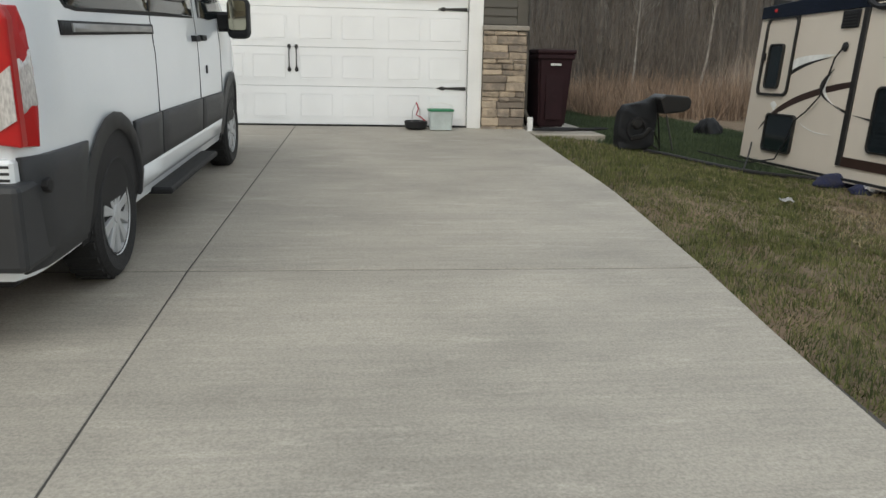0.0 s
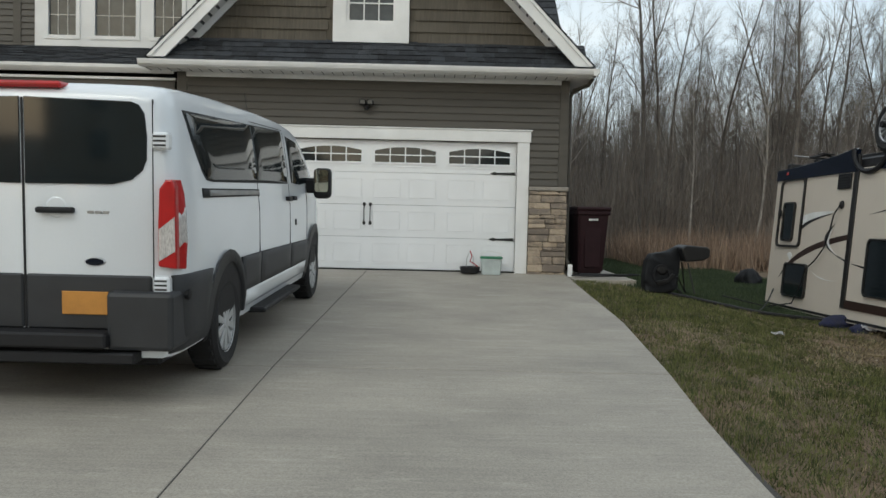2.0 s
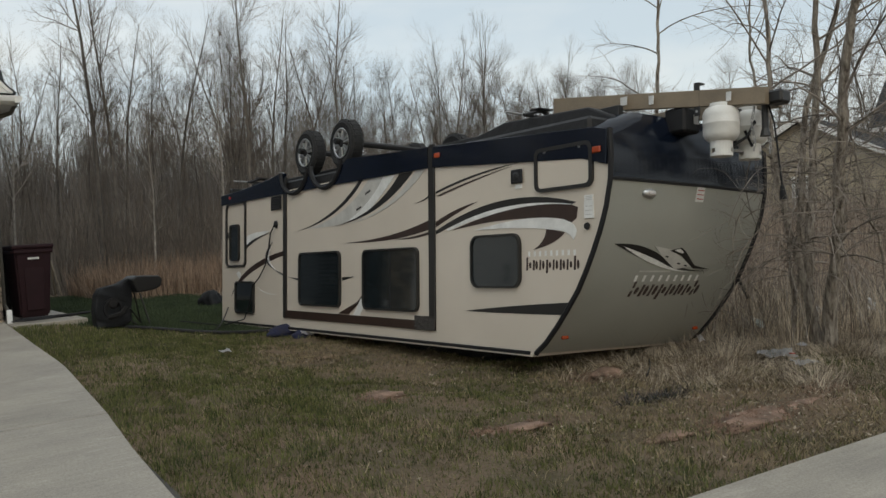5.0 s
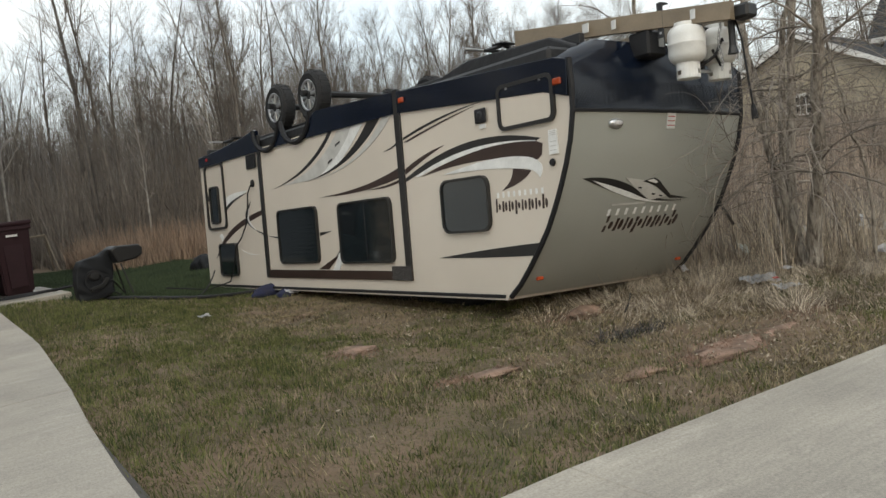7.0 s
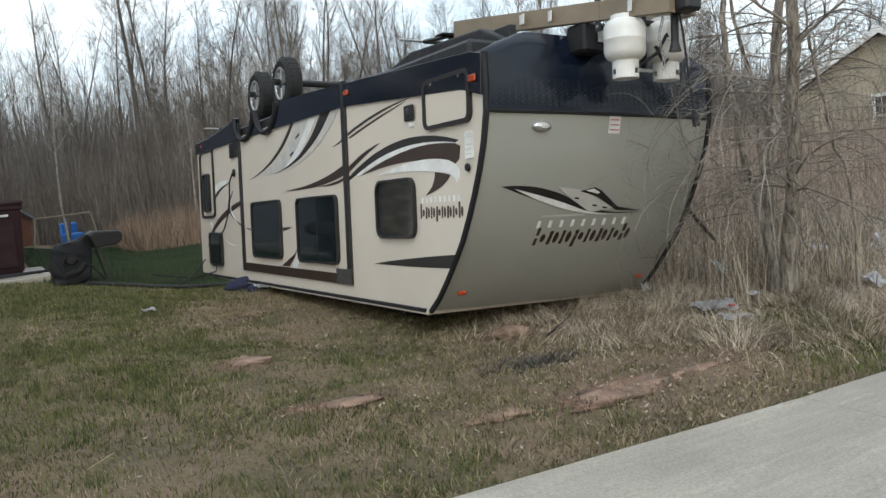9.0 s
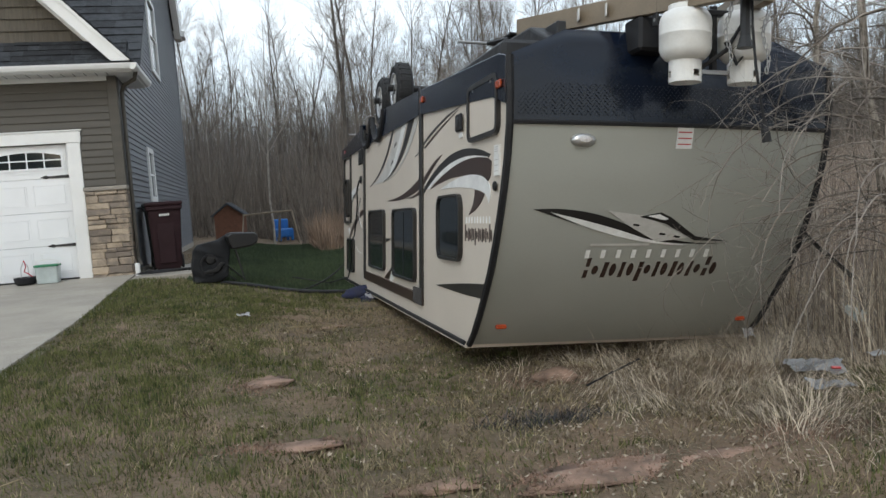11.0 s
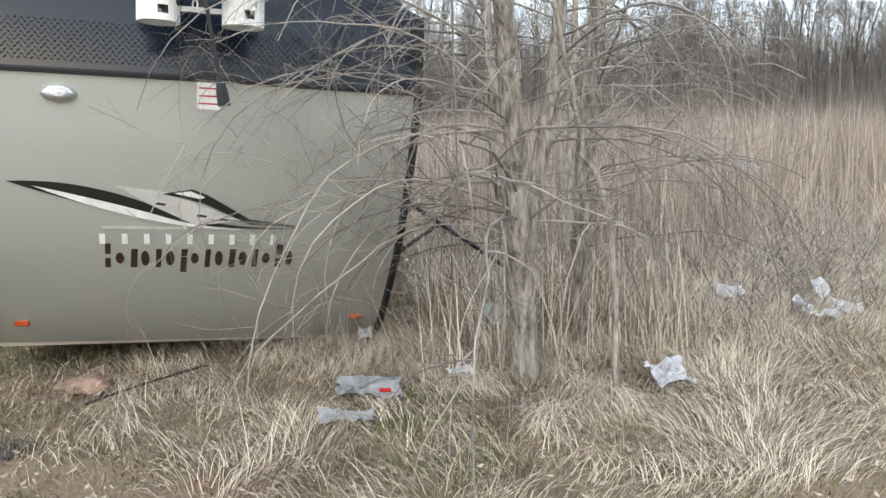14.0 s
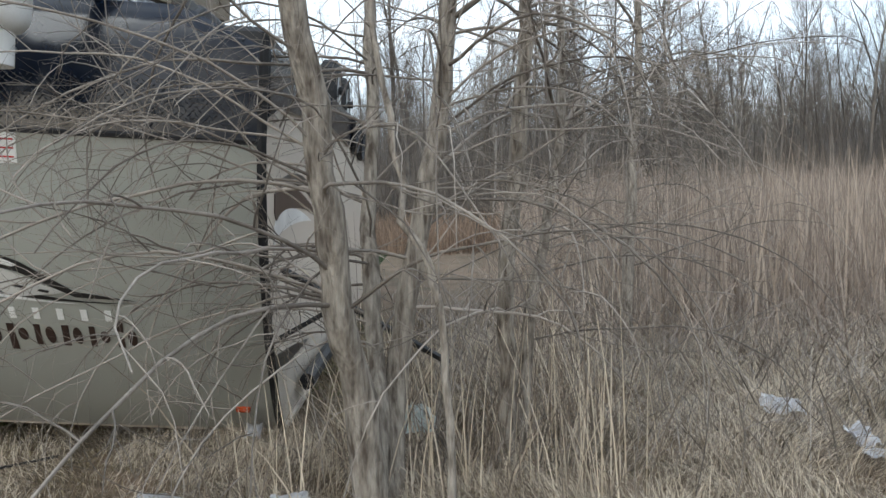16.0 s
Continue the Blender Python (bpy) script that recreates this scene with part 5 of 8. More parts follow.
for x in (0.48, RW - 0.5):
    part("frame_rail", box(x - 0.035, x + 0.035, -8.5, -0.1, 2.2, 2.34, 0.006), "black", rv, "black steel frame rail")
for u in (1.0, 2.0, 4.4, 5.6, 7.0):
    part("cross_member", box(0.45, RW - 0.45, -u - 0.03, -u + 0.03, 2.2, 2.33), "black", rv)
part("rear_bumper", box(0.2, RW - 0.2, 0.02, 0.14, 2.2, 2.32, 0.01), "black", rv, "black square rear bumper")
for x in (0.45, RW - 0.45):
    part("bumper_arm", box(x - 0.03, x + 0.03, -0.2, 0.05, 2.2, 2.30), "black", rv)


def scissor_jack(u, x, z):
    """A folded corner jack on the frame."""
    j = part("stabiliser_jack", box(x - 0.05, x + 0.30, -u - 0.06, -u + 0.06, z, z + 0.04, 0.006), "black", rv, "folded black scissor jack")
    for sgn in (-1, 1):
        part("arm", tube([(x + 0.12 + sgn * 0.28, -u + 0.03 * sgn, z + 0.05), (x + 0.12, -u, z + 0.13)], 0.02, 5), "black", j)
        part("arm", tube([(x + 0.12 + sgn * 0.28, -u + 0.03 * sgn, z + 0.05), (x + 0.12, -u, z + 0.06)], 0.018, 5), "black", j)
    part("foot", box(x + 0.02, x + 0.22, -u - 0.08, -u + 0.08, z + 0.13, z + 0.145, 0.003), "black", j)
    part("screw", tube([(x - 0.4, -u, z + 0.06), (x + 0.5, -u, z + 0.06)], 0.012, 6), "steel", j)


scissor_jack(7.35, 0.45, 2.36)
scissor_jack(7.35, 1.55, 2.36)
scissor_jack(0.4, 0.45, 2.34)
scissor_jack(0.4, 1.55, 2.34)

# axles and wheels, pointing at the sky
for u in (2.72, 3.78):
    part("axle", tube([(0.1, -u, 2.62), (RW - 0.1, -u, 2.62)], 0.045, 8), "black", rv, "black steel axle tube")
    for x, rz in ((0.26, -90), (RW - 0.26, 90)):
        road_wheel(rv, pose(x, -u - 0.05, 2.59, 0, 0, rz), r=0.335, w=0.21, spokes=12, rim="spoke", hub_r=0.20, label="tyre on a black and silver alloy wheel")
    part("leaf_spring", tube([(0.3, -u - 0.35, 2.46), (0.3, -u, 2.56), (0.3, -u + 0.35, 2.46)], 0.03, 5), "black", rv)

# draw bar with its fittings
for sgn in (-1, 1):
    bar = part("draw_bar", prism([(-7.65, 2.40), (-9.6, 2.235), (-9.6, 2.385), (-7.65, 2.55)], "x", 0, 0.07, 0.004), "tan", rv, "tan-faced steel draw bar")
    for v in bar.data.vertices:
        k = (-v.co.y - 7.65) / 2.1
        v.co.x = v.co.x + RW / 2 - 0.035 + sgn * (0.74 - 0.68 * k)
    if sgn < 0:
        for u, w, c in ((8.35, 0.20, "vinyl_white"), (8.62, 0.12, "vinyl_white"), (9.3, 0.10, "vinyl_white")):
            k = (u - 7.65) / 2.1
            st = part("sticker", box(-0.005, 0.0, -w / 2, w / 2, -0.035, 0.045), c, bar, "white warning sticker")
            st.matrix_local = Matrix.Translation((RW / 2 - 0.035 - (0.74 - 0.68 * k) - 0.004, -u, 2.475 - 0.18 * k)) @ pose(0, 0, 0, 4.9, 0, -18)
part("coupler", box(RW / 2 - 0.08, RW / 2 + 0.08, -9.72, -9.56, 2.24, 2.36, 0.02), "black", rv, "black ball coupler")
hanger = part("hanger_bracket", box(0.90, 0.915, -9.06, -9.0, 2.20, 2.50, 0.003, bm=box(0.90, 0.99, -9.06, -9.0, 2.49, 2.505, 0.003)), "black", rv, "punched steel bracket")
for k in range(4):
    part("punched_hole", lathe([(0.0, -0.002), (0.012, -0.002), (0.012, 0.001)], "x", 10, centre=(0.899, -9.03, 2.24 + 0.055 * k)), "steel", hanger)
part("jack_post", tube([(RW / 2 + 0.02, -9.5, 2.42), (RW / 2 + 0.02, -9.5, 2.05), (RW / 2 + 0.02, -9.5, 1.98)], [0.03, 0.03, 0.05], 8), "black", rv, "black tongue jack")
part("battery_box", box(0.85, 1.10, -8.93, -8.70, 2.07, 2.30, 0.02), "black_plastic", rv, "black battery box")
part("battery_label", box(0.99, 1.06, -8.936, -8.931, 2.15, 2.24), "silver_vinyl", rv)


def gas_tank(x, u, z, material):
    """A gas bottle hanging by its foot ring, collar down."""
    body = [(0.0, 0.375), (0.09, 0.37), (0.135, 0.35), (0.155, 0.315), (0.16, 0.285), (0.16, 0.215), (0.162, 0.212), (0.162, 0.206), (0.16, 0.203), (0.16, 0.12), (0.150, 0.09), (0.125, 0.06), (0.085, 0.045), (0.0, 0.04)]
    t = part("gas_tank", lathe([(r, z + h) for r, h in body], "z", 28, centre=(x, -u, 0)), material, rv, "white steel gas bottle", smooth=True)
    # collar with hand holes
    bm = bmesh.new()
    for k in range(24):
        a0, a1 = 2 * math.pi * k / 24, 2 * math.pi * (k + 1) / 24
        hole = k % 8 in (2, 3)
        for z0, z1 in (((-0.085, -0.055), (-0.015, 0.05)) if hole else ((-0.085, 0.05),)):
            pts = []
            for r in (0.100, 0.094):
                for a in (a0, a1):
                    for h in (z0, z1):
                        pts.append(bm.verts.new((x + r * math.cos(a), -u + r * math.sin(a), z + h)))
            for q in ((0, 1, 3, 2), (4, 5, 7, 6), (0, 2, 6, 4), (1, 3, 7, 5), (0, 1, 5, 4), (2, 3, 7, 6)):
                bm.faces.new([pts[i] for i in q])
    bmesh.ops.remove_doubles(bm, verts=bm.verts[:], dist=1e-5)
    bmesh.ops.recalc_face_normals(bm, faces=bm.faces[:])
    part("collar", bm, material, t)
    part("foot_ring", lathe([(0.105, z + 0.35), (0.105, z + 0.395), (0.10, z + 0.395), (0.10, z + 0.35)], "z", 24, centre=(x, -u, 0)), material, t)
    part("valve", lathe([(0.03, z + 0.045), (0.03, z - 0.02), (0.045, z - 0.025), (0.045, z - 0.05), (0.0, z - 0.05)], "z", 10, centre=(x, -u, 0)), "steel", t, "brass-grey valve")
    return t


gas_tank(1.02, 9.20, 1.90, "tank_white")
gas_tank(1.41, 9.24, 1.90, "tank_white")
part("tank_rack", box(1.08, 1.46, -9.23, -9.17, 2.24, 2.275, 0.005, bm=box(1.20, 1.23, -9.22, -9.18, 1.9, 2.30)), "black", rv, "black tank rack")
part("hold_down_bar", box(1.02, 1.50, -9.215, -9.185, 1.875, 1.90), "steel", rv)
hose = [(1.10, -9.24, 1.90), (1.22, -9.34, 2.0), (1.30, -9.36, 2.14), (1.38, -9.34, 2.02), (1.30, -9.33, 1.92), (1.24, -9.3, 2.06)]
part("gas_hose", tube(hose, 0.014, 6), "black_plastic", rv, "black rubber gas hose")
# safety chains
for x0 in (1.18, 1.44):
    for i in range(14):
        z = 2.34 - 0.036 * i
        cx = x0 + 0.02 * math.sin(i * 0.7)
        ch = bmesh.new()
        pts = [(0.011 * math.cos(a), 0.023 * math.sin(a)) for a in np.linspace(0, 2 * math.pi, 9)]
        if i % 2:
            tube([(cx + p, -9.42, z + q) for p, q in pts], 0.0042, 4, bm=ch, cap=False)
        else:
            tube([(cx, -9.42 + p, z + q) for p, q in pts], 0.0042, 4, bm=ch, cap=False)
        part("chain_link", ch, "steel", rv)
cable = part("plug_cable", tube([(1.27, -9.52, 2.26), (1.22, -9.60, 2.08), (1.23, -9.62, 1.85), (1.265, -9.62, 1.66), (1.29, -9.62, 1.53)], 0.009, 6), "black_plastic", rv, "black trailer plug lead")
part("plug", tube([(1.29, -9.62, 1.53), (1.30, -9.62, 1.47), (1.31, -9.62, 1.41)], [0.016, 0.026, 0.028], 8), "black_plastic", cable, "black trailer plug")


# flank fittings and graphics
def curve(p0, p1, p2, n=12):
    return [((1 - t) ** 2 * p0[0] + 2 * t * (1 - t) * p1[0] + t * t * p2[0], (1 - t) ** 2 * p0[1] + 2 * t * (1 - t) * p1[1] + t * t * p2[1]) for t in np.linspace(0, 1, n)]


def decal(pts, material, name="stripe", lift=0.0, parent=None, label=""):
    """A thin film on the near flank from (u, v) points."""
    return part(name, prism(flip(pts), "x", 0.008 - 0.0016 * lift, 0.0125), material, parent or rv, label)


def far_decal(pts, material, lift=0.0):
    """The same film mirrored on the far flank."""
    return part("stripe", prism(flip(pts), "x", RW - 0.0125, RW - 0.008 + 0.0016 * lift), material, rv)


# moulded black columns
for u0, u1, v0, v1 in ((2.40, 2.50, 0.15, 2.24), (6.10, 6.21, 0.15, 2.24), (0.98, 1.02, 1.0, 2.03)):
    part("column_trim", box(-0.012, 0.02, -u1, -u0, v0, v1, 0.004), "vinyl_black", rv, "black vertical moulding")
part("lower_band", prism(flip([(2.40, 0.15), (6.21, 0.14), (6.21, 0.245), (2.40, 0.265)]), "x", -0.008, 0.0125), "dk_brown", rv, "dark brown band")
part("torn_corner", box(-0.016, 0.0, -6.21, -5.82, 0.14, 0.30, 0.003), "ash", rv, "scuffed and torn corner of the slide-out")


def flank_window(u0, u1, v0, v1, louvre=False, r=0.07, sash=False):
    w = part("window", prism([(-a, b) for a, b in rounded(u0, u1, v0, v1, r)], "x", -0.010, 0.02), "glass_dark", rv, "dark tinted trailer window")
    part("window_frame", ring([(-a, b) for a, b in rounded(u0 - 0.022, u1 + 0.022, v0 - 0.022, v1 + 0.022, r + 0.018)], [(-a, b) for a, b in rounded(u0, u1, v0, v1, r)], "x", -0.026, 0.012), "vinyl_black", w)
    if sash:
        part("sash_bar", box(-0.014, -0.009, -(u0 + (u1 - u0) * 0.52) - 0.01, -(u0 + (u1 - u0) * 0.52) + 0.01, v0 + 0.02, v1 - 0.02), "black_plastic", w)
    if louvre:
        for k in range(11):
            v = v0 + 0.06 + (v1 - v0 - 0.1) * k / 11
            part("blind_slat", box(-0.0125, -0.0095, -u1 + 0.04, -u0 - 0.04, v, v + 0.032), "glass_slat", w)
    return w


flank_window(2.94, 4.08, 0.37, 1.08, True)
flank_window(4.70, 5.87, 0.36, 1.07, sash=True)
flank_window(6.88, 7.60, 0.65, 1.15, r=0.09)
flank_window(0.63, 1.33, 0.19, 0.67, r=0.05)
# entry hatch at the tail with a narrow window
part("door_frame", ring([(-a, b) for a, b in rounded(0.20, 1.02, 0.93, 2.0, 0.10)], [(-a, b) for a, b in rounded(0.235, 0.985, 0.965, 1.98, 0.08)], "x", -0.018, 0.0125), "vinyl_black", rv, "black hatch frame")
flank_window(0.40, 0.74, 1.05, 1.62, r=0.05)
part("latch", box(-0.03, 0.0, -0.30, -0.24, 1.42, 1.52, 0.006), "black_plastic", rv)
# front baggage door
bag = part("baggage_door", prism([(-a, b) for a, b in rounded(7.88, 8.54, 1.575, 1.925, 0.05)], "x", -0.006, 0.012), "rv_side", rv, "cream baggage door with black surround")
part("surround", ring([(-a, b) for a, b in rounded(7.84, 8.58, 1.54, 1.96, 0.08)], [(-a, b) for a, b in rounded(7.88, 8.54, 1.575, 1.925, 0.05)], "x", -0.02, 0.012), "vinyl_black", bag)
for u in (7.98, 8.42):
    part("thumb_latch", box(-0.014, -0.004, -u - 0.02, -u + 0.02, 1.90, 1.935, 0.004), "steel", bag)
vent = part("vent", box(-0.022, 0.0, -7.67, -7.50, 1.66, 1.80, 0.012), "black_plastic", rv, "black square outlet hatch")
part("outlet", lathe([(0.03, -0.03), (0.045, -0.024), (0.045, -0.02)], "x", 12, centre=(0, -7.585, 1.73)), "black", vent)
part("sticker", box(-0.002, 0.012, -7.64, -7.55, 1.61, 1.65), "vinyl_white", rv)
vent2 = part("vent", box(-0.02, 0.0, -2.34, -2.0, 1.78, 1.99, 0.006), "black_plastic", rv, "black louvred vent")
for k in range(5):
    part("louvre", box(-0.026, -0.02, -2.31, -2.03, 1.80 + 0.036 * k, 1.815 + 0.036 * k), "black", vent2)
part("cable_hatch", lathe([(0.0, -0.03), (0.05, -0.02), (0.06, 0.0)], "x", 14, centre=(0, -2.15, 1.56)), "black_plastic", rv, "round black cable hatch")
part("power_cord", tube([(-0.03, -2.15, 1.55), (-0.05, -2.05, 1.42), (-0.03, -1.95, 1.2), (-0.04, -1.86, 0.95), (-0.03, -1.6, 0.75), (-0.06, -1.42, 0.62), (-0.03, -1.25, 0.35), (-0.06, -1.1, 0.08), (-0.35, -0.9, -0.02), (-0.9, -0.5, 0.06)], 0.011, 6), "black_plastic", rv, "black power cord trailing to the ground")
for u, v in ((6.29, 2.10), (8.64, 1.86)):
    part("marker_lamp", box(-0.035, -0.014, -u - 0.05, -u + 0.05, v - 0.028, v + 0.028, 0.008), "amber", rv, "amber marker lamp")
part("marker_lamp", box(-0.018, 0.0, -0.42, -0.34, 2.08, 2.13, 0.006), "red_lens", rv, "red marker lamp")
for u, v, w, h in ((8.52, 1.335, 0.055, 0.075), (8.52, 1.44, 0.05, 0.03)):
    part("data_sticker", box(-0.002, 0.012, -u - w, -u + w, v - h, v + h), "vinyl_white", rv, "white data sticker with illegible lines")
    for k in range(3):
        part("print_bar", box(-0.003, -0.0021, -u - w * 0.8, -u + w * 0.7, v - h * 0.6 + k * h * 0.5, v - h * 0.6 + k * h * 0.5 + 0.006), "silver_vinyl", rv)
part("lock", lathe([(0.0, -0.02), (0.03, -0.014), (0.035, 0.0)], "x", 12, centre=(0, -8.50, 1.19)), "black_plastic", rv, "oval black lock")

# sweeping vinyl stripes: middle field
decal(curve((2.86, 1.42), (4.0, 1.56), (4.56, 1.99)) + curve((4.66, 1.99), (4.1, 1.52), (2.86, 1.42))[:-1], "vinyl_black")
decal(curve((3.10, 1.44), (4.25, 1.52), (4.80, 1.985)) + curve((5.42, 1.98), (4.75, 1.48), (3.92, 1.44)) , "silver_vinyl", lift=-0.4)
decal(curve((4.6, 1.50), (5.0, 1.66), (5.40, 1.98)) + curve((5.14, 1.98), (4.86, 1.68), (4.3, 1.49)), "vinyl_white", lift=0.6)
decal(curve((3.92, 1.44), (4.95, 1.50), (5.50, 1.98)) + curve((5.78, 1.98), (5.1, 1.48), (3.92, 1.44))[:-1], "vinyl_black", lift=0.9)
decal(curve((3.95, 1.435), (5.2, 1.45), (5.84, 1.98)) + curve((6.03, 1.98), (5.3, 1.44), (3.95, 1.435))[:-1], "silver_vinyl", lift=1.2)
for u, v in ((4.72, 1.79), (4.50, 1.60)):
    decal([(u, v), (u + 0.12, v + 0.035), (u + 0.12, v + 0.06), (u, v + 0.025)], "vinyl_black", lift=1.6)
decal(curve((4.2, 1.2), (5.3, 1.20), (6.09, 1.39)) + curve((6.09, 1.28), (5.3, 1.15), (4.2, 1.2))[:-1], "dk_brown")
decal(curve((5.35, 1.20), (5.8, 1.20), (6.09, 1.26)) + curve((6.09, 1.23), (5.8, 1.17), (5.35, 1.20))[:-1], "dk_brown")
decal(curve((5.80, 1.60), (6.0, 1.62), (6.10, 1.68)) + curve((6.10, 1.655), (6.0, 1.60), (5.80, 1.60))[:-1], "vinyl_black")
# front field
decal(curve((6.22, 1.70), (6.9, 1.86), (7.68, 1.87)) + curve((7.68, 1.87), (6.95, 1.835), (6.22, 1.675))[1:], "vinyl_black")
decal(curve((6.22, 1.65), (6.95, 1.795), (7.5, 1.845)) + curve((7.5, 1.845), (6.95, 1.77), (6.3, 1.645))[1:], "dk_brown", lift=0.4)
decal(curve((6.22, 1.36), (6.6, 1.50), (6.95, 1.53)) + curve((6.95, 1.53), (6.6, 1.44), (6.22, 1.30))[1:], "dk_brown")
decal(curve((6.22, 1.26), (7.35, 1.68), (8.36, 1.42)) + curve((8.30, 1.40), (7.4, 1.56), (6.22, 1.22)), "vinyl_black", lift=0.3)
decal(curve((6.40, 1.26), (7.35, 1.55), (8.30, 1.405)) + curve((8.30, 1.395), (7.45, 1.48), (6.46, 1.25)), "vinyl_white", lift=0.7)
decal(curve((6.52, 1.25), (7.55, 1.50), (8.30, 1.40)) + [(8.38, 1.37), (8.36, 1.27), (8.30, 1.235)] + curve((8.30, 1.235), (7.6, 1.38), (6.52, 1.25))[1:-1], "dk_brown", lift=1.0)
decal(curve((6.89, 1.23), (7.75, 1.36), (8.20, 1.27)) + curve((8.20, 1.27), (8.44, 1.20), (8.32, 1.075))[1:] + curve((8.32, 1.075), (8.27, 1.17), (8.05, 1.18))[1:] + curve((8.05, 1.18), (7.6, 1.24), (6.89, 1.23))[1:-1], "vinyl_white", lift=1.3)
decal(curve((7.97, 1.195), (7.97, 1.08), (7.80, 1.0)) + curve((7.80, 1.0), (8.12, 1.05), (8.21, 1.15))[1:], "dk_brown", lift=0.9)
decal(curve((6.72, 0.38), (7.5, 0.46), (8.26, 0.50)) + [(8.17, 0.385)] + curve((8.17, 0.385), (7.5, 0.37), (6.72, 0.38))[1:-1], "vinyl_black", lift=0.4)
# rear field
decal(curve((0.40, 0.44), (0.80, 0.98), (2.39, 1.15)) + curve((2.39, 1.08), (0.95, 0.88), (0.40, 0.44))[:-1], "dk_brown")
decal(curve((2.0, 1.30), (1.35, 0.98), (2.39, 0.80)) + curve((2.39, 0.77), (1.62, 0.95), (2.0, 1.30))[:-1], "vinyl_black", lift=0.8)
decal(curve((1.98, 1.24), (1.55, 1.0), (2.30, 0.805)) + curve((2.30, 0.80), (1.68, 0.98), (1.98, 1.24))[:-1], "vinyl_white", lift=1.2)
decal(curve((1.03, 1.42), (1.3, 1.50), (1.98, 1.47)) + curve((1.98, 1.47), (1.35, 1.38), (1.03, 1.26))[1:], "vinyl_white", lift=0.4)
decal(curve((1.03, 1.28), (1.3, 1.40), (1.9, 1.44)) + curve((1.9, 1.44), (1.3, 1.36), (1.03, 1.22))[1:], "vinyl_black", lift=0.8)
decal(curve((1.45, 0.60), (1.75, 0.48), (2.2, 0.50)) + curve((2.2, 0.50), (1.75, 0.455), (1.45, 0.60))[1:-1], "vinyl_white")
decal(curve((0.62, 0.82), (0.72, 0.90), (0.80, 0.80)) + [(0.74, 0.72)], "vinyl_white", lift=0.8)
# between and below the windows
decal([(4.30, 0.14), (4.47, 0.14), (4.70, 0.40), (4.69, 0.47), (4.60, 0.47)], "vinyl_white", lift=1.4)
decal([(4.02, 0.265), (4.30, 0.265), (4.67, 0.55), (4.67, 0.48)], "dk_brown", lift=0.9)
decal([(2.51, 0.76), (2.9, 0.73), (2.9, 0.70)], "vinyl_black")
decal([(4.13, 0.75), (4.45, 0.755), (4.13, 0.70)], "vinyl_black")
# brand word as plain bars
def bar_word(draw, x0, pitch, v, tall, thick, material, n=8):
    """A word as plain blocks: upright bars of uneven height beside rounded spots, on one line."""
    for i in range(n):
        x = x0 + pitch * i
        h = tall * (1.28 if i in (0, n - 1) else 1.0)
        low = v - (0.28 * tall if i == 3 else 0.0)
        w = pitch * (0.26 if i % 2 else 0.22)
        draw([(x, low), (x + w, low), (x + w * 1.25, v + h), (x + w * 0.25, v + h)], material, "letter_bar")
        cx, cz = x + pitch * 0.60, v + tall * 0.5
        rx, rz = pitch * 0.17, tall * (0.42 if i % 3 else 0.30)
        draw([(cx + rx * math.cos(a), cz + rz * math.sin(a)) for a in np.linspace(0, 2 * math.pi, 13)[:-1]], material, "letter_bar")


bar_word(decal, 7.69, 0.09, 0.80, 0.10, 0.028, "dk_brown")
for i in range(9):
    u = 7.72 + 0.075 * i
    decal([(u, 0.935), (u + 0.026, 0.935), (u + 0.026, 0.985), (u, 0.985)], "vinyl_white", "letter_bar")


def front_decal(pts, material, name="stripe", lift=0.0):
    """A thin film on the front cap from (x, v) points."""
    bm = bmesh.new()
    a = [bm.verts.new((x, front_y(x, v) - 0.005 - 0.0016 * lift, v)) for x, v in pts]
    b = [bm.verts.new((x, front_y(x, v) + 0.004, v)) for x, v in pts]
    bm.faces.new(a)
    for i in range(len(pts)):
        j = (i + 1) % len(pts)
        bm.faces.new((a[i], a[j], b[j], b[i]))
    bmesh.ops.recalc_face_normals(bm, faces=bm.faces[:])
    bmesh.ops.triangulate(bm, faces=bm.faces[:])
    return part(name, bm, material, rv)


front_decal(curve((0.24, 1.03), (0.62, 1.06), (1.0, 0.90)) + curve((1.0, 0.90), (1.35, 0.77), (1.8, 0.79))[1:] + curve((1.8, 0.79), (1.1, 0.74), (0.24, 1.03))[1:-1], "vinyl_black", lift=0.2)
front_decal(curve((0.36, 1.01), (0.75, 0.93), (1.02, 0.85)) + curve((1.02, 0.85), (1.2, 0.79), (1.5, 0.775))[1:] + curve((1.5, 0.775), (0.95, 0.77), (0.36, 1.01))[1:-1], "vinyl_white", lift=0.9)
front_decal([(0.78, 1.02), (1.04, 0.99), (1.20, 0.93), (1.45, 0.83), (1.2, 0.80), (0.95, 0.92)], "silver_vinyl", lift=1.2)
front_decal([(1.02, 0.98), (1.18, 1.01), (1.26, 0.98), (1.5, 0.84), (1.8, 0.80), (1.5, 0.81), (1.24, 0.93)], "vinyl_black", lift=1.6)
front_decal([(1.08, 0.985), (1.17, 0.998), (1.25, 0.965), (1.22, 0.955)], "vinyl_white", lift=2.0)
for x, v in ((0.98, 0.92), (1.2, 0.855), (1.32, 0.835)):
    front_decal([(x, v), (x + 0.05, v - 0.008), (x + 0.06, v + 0.004), (x + 0.012, v + 0.012)], "vinyl_black", lift=2.2)
bar_word(front_decal, 0.70, 0.137, 0.54, 0.115, 0.034, "dk_brown")
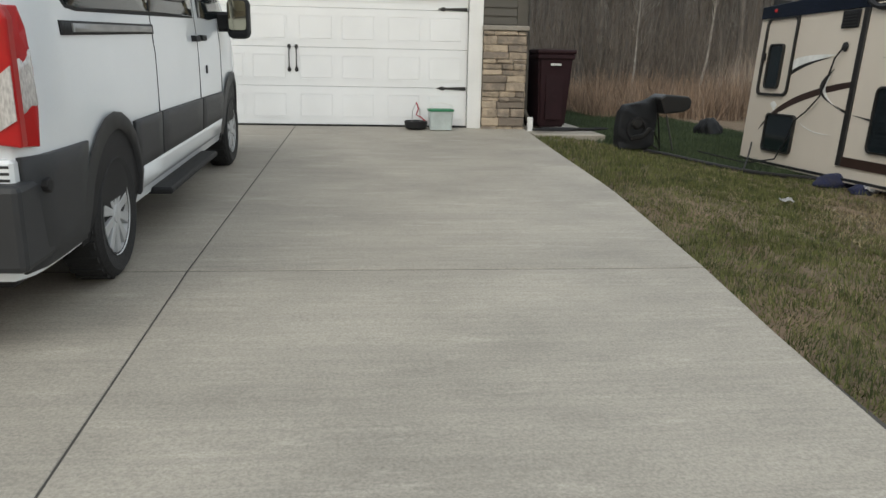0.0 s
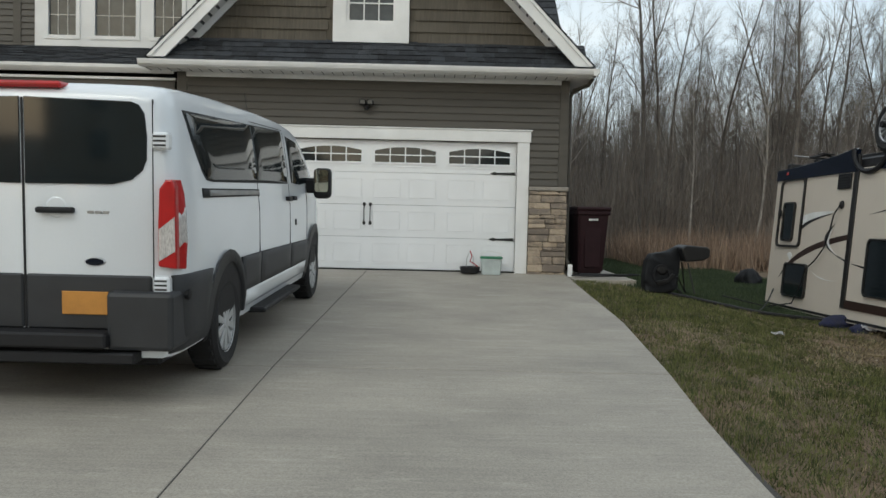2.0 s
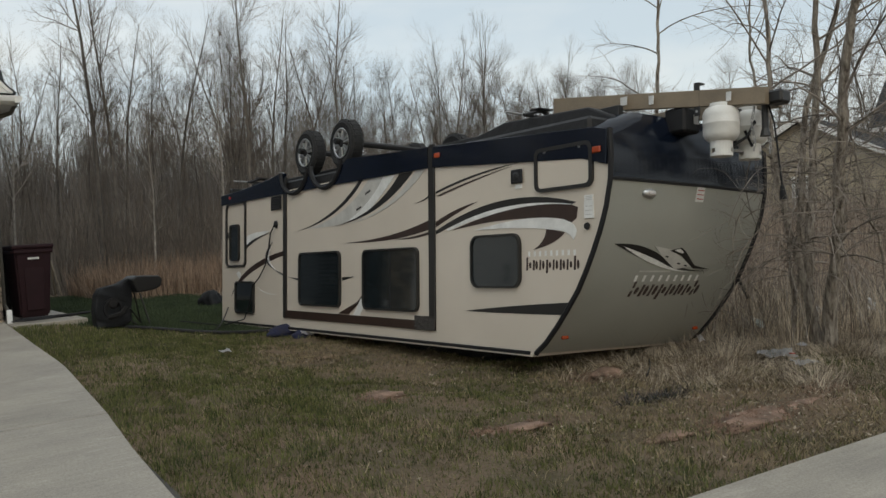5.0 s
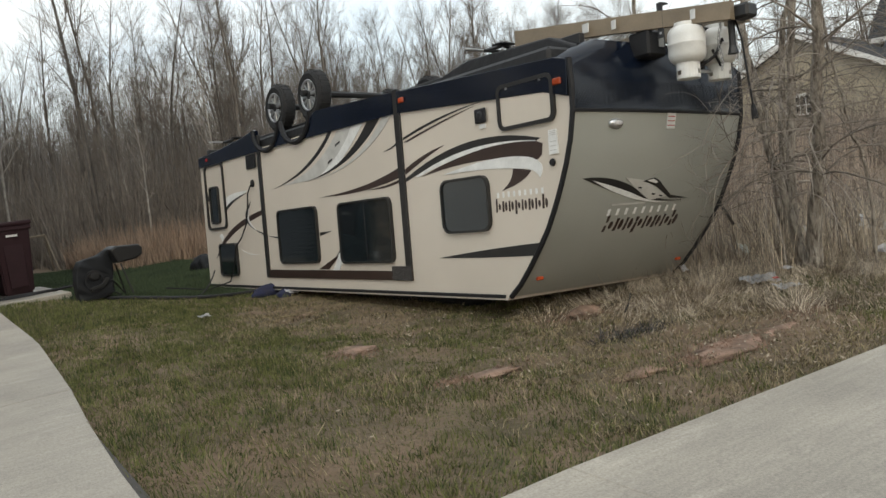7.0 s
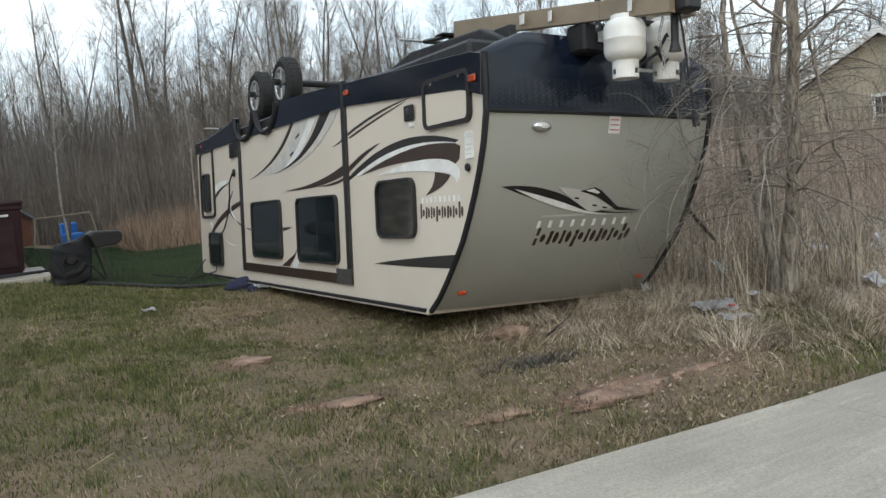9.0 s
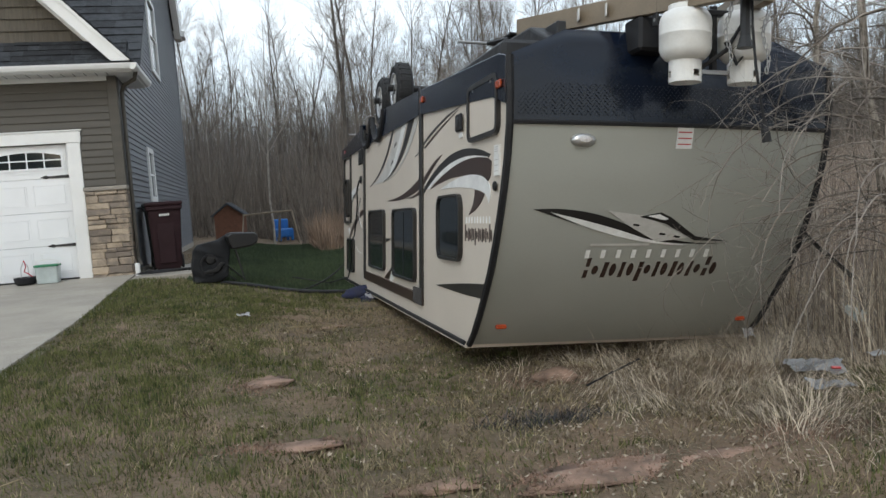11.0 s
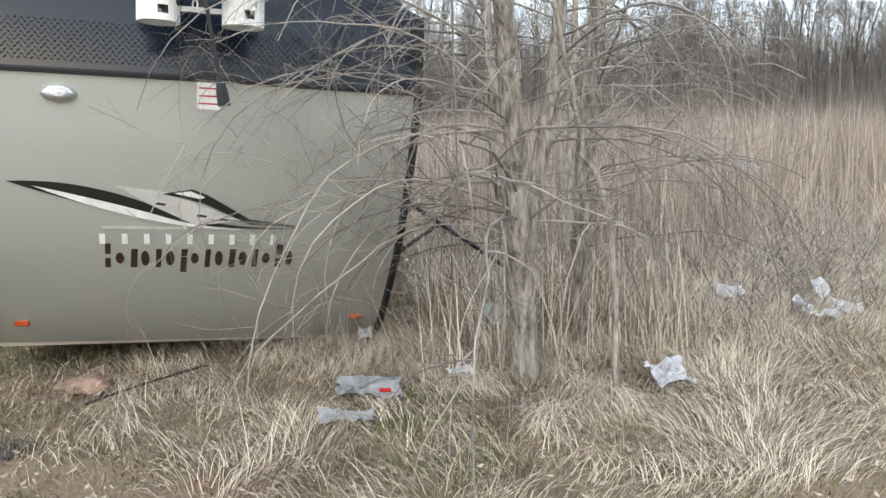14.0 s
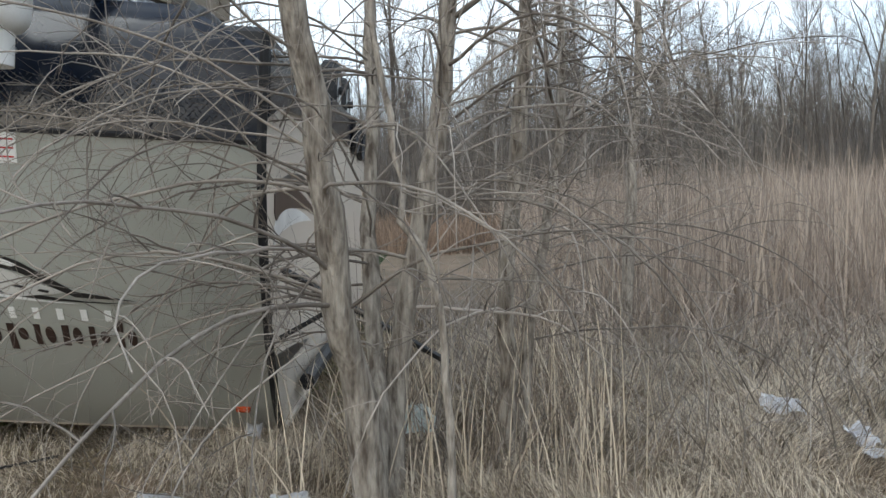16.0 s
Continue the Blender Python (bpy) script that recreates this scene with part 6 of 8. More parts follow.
for i in range(9):
    x = 0.68 + 0.118 * i
    front_decal([(x, 0.685), (x + 0.03, 0.685), (x + 0.03, 0.745), (x, 0.745)], "vinyl_white", "letter_bar")
front_decal([(0.70, 0.775), (1.15, 0.775), (1.15, 0.79), (0.70, 0.79)], "silver_vinyl", "letter_bar")
lamp_f = part("front_lamp", lathe([(0.0, -0.035), (0.06, -0.03), (0.085, -0.012), (0.092, 0.01)], "y", 20, centre=(0.525, front_y(0.525, 1.49), 0)), "chrome", rv, "oval chromed front lamp", smooth=True)
for v in lamp_f.data.vertices:
    v.co.z = 1.49 + v.co.z * 0.52
lens_f = part("lens", lathe([(0.0, -0.043), (0.04, -0.040), (0.055, -0.03)], "y", 16, centre=(0.525, front_y(0.525, 1.49), 0)), "clear_lens", lamp_f)
for v in lens_f.data.vertices:
    v.co.z = 1.49 + v.co.z * 0.5
lab = front_decal([(1.20, 1.445), (1.32, 1.445), (1.32, 1.585), (1.20, 1.585)], "vinyl_white", "warning_label", 0.5)
lab["label"] = "white warning label with red illegible lines"
for k in range(3):
    front_decal([(1.21, 1.47 + 0.04 * k), (1.31, 1.47 + 0.04 * k), (1.31, 1.478 + 0.04 * k), (1.21, 1.478 + 0.04 * k)], "red_lens", "print_bar", 1.2)
for x in (0.20, RW - 0.2):
    part("marker_lamp", box(x - 0.042, x + 0.042, front_y(x, 0.16) - 0.022, front_y(x, 0.16) + 0.01, 0.14, 0.175, 0.008), "amber", rv, "amber marker lamp")
# awning strut hanging loose on the far flank
awn = part("awning_arm", tube([(RW + 0.03, -8.3, 0.98), (RW + 0.35, -8.15, 0.80), (RW + 0.95, -7.95, 0.46)], 0.020, 5), "black", rv, "bent black awning arm")
part("brace", tube([(RW + 0.02, -8.2, 0.60), (RW + 0.35, -8.1, 0.80)], 0.014, 5), "black", awn)
# far flank fittings seen past the nose
far_decal(curve((6.22, 1.26), (7.35, 1.68), (8.36, 1.42)) + curve((8.30, 1.40), (7.4, 1.56), (6.22, 1.22)), "vinyl_black", lift=0.3)
far_decal(curve((6.52, 1.25), (7.55, 1.50), (8.30, 1.40)) + [(8.38, 1.37), (8.36, 1.27), (8.30, 1.235)] + curve((8.30, 1.235), (7.6, 1.38), (6.52, 1.25))[1:-1], "dk_brown", lift=1.0)
far_decal(curve((6.89, 1.23), (7.75, 1.36), (8.20, 1.27)) + curve((8.20, 1.27), (8.44, 1.20), (8.32, 1.075))[1:] + curve((8.32, 1.075), (8.27, 1.17), (8.05, 1.18))[1:] + curve((8.05, 1.18), (7.6, 1.24), (6.89, 1.23))[1:-1], "vinyl_white", lift=1.3)
far_decal(curve((6.72, 0.38), (7.5, 0.46), (8.26, 0.50)) + [(8.17, 0.385)] + curve((8.17, 0.385), (7.5, 0.37), (6.72, 0.38))[1:-1], "vinyl_black", lift=0.4)
part("awning_tube", tube([(RW + 0.06, -7.3, 0.18), (RW + 0.06, -3.6, 0.18)], 0.055, 8), "black_plastic", rv, "rolled dark awning tube")


# ---- loose things round the drive ----
def gz(x, y):
    return float(ground_z(x, y))


def wheelie_bin(name, at, rz, material, label, dark):
    """A tall tapering refuse bin with lid, handle bar, panel and wheels."""
    b = thing(name, pose(*at, 0, 0, rz) @ Matrix.Diagonal((0.83, 0.9, 1.08, 1)), label, "rubbish bin", "bins beside the garage")
    bm = bmesh.new()
    lo, hi = [], []
    for x, y in ((-1, -1), (1, -1), (1, 1), (-1, 1)):
        lo.append(bm.verts.new((x * 0.25, y * 0.27, 0.02)))
        hi.append(bm.verts.new((x * 0.32, y * 0.36, 1.0)))
    for i in range(4):
        bm.faces.new((lo[i], lo[(i + 1) % 4], hi[(i + 1) % 4], hi[i]))
    bm.faces.new(lo)
    bm.faces.new(hi)
    bmesh.ops.recalc_face_normals(bm, faces=bm.faces[:])
    bmesh.ops.bevel(bm, geom=bm.edges[:], offset=0.03, segments=2, affect="EDGES")
    part("body", bm, material, b)
    part("rim", box(-0.345, 0.345, -0.385, 0.385, 0.93, 1.0, 0.015), material, b)
    part("lid", box(-0.36, 0.36, -0.40, 0.40, 1.0, 1.06, 0.02, seg=2), material, b, "closed lid with a raised edge")
    part("handle_bar", tube([(-0.3, 0.42, 0.97), (0.3, 0.42, 0.97)], 0.018, 8), material, b)
    part("front_panel", prism([(-0.15, 0.12), (0.15, 0.12), (0.17, 0.74), (-0.17, 0.74)], "y", -0.335, -0.285, 0.008), material, b)
    part("front_rib", box(-0.16, 0.16, -0.343, -0.325, 0.42, 0.44), material, b)
    for i in range(6):
        part("print_bar", box(-0.10 + 0.033 * i, -0.075 + 0.033 * i, -0.374, -0.36, 0.845, 0.875), "vinyl_white", b)
    for s in (-1, 1):
        part("wheel", lathe([(0.0, -0.03), (0.09, -0.03), (0.11, -0.015), (0.11, 0.015), (0.09, 0.03), (0.0, 0.03)], "x", 18, centre=(s * 0.28, 0.28, 0.11)), "rubber", b)
    return b


wheelie_bin("refuse_bin", (1.30, 0.55, -0.02), 6, "bin", "maroon plastic refuse bin with closed lid on the pad", False)
wheelie_bin("refuse_bin", (1.16, 1.42, -0.02), 3, "bin_dark", "dark green plastic refuse bin behind the maroon one", True)

# black covered folding chair, tipped over
chair = thing("folding_chair", pose(2.05, -1.25, gz(2.05, -1.25), 0, 0, 10) @ Matrix.Scale(0.82, 4), "tipped-over black padded folding chair with splayed legs on the lawn", "chair")
bm = prism([(-0.30, 0.0), (0.20, 0.0), (0.32, 0.10), (0.37, 0.36), (0.42, 0.84), (0.34, 0.84), (0.20, 0.76), (-0.17, 0.70), (-0.27, 0.60), (-0.31, 0.2)], "y", -0.10, 0.10, 0.035)
bmesh.ops.triangulate(bm, faces=bm.faces[:])
bmesh.ops.subdivide_edges(bm, edges=bm.edges[:], cuts=3, use_grid_fill=True)
for v in bm.verts:
    fold = 0.022 * math.sin(v.co.x * 17 + 3 * v.co.z) * math.sin(v.co.z * 13) + 0.012 * math.sin(31 * v.co.z + 9 * v.co.x)
    v.co.y += fold + 0.10 * v.co.z
    v.co.x += 0.012 * math.sin(14 * v.co.z)
part("back_cover", bm, "grey_fabric", chair, "creased charcoal fabric cover", smooth=True)
part("round_patch", ring([(0.0 + 0.17 * math.cos(a), 0.33 + 0.19 * math.sin(a)) for a in np.linspace(0, 2 * math.pi, 25)[:-1]], [(0.0 + 0.135 * math.cos(a), 0.33 + 0.15 * math.sin(a)) for a in np.linspace(0, 2 * math.pi, 25)[:-1]], "y", -0.105, -0.06), "black_plastic", chair, "padded ring on the cover")
part("pad", lathe([(0.0, -0.03), (0.07, -0.026), (0.10, 0.0)], "y", 20, centre=(0.02, -0.075, 0.42)), "black", chair)
part("strap", prism([(-0.10, 0.16), (0.14, 0.20), (0.26, 0.34), (0.20, 0.36), (0.10, 0.26), (-0.10, 0.22)], "y", -0.125, -0.085, 0.008), "black", chair)
bm = prism([(0.32, 0.82), (0.42, 0.88), (0.84, 0.85), (0.90, 0.79), (0.88, 0.66), (0.76, 0.60), (0.42, 0.57)], "y", -0.20, 0.20, 0.03)
part("seat_pad", bm, "black", chair, "black glossy seat pad")
for a, b in (((0.48, -0.14, 0.56), (0.58, -0.24, 0.0)), ((0.50, 0.14, 0.56), (0.66, 0.28, -0.02)), ((0.20, 0.08, 0.20), (0.46, 0.02, 0.0)), ((0.60, 0.18, 0.02), (0.30, -0.10, 0.30))):
    part("leg", tube([a, b], 0.014, 6), "black", chair)

# small things by the garage door
pot = thing("planter_tray", pose(-0.74, -0.22, -0.01), "low black tray with a red cord hanging over a wire hoop", "tray")
part("tray", lathe([(0.11, 0.0), (0.15, 0.02), (0.165, 0.11), (0.15, 0.115), (0.12, 0.03), (0.0, 0.03)], "z", 20), "black_plastic", pot)
part("wire_hoop", tube([(-0.06, 0, 0.05), (-0.05, 0, 0.25), (0.0, 0, 0.37), (0.05, 0, 0.28), (0.06, 0, 0.05)], 0.006, 5), "steel", pot)
part("red_cord", tube([(0.0, 0, 0.37), (0.03, -0.02, 0.28), (0.0, -0.03, 0.2), (0.06, -0.05, 0.17), (0.12, -0.08, 0.12)], 0.009, 5), "red_cord", pot, "red cord")
tub = thing("storage_tub", pose(-0.40, -0.26, -0.01), "clear plastic storage tub with a green rim beside the garage door", "tub")
bm = prism(rounded(-0.15, 0.15, -0.11, 0.11, 0.03), "z", 0.0, 0.26)
for v in bm.verts:
    k = 1 + 0.12 * v.co.z / 0.26
    v.co.x *= k
    v.co.y *= k
part("body", bm, "tub", tub)
part("rim", prism(rounded(-0.178, 0.178, -0.135, 0.135, 0.035), "z", 0.255, 0.285, 0.006), "green_lid", tub, "green plastic rim")
part("carry_handle", tube([(-0.17, 0, 0.27), (-0.15, -0.02, 0.34), (0.0, -0.03, 0.37), (0.15, -0.02, 0.34), (0.17, 0, 0.27)], 0.007, 5), "vinyl_white", tub)

hose = thing("garden_hose", pose(1.30, -0.32, -0.012), "loose coils of black garden hose on the concrete pad", "hose")
bm = bmesh.new()
pts = []
for i in range(60):
    a = i * 0.33
    r = 0.24 + 0.06 * math.sin(i * 0.7)
    pts.append((r * 1.6 * math.cos(a) + 0.004 * i, r * 0.55 * math.sin(a), 0.013 + 0.012 * (i / 19)))
part("coil", tube(pts, 0.011, 6, bm=bm), "black_plastic", hose)

pipe_pts = []
for k in np.linspace(0, 1, 20):
    x = 2.2 + 2.15 * k
    y = -1.25 - 0.95 * k + 0.08 * math.sin(k * 9)
    pipe_pts.append((x, y, gz(x, y) + 0.012))
edging = ob_from("drain_pipe", tube(pipe_pts, 0.028, 8), "black_plastic")
tagged(edging, "black corrugated drain pipe lying on the lawn", "pipe")
lead = []
for k in np.linspace(0, 1, 14):
    x, y = 3.3 + 0.85 * k, -1.85 + 1.5 * k
    lead.append((x, y, gz(x, y) + 0.02 + 0.25 * k * k))
tagged(ob_from("cable", tube(lead, 0.012, 6), "black_plastic"), "black cable looping from the trailer to the lawn", "cable")


def heap(name, at, size, material, label, category, seed, res=14):
    """A slumped pile with folds."""
    rng_ = np.random.default_rng(seed)
    ph = rng_.uniform(0, 6, 6)
    bm = bmesh.new()
    bmesh.ops.create_uvsphere(bm, u_segments=res * 2, v_segments=res, radius=1)
    for v in bm.verts:
        a = math.atan2(v.co.y, v.co.x)
        f = 1 + 0.16 * math.sin(3 * a + ph[0]) + 0.10 * math.sin(7 * a + ph[1] + 4 * v.co.z) + 0.08 * math.sin(11 * v.co.z * 2 + ph[2] + a * 2)
        v.co = Vector((v.co.x * size[0] * f, v.co.y * size[1] * f, max(v.co.z, -0.15) * size[2] * (0.8 + 0.3 * f)))
    o = ob_from(name, bm, material, True)
    o.matrix_world = pose(*at)
    return tagged(o, label, category)


heap("cloth_pile", (4.30, -2.45, gz(4.3, -2.45)), (0.42, 0.16, 0.13), "blue_cloth", "rumpled blue and white cloth under the trailer edge", "cloth", 1)
heap("cloth_pile", (4.25, -3.0, gz(4.25, -3.0)), (0.20, 0.13, 0.09), "blue_cloth", "rumpled dark blue cloth under the trailer edge", "cloth", 2)
heap("tarpaulin", (5.5, 4.1, gz(5.5, 4.1)), (0.26, 0.25, 0.29), "grey_fabric", "slumped dark tarpaulin thrown down on the lawn", "tarpaulin", 3)
heap("soil_mound", (4.85, -8.15, gz(4.85, -8.15) - 0.01), (0.15, 0.13, 0.06), "dirt_red", "reddish mound of torn-up soil", "soil", 5)
for at, size, seed in (((2.73, -7.40), (0.20, 0.22), 6), ((2.87, -9.06), (0.30, 0.10), 7), ((4.57, -10.03), (0.70, 0.17), 8), ((3.55, -9.9), (0.25, 0.09), 9), ((3.35, -5.0), (0.30, 0.14), 10)):
    heap("soil_patch", (*at, gz(*at) - 0.031), (*size, 0.018), "dirt_red", "bare patch of reddish soil worn through the lawn", "soil", seed, 18)
# litter
def scrap(name, at, size, rz, material, label, seed, crumple=0.3, tilt=12):
    """A crumpled sheet with thickness."""
    g = np.random.default_rng(seed)
    n = 9
    bm = bmesh.new()
    grid_ = []
    for i in range(n):
        row_ = []
        for j in range(n):
            x, y = (i / (n - 1) - 0.5), (j / (n - 1) - 0.5)
            edge = 1 - 0.18 * g.random()
            z = crumple * min(size) * (0.5 * math.sin(5 * x + seed) * math.cos(4 * y + seed) + 0.35 * g.normal(0, 0.5))
            row_.append(bm.verts.new((x * size[0] * edge, y * size[1] * edge, z)))
        grid_.append(row_)
    for i in range(n - 1):
        for j in range(n - 1):
            bm.faces.new((grid_[i][j], grid_[i + 1][j], grid_[i + 1][j + 1], grid_[i][j + 1]))
    bmesh.ops.solidify(bm, geom=bm.faces[:], thickness=0.004)
    o = ob_from(name, bm, material)
    o.matrix_world = pose(*at, tilt, 4, rz)
    return tagged(o, label, "litter", "scattered litter")


for i, (x, y, w, d, rz, h, tilt, m, lb) in enumerate((
    (6.41, -9.0, 0.38, 0.24, -12, 0.06, 10, "plastic_film", "crumpled grey plastic bag with a red print in the grass"),
    (6.21, -9.40, 0.30, 0.15, -8, 0.05, 8, "plastic_film", "flattened grey plastic film in the grass"),
    (8.03, -9.43, 0.28, 0.24, 10, 0.07, 22, "paper", "crumpled white paper plate in the grass"),
    (10.22, -8.12, 0.20, 0.24, 25, 0.09, 62, "paper", "white cardboard sheet standing in the grass"),
    (9.73, -7.66, 0.26, 0.18, 0, 0.06, 26, "paper", "crumpled white paper in the brush"),
    (9.87, -8.32, 0.24, 0.18, 40, 0.06, 30, "paper", "torn white paper in the brush"),
    (9.86, -8.55, 0.26, 0.12, 5, 0.04, 12, "paper", "torn white paper strip in the grass"),
    (10.10, -8.52, 0.22, 0.14, -30, 0.06, 28, "paper", "crumpled white paper ball in the grass"),
    (6.59, -7.97, 0.10, 0.10, 0, 0.10, 40, "paper", "small white paper scrap by the trailer nose"),
    (6.96, -8.95, 0.18, 0.10, 15, 0.07, 12, "paper", "small pale scrap at the tree foot"),
    (7.50, -8.10, 0.26, 0.20, 30, 0.18, 40, "tub", "pale blue plastic bag beside the trailer"),
    (14.0, -2.2, 0.55, 0.22, 10, 0.75, 60, "plastic_film", "grey plastic bag caught in the reeds"),
    (2.55, -4.3, 0.16, 0.10, 20, 0.02, 10, "paper", "small white scrap on the lawn"),
    (4.22, -3.12, 0.22, 0.14, 35, 0.06, 24, "paper", "crumpled white cloth scrap under the trailer edge"),
)):
    o = scrap("litter", (x, y, gz(x, y) + h), (w, d), rz, m, lb, 50 + i, 0.28, tilt)
    if i == 0:
        pr = part("red_print", box(0.06, 0.12, -0.11, -0.08, 0.018, 0.026), "red_lens", o)
stick = tagged(ob_from("fallen_stick", tube([(5.55, -8.1, gz(5.55, -8.1) + 0.03), (5.2, -8.4, gz(5.2, -8.4) + 0.04), (4.9, -8.6, gz(4.9, -8.6) + 0.02)], 0.008, 5), "black_plastic"), "dark rod lying in the grass before the trailer", "stick")
st2 = tagged(ob_from("straw_stick", tube([(3.0, -5.3, gz(3, -5.3) + 0.04), (3.5, -5.15, gz(3.5, -5.15) + 0.03)], 0.005, 4), "lawn_straw"), "pale dry stalk lying on the lawn", "stick")
st3 = tagged(ob_from("straw_stick", tube([(1.35, -9.5, gz(1.35, -9.5) + 0.03), (1.5, -9.3, gz(1.5, -9.3) + 0.02)], 0.004, 4), "lawn_straw"), "short dry stalk lying on the lawn", "stick")

# play things behind the house
play = thing("playhouse", pose(1.95, 15.6, gz(1.95, 15.6), 0, 0, -8) @ Matrix.Scale(0.88, 4), "small wooden playhouse with a pitched roof behind the house", "playhouse")
part("wall", box(-0.55, 0.55, -0.45, 0.45, 0.0, 1.05), "wood_red", play)
part("roof", prism([(-0.68, 1.0), (0.0, 1.5), (0.68, 1.0), (0.62, 0.97), (0.0, 1.42), (-0.62, 0.97)], "y", -0.58, 0.55), "roof", play)
part("door", box(-0.2, 0.22, -0.47, -0.445, 0.05, 0.85), "wood_red", play, "brown door")
part("gable_board", prism([(-0.6, 1.0), (0.0, 1.43), (0.6, 1.0)], "y", -0.46, -0.42), "wood_red", play)
swing = thing("swing_frame", pose(3.2, 13.6, gz(3.2, 13.6)) @ Matrix.Scale(0.85, 4), "weathered timber swing frame on the rear lawn", "swing")
part("top_bar", tube([(-0.9, 0, 1.25), (0.95, 0, 1.30)], 0.035, 6), "tan", swing)
for x in (-0.9, 0.95):
    for s in (-1, 1):
        part("leg", tube([(x, 0, 1.27), (x + 0.18 * (1 if x > 0 else -1), s * 0.55, 0.0)], 0.03, 6), "tan", swing)
car = thing("toy_chair", pose(3.84, 18.5, gz(3.84, 18.5), 0, 0, 20) @ Matrix.Scale(1.15, 4), "bright blue plastic toy chair on the rear lawn", "toy")
part("seat", box(-0.28, 0.28, -0.25, 0.25, 0.12, 0.42, 0.06, seg=2), "blue_plastic", car)
part("backrest", box(-0.28, 0.28, 0.18, 0.28, 0.3, 0.75, 0.05, seg=2), "blue_plastic", car)
for x in (-0.22, 0.22):
    for y in (-0.2, 0.2):
        part("leg", box(x - 0.04, x + 0.04, y - 0.04, y + 0.04, 0, 0.16, 0.01), "blue_plastic", car)

# neighbour's house beyond the field
nb = thing("neighbour_house", pose(32.98, 5.55, -0.5, 0, 0, -78), "tan-sided neighbouring house with dark roofs and white trim", "house")
part("wall", prism([(-3.52, 0), (3.52, 0), (3.52, 3.3), (0.0, 5.2), (-3.52, 3.3)], "y", 0.0, 11.0), "siding_tan", nb)
for k in range(31):
    z0 = 0.1 + 0.165 * k
    half = 3.5 if z0 < 3.2 else max(0.0, (5.1 - z0) / 1.9 * 3.5)
    if half > 0.2:
        part("siding_board", prism([(0.0, z0), (-0.03, z0), (-0.004, z0 + 0.165), (0.0, z0 + 0.165)], "x", -half, half), "siding_tan", nb)
for s in (-1, 1):
    part("roof", prism([(s * 4.0, 3.02), (0, 5.22), (0, 5.44), (s * 4.0, 3.24)], "y", -0.40, 11.4), "roof", nb, "dark shingled roof slope")
    part("barge_board", prism([(s * 4.02, 3.0), (0, 5.18), (0, 5.46), (s * 4.02, 3.26)], "y", -0.46, -0.405), "white", nb)
    part("eave_return", box(s * 3.5, s * 4.0, -0.44, 0.1, 2.98, 3.1), "white", nb)
    part("corner_board", box(s * 3.52 - 0.08, s * 3.52 + 0.08, -0.05, 0.1, 0, 3.3), "white", nb)
wnd = part("window", box(-0.36, 0.36, -0.045, -0.03, 1.17, 2.70), "glass_dark", nb)
part("window_frame", ring(rounded(-0.50, 0.50, 1.05, 2.82, 0.005, 1), rounded(-0.37, 0.37, 1.18, 2.69, 0.005, 1), "y", -0.09, 0.0), "white", wnd)
part("sash_bar", box(-0.37, 0.37, -0.075, -0.046, 1.90, 1.97), "white", wnd)
for x in (-0.125, 0.125):
    part("muntin", box(x - 0.015, x + 0.015, -0.065, -0.046, 1.97, 2.69), "white", wnd)
part("muntin", box(-0.37, 0.37, -0.064, -0.0465, 2.31, 2.345), "white", wnd)
part("wing_wall", box(3.6, 11.0, 2.5, 10.5, 0, 3.2), "siding_tan", nb)
part("wing_roof", prism([(1.9, 3.15), (6.5, 5.5), (11.0, 3.15), (11.0, 2.95), (1.9, 2.95)], "x", 2.2, 11.4), "roof", nb, "dark shingled wing roof")
part("upper_wall", box(1.0, 10.0, 9.5, 17.5, 3.5, 5.3), "siding_tan", nb)
for y0, y1 in ((8.9, 13.5), (18.1, 13.5)):
    part("upper_roof", prism([(y0, 5.1), (y1, 8.2), (y1, 8.45), (y0, 5.35)], "x", 0.5, 10.6), "roof", nb, "dark shingled upper roof slope")
part("upper_gutter", box(0.5, 10.6, 8.8, 8.92, 5.05, 5.3, 0.01), "white", nb)
for x in (1.02, 9.98):
    part("upper_gable", prism([(9.5, 5.3), (17.5, 5.3), (13.5, 8.1)], "x", x - 0.05, x + 0.05), "siding_tan", nb)


# houses across the street, met only as reflections
def street_house(x, y, rz, w, d, label):
    h = thing("street_house", pose(x, y, -0.7, 0, 0, rz), label, "house", "houses across the street")
    part("wall", prism([(-w, 0), (w, 0), (w, 5.2), (0, 8.6), (-w, 5.2)], "y", -d, d), "siding_tan", h)
    for q in (-1, 1):
        part("roof", prism([(q * (w + 0.5), 4.9), (0, 8.75), (0, 9.0), (q * (w + 0.5), 5.15)], "y", -d - 0.5, d + 0.5), "roof", h)
    for xx in (-0.55 * w, 0.1 * w, 0.6 * w):
        for zz in (0.9, 3.4):
            part("window", box(xx - 0.5, xx + 0.5, d, d + 0.04, zz, zz + 1.4), "glass_dark", h)
    return h


street_house(-16, -48, 4, 6.5, 5.5, "tan house with dark gabled roof across the street")
street_house(7, -50, -3, 6.0, 5.0, "tan house with dark roof across the street")
street_house(30, -48, -8, 6.5, 5.5, "wide tan house across the street")


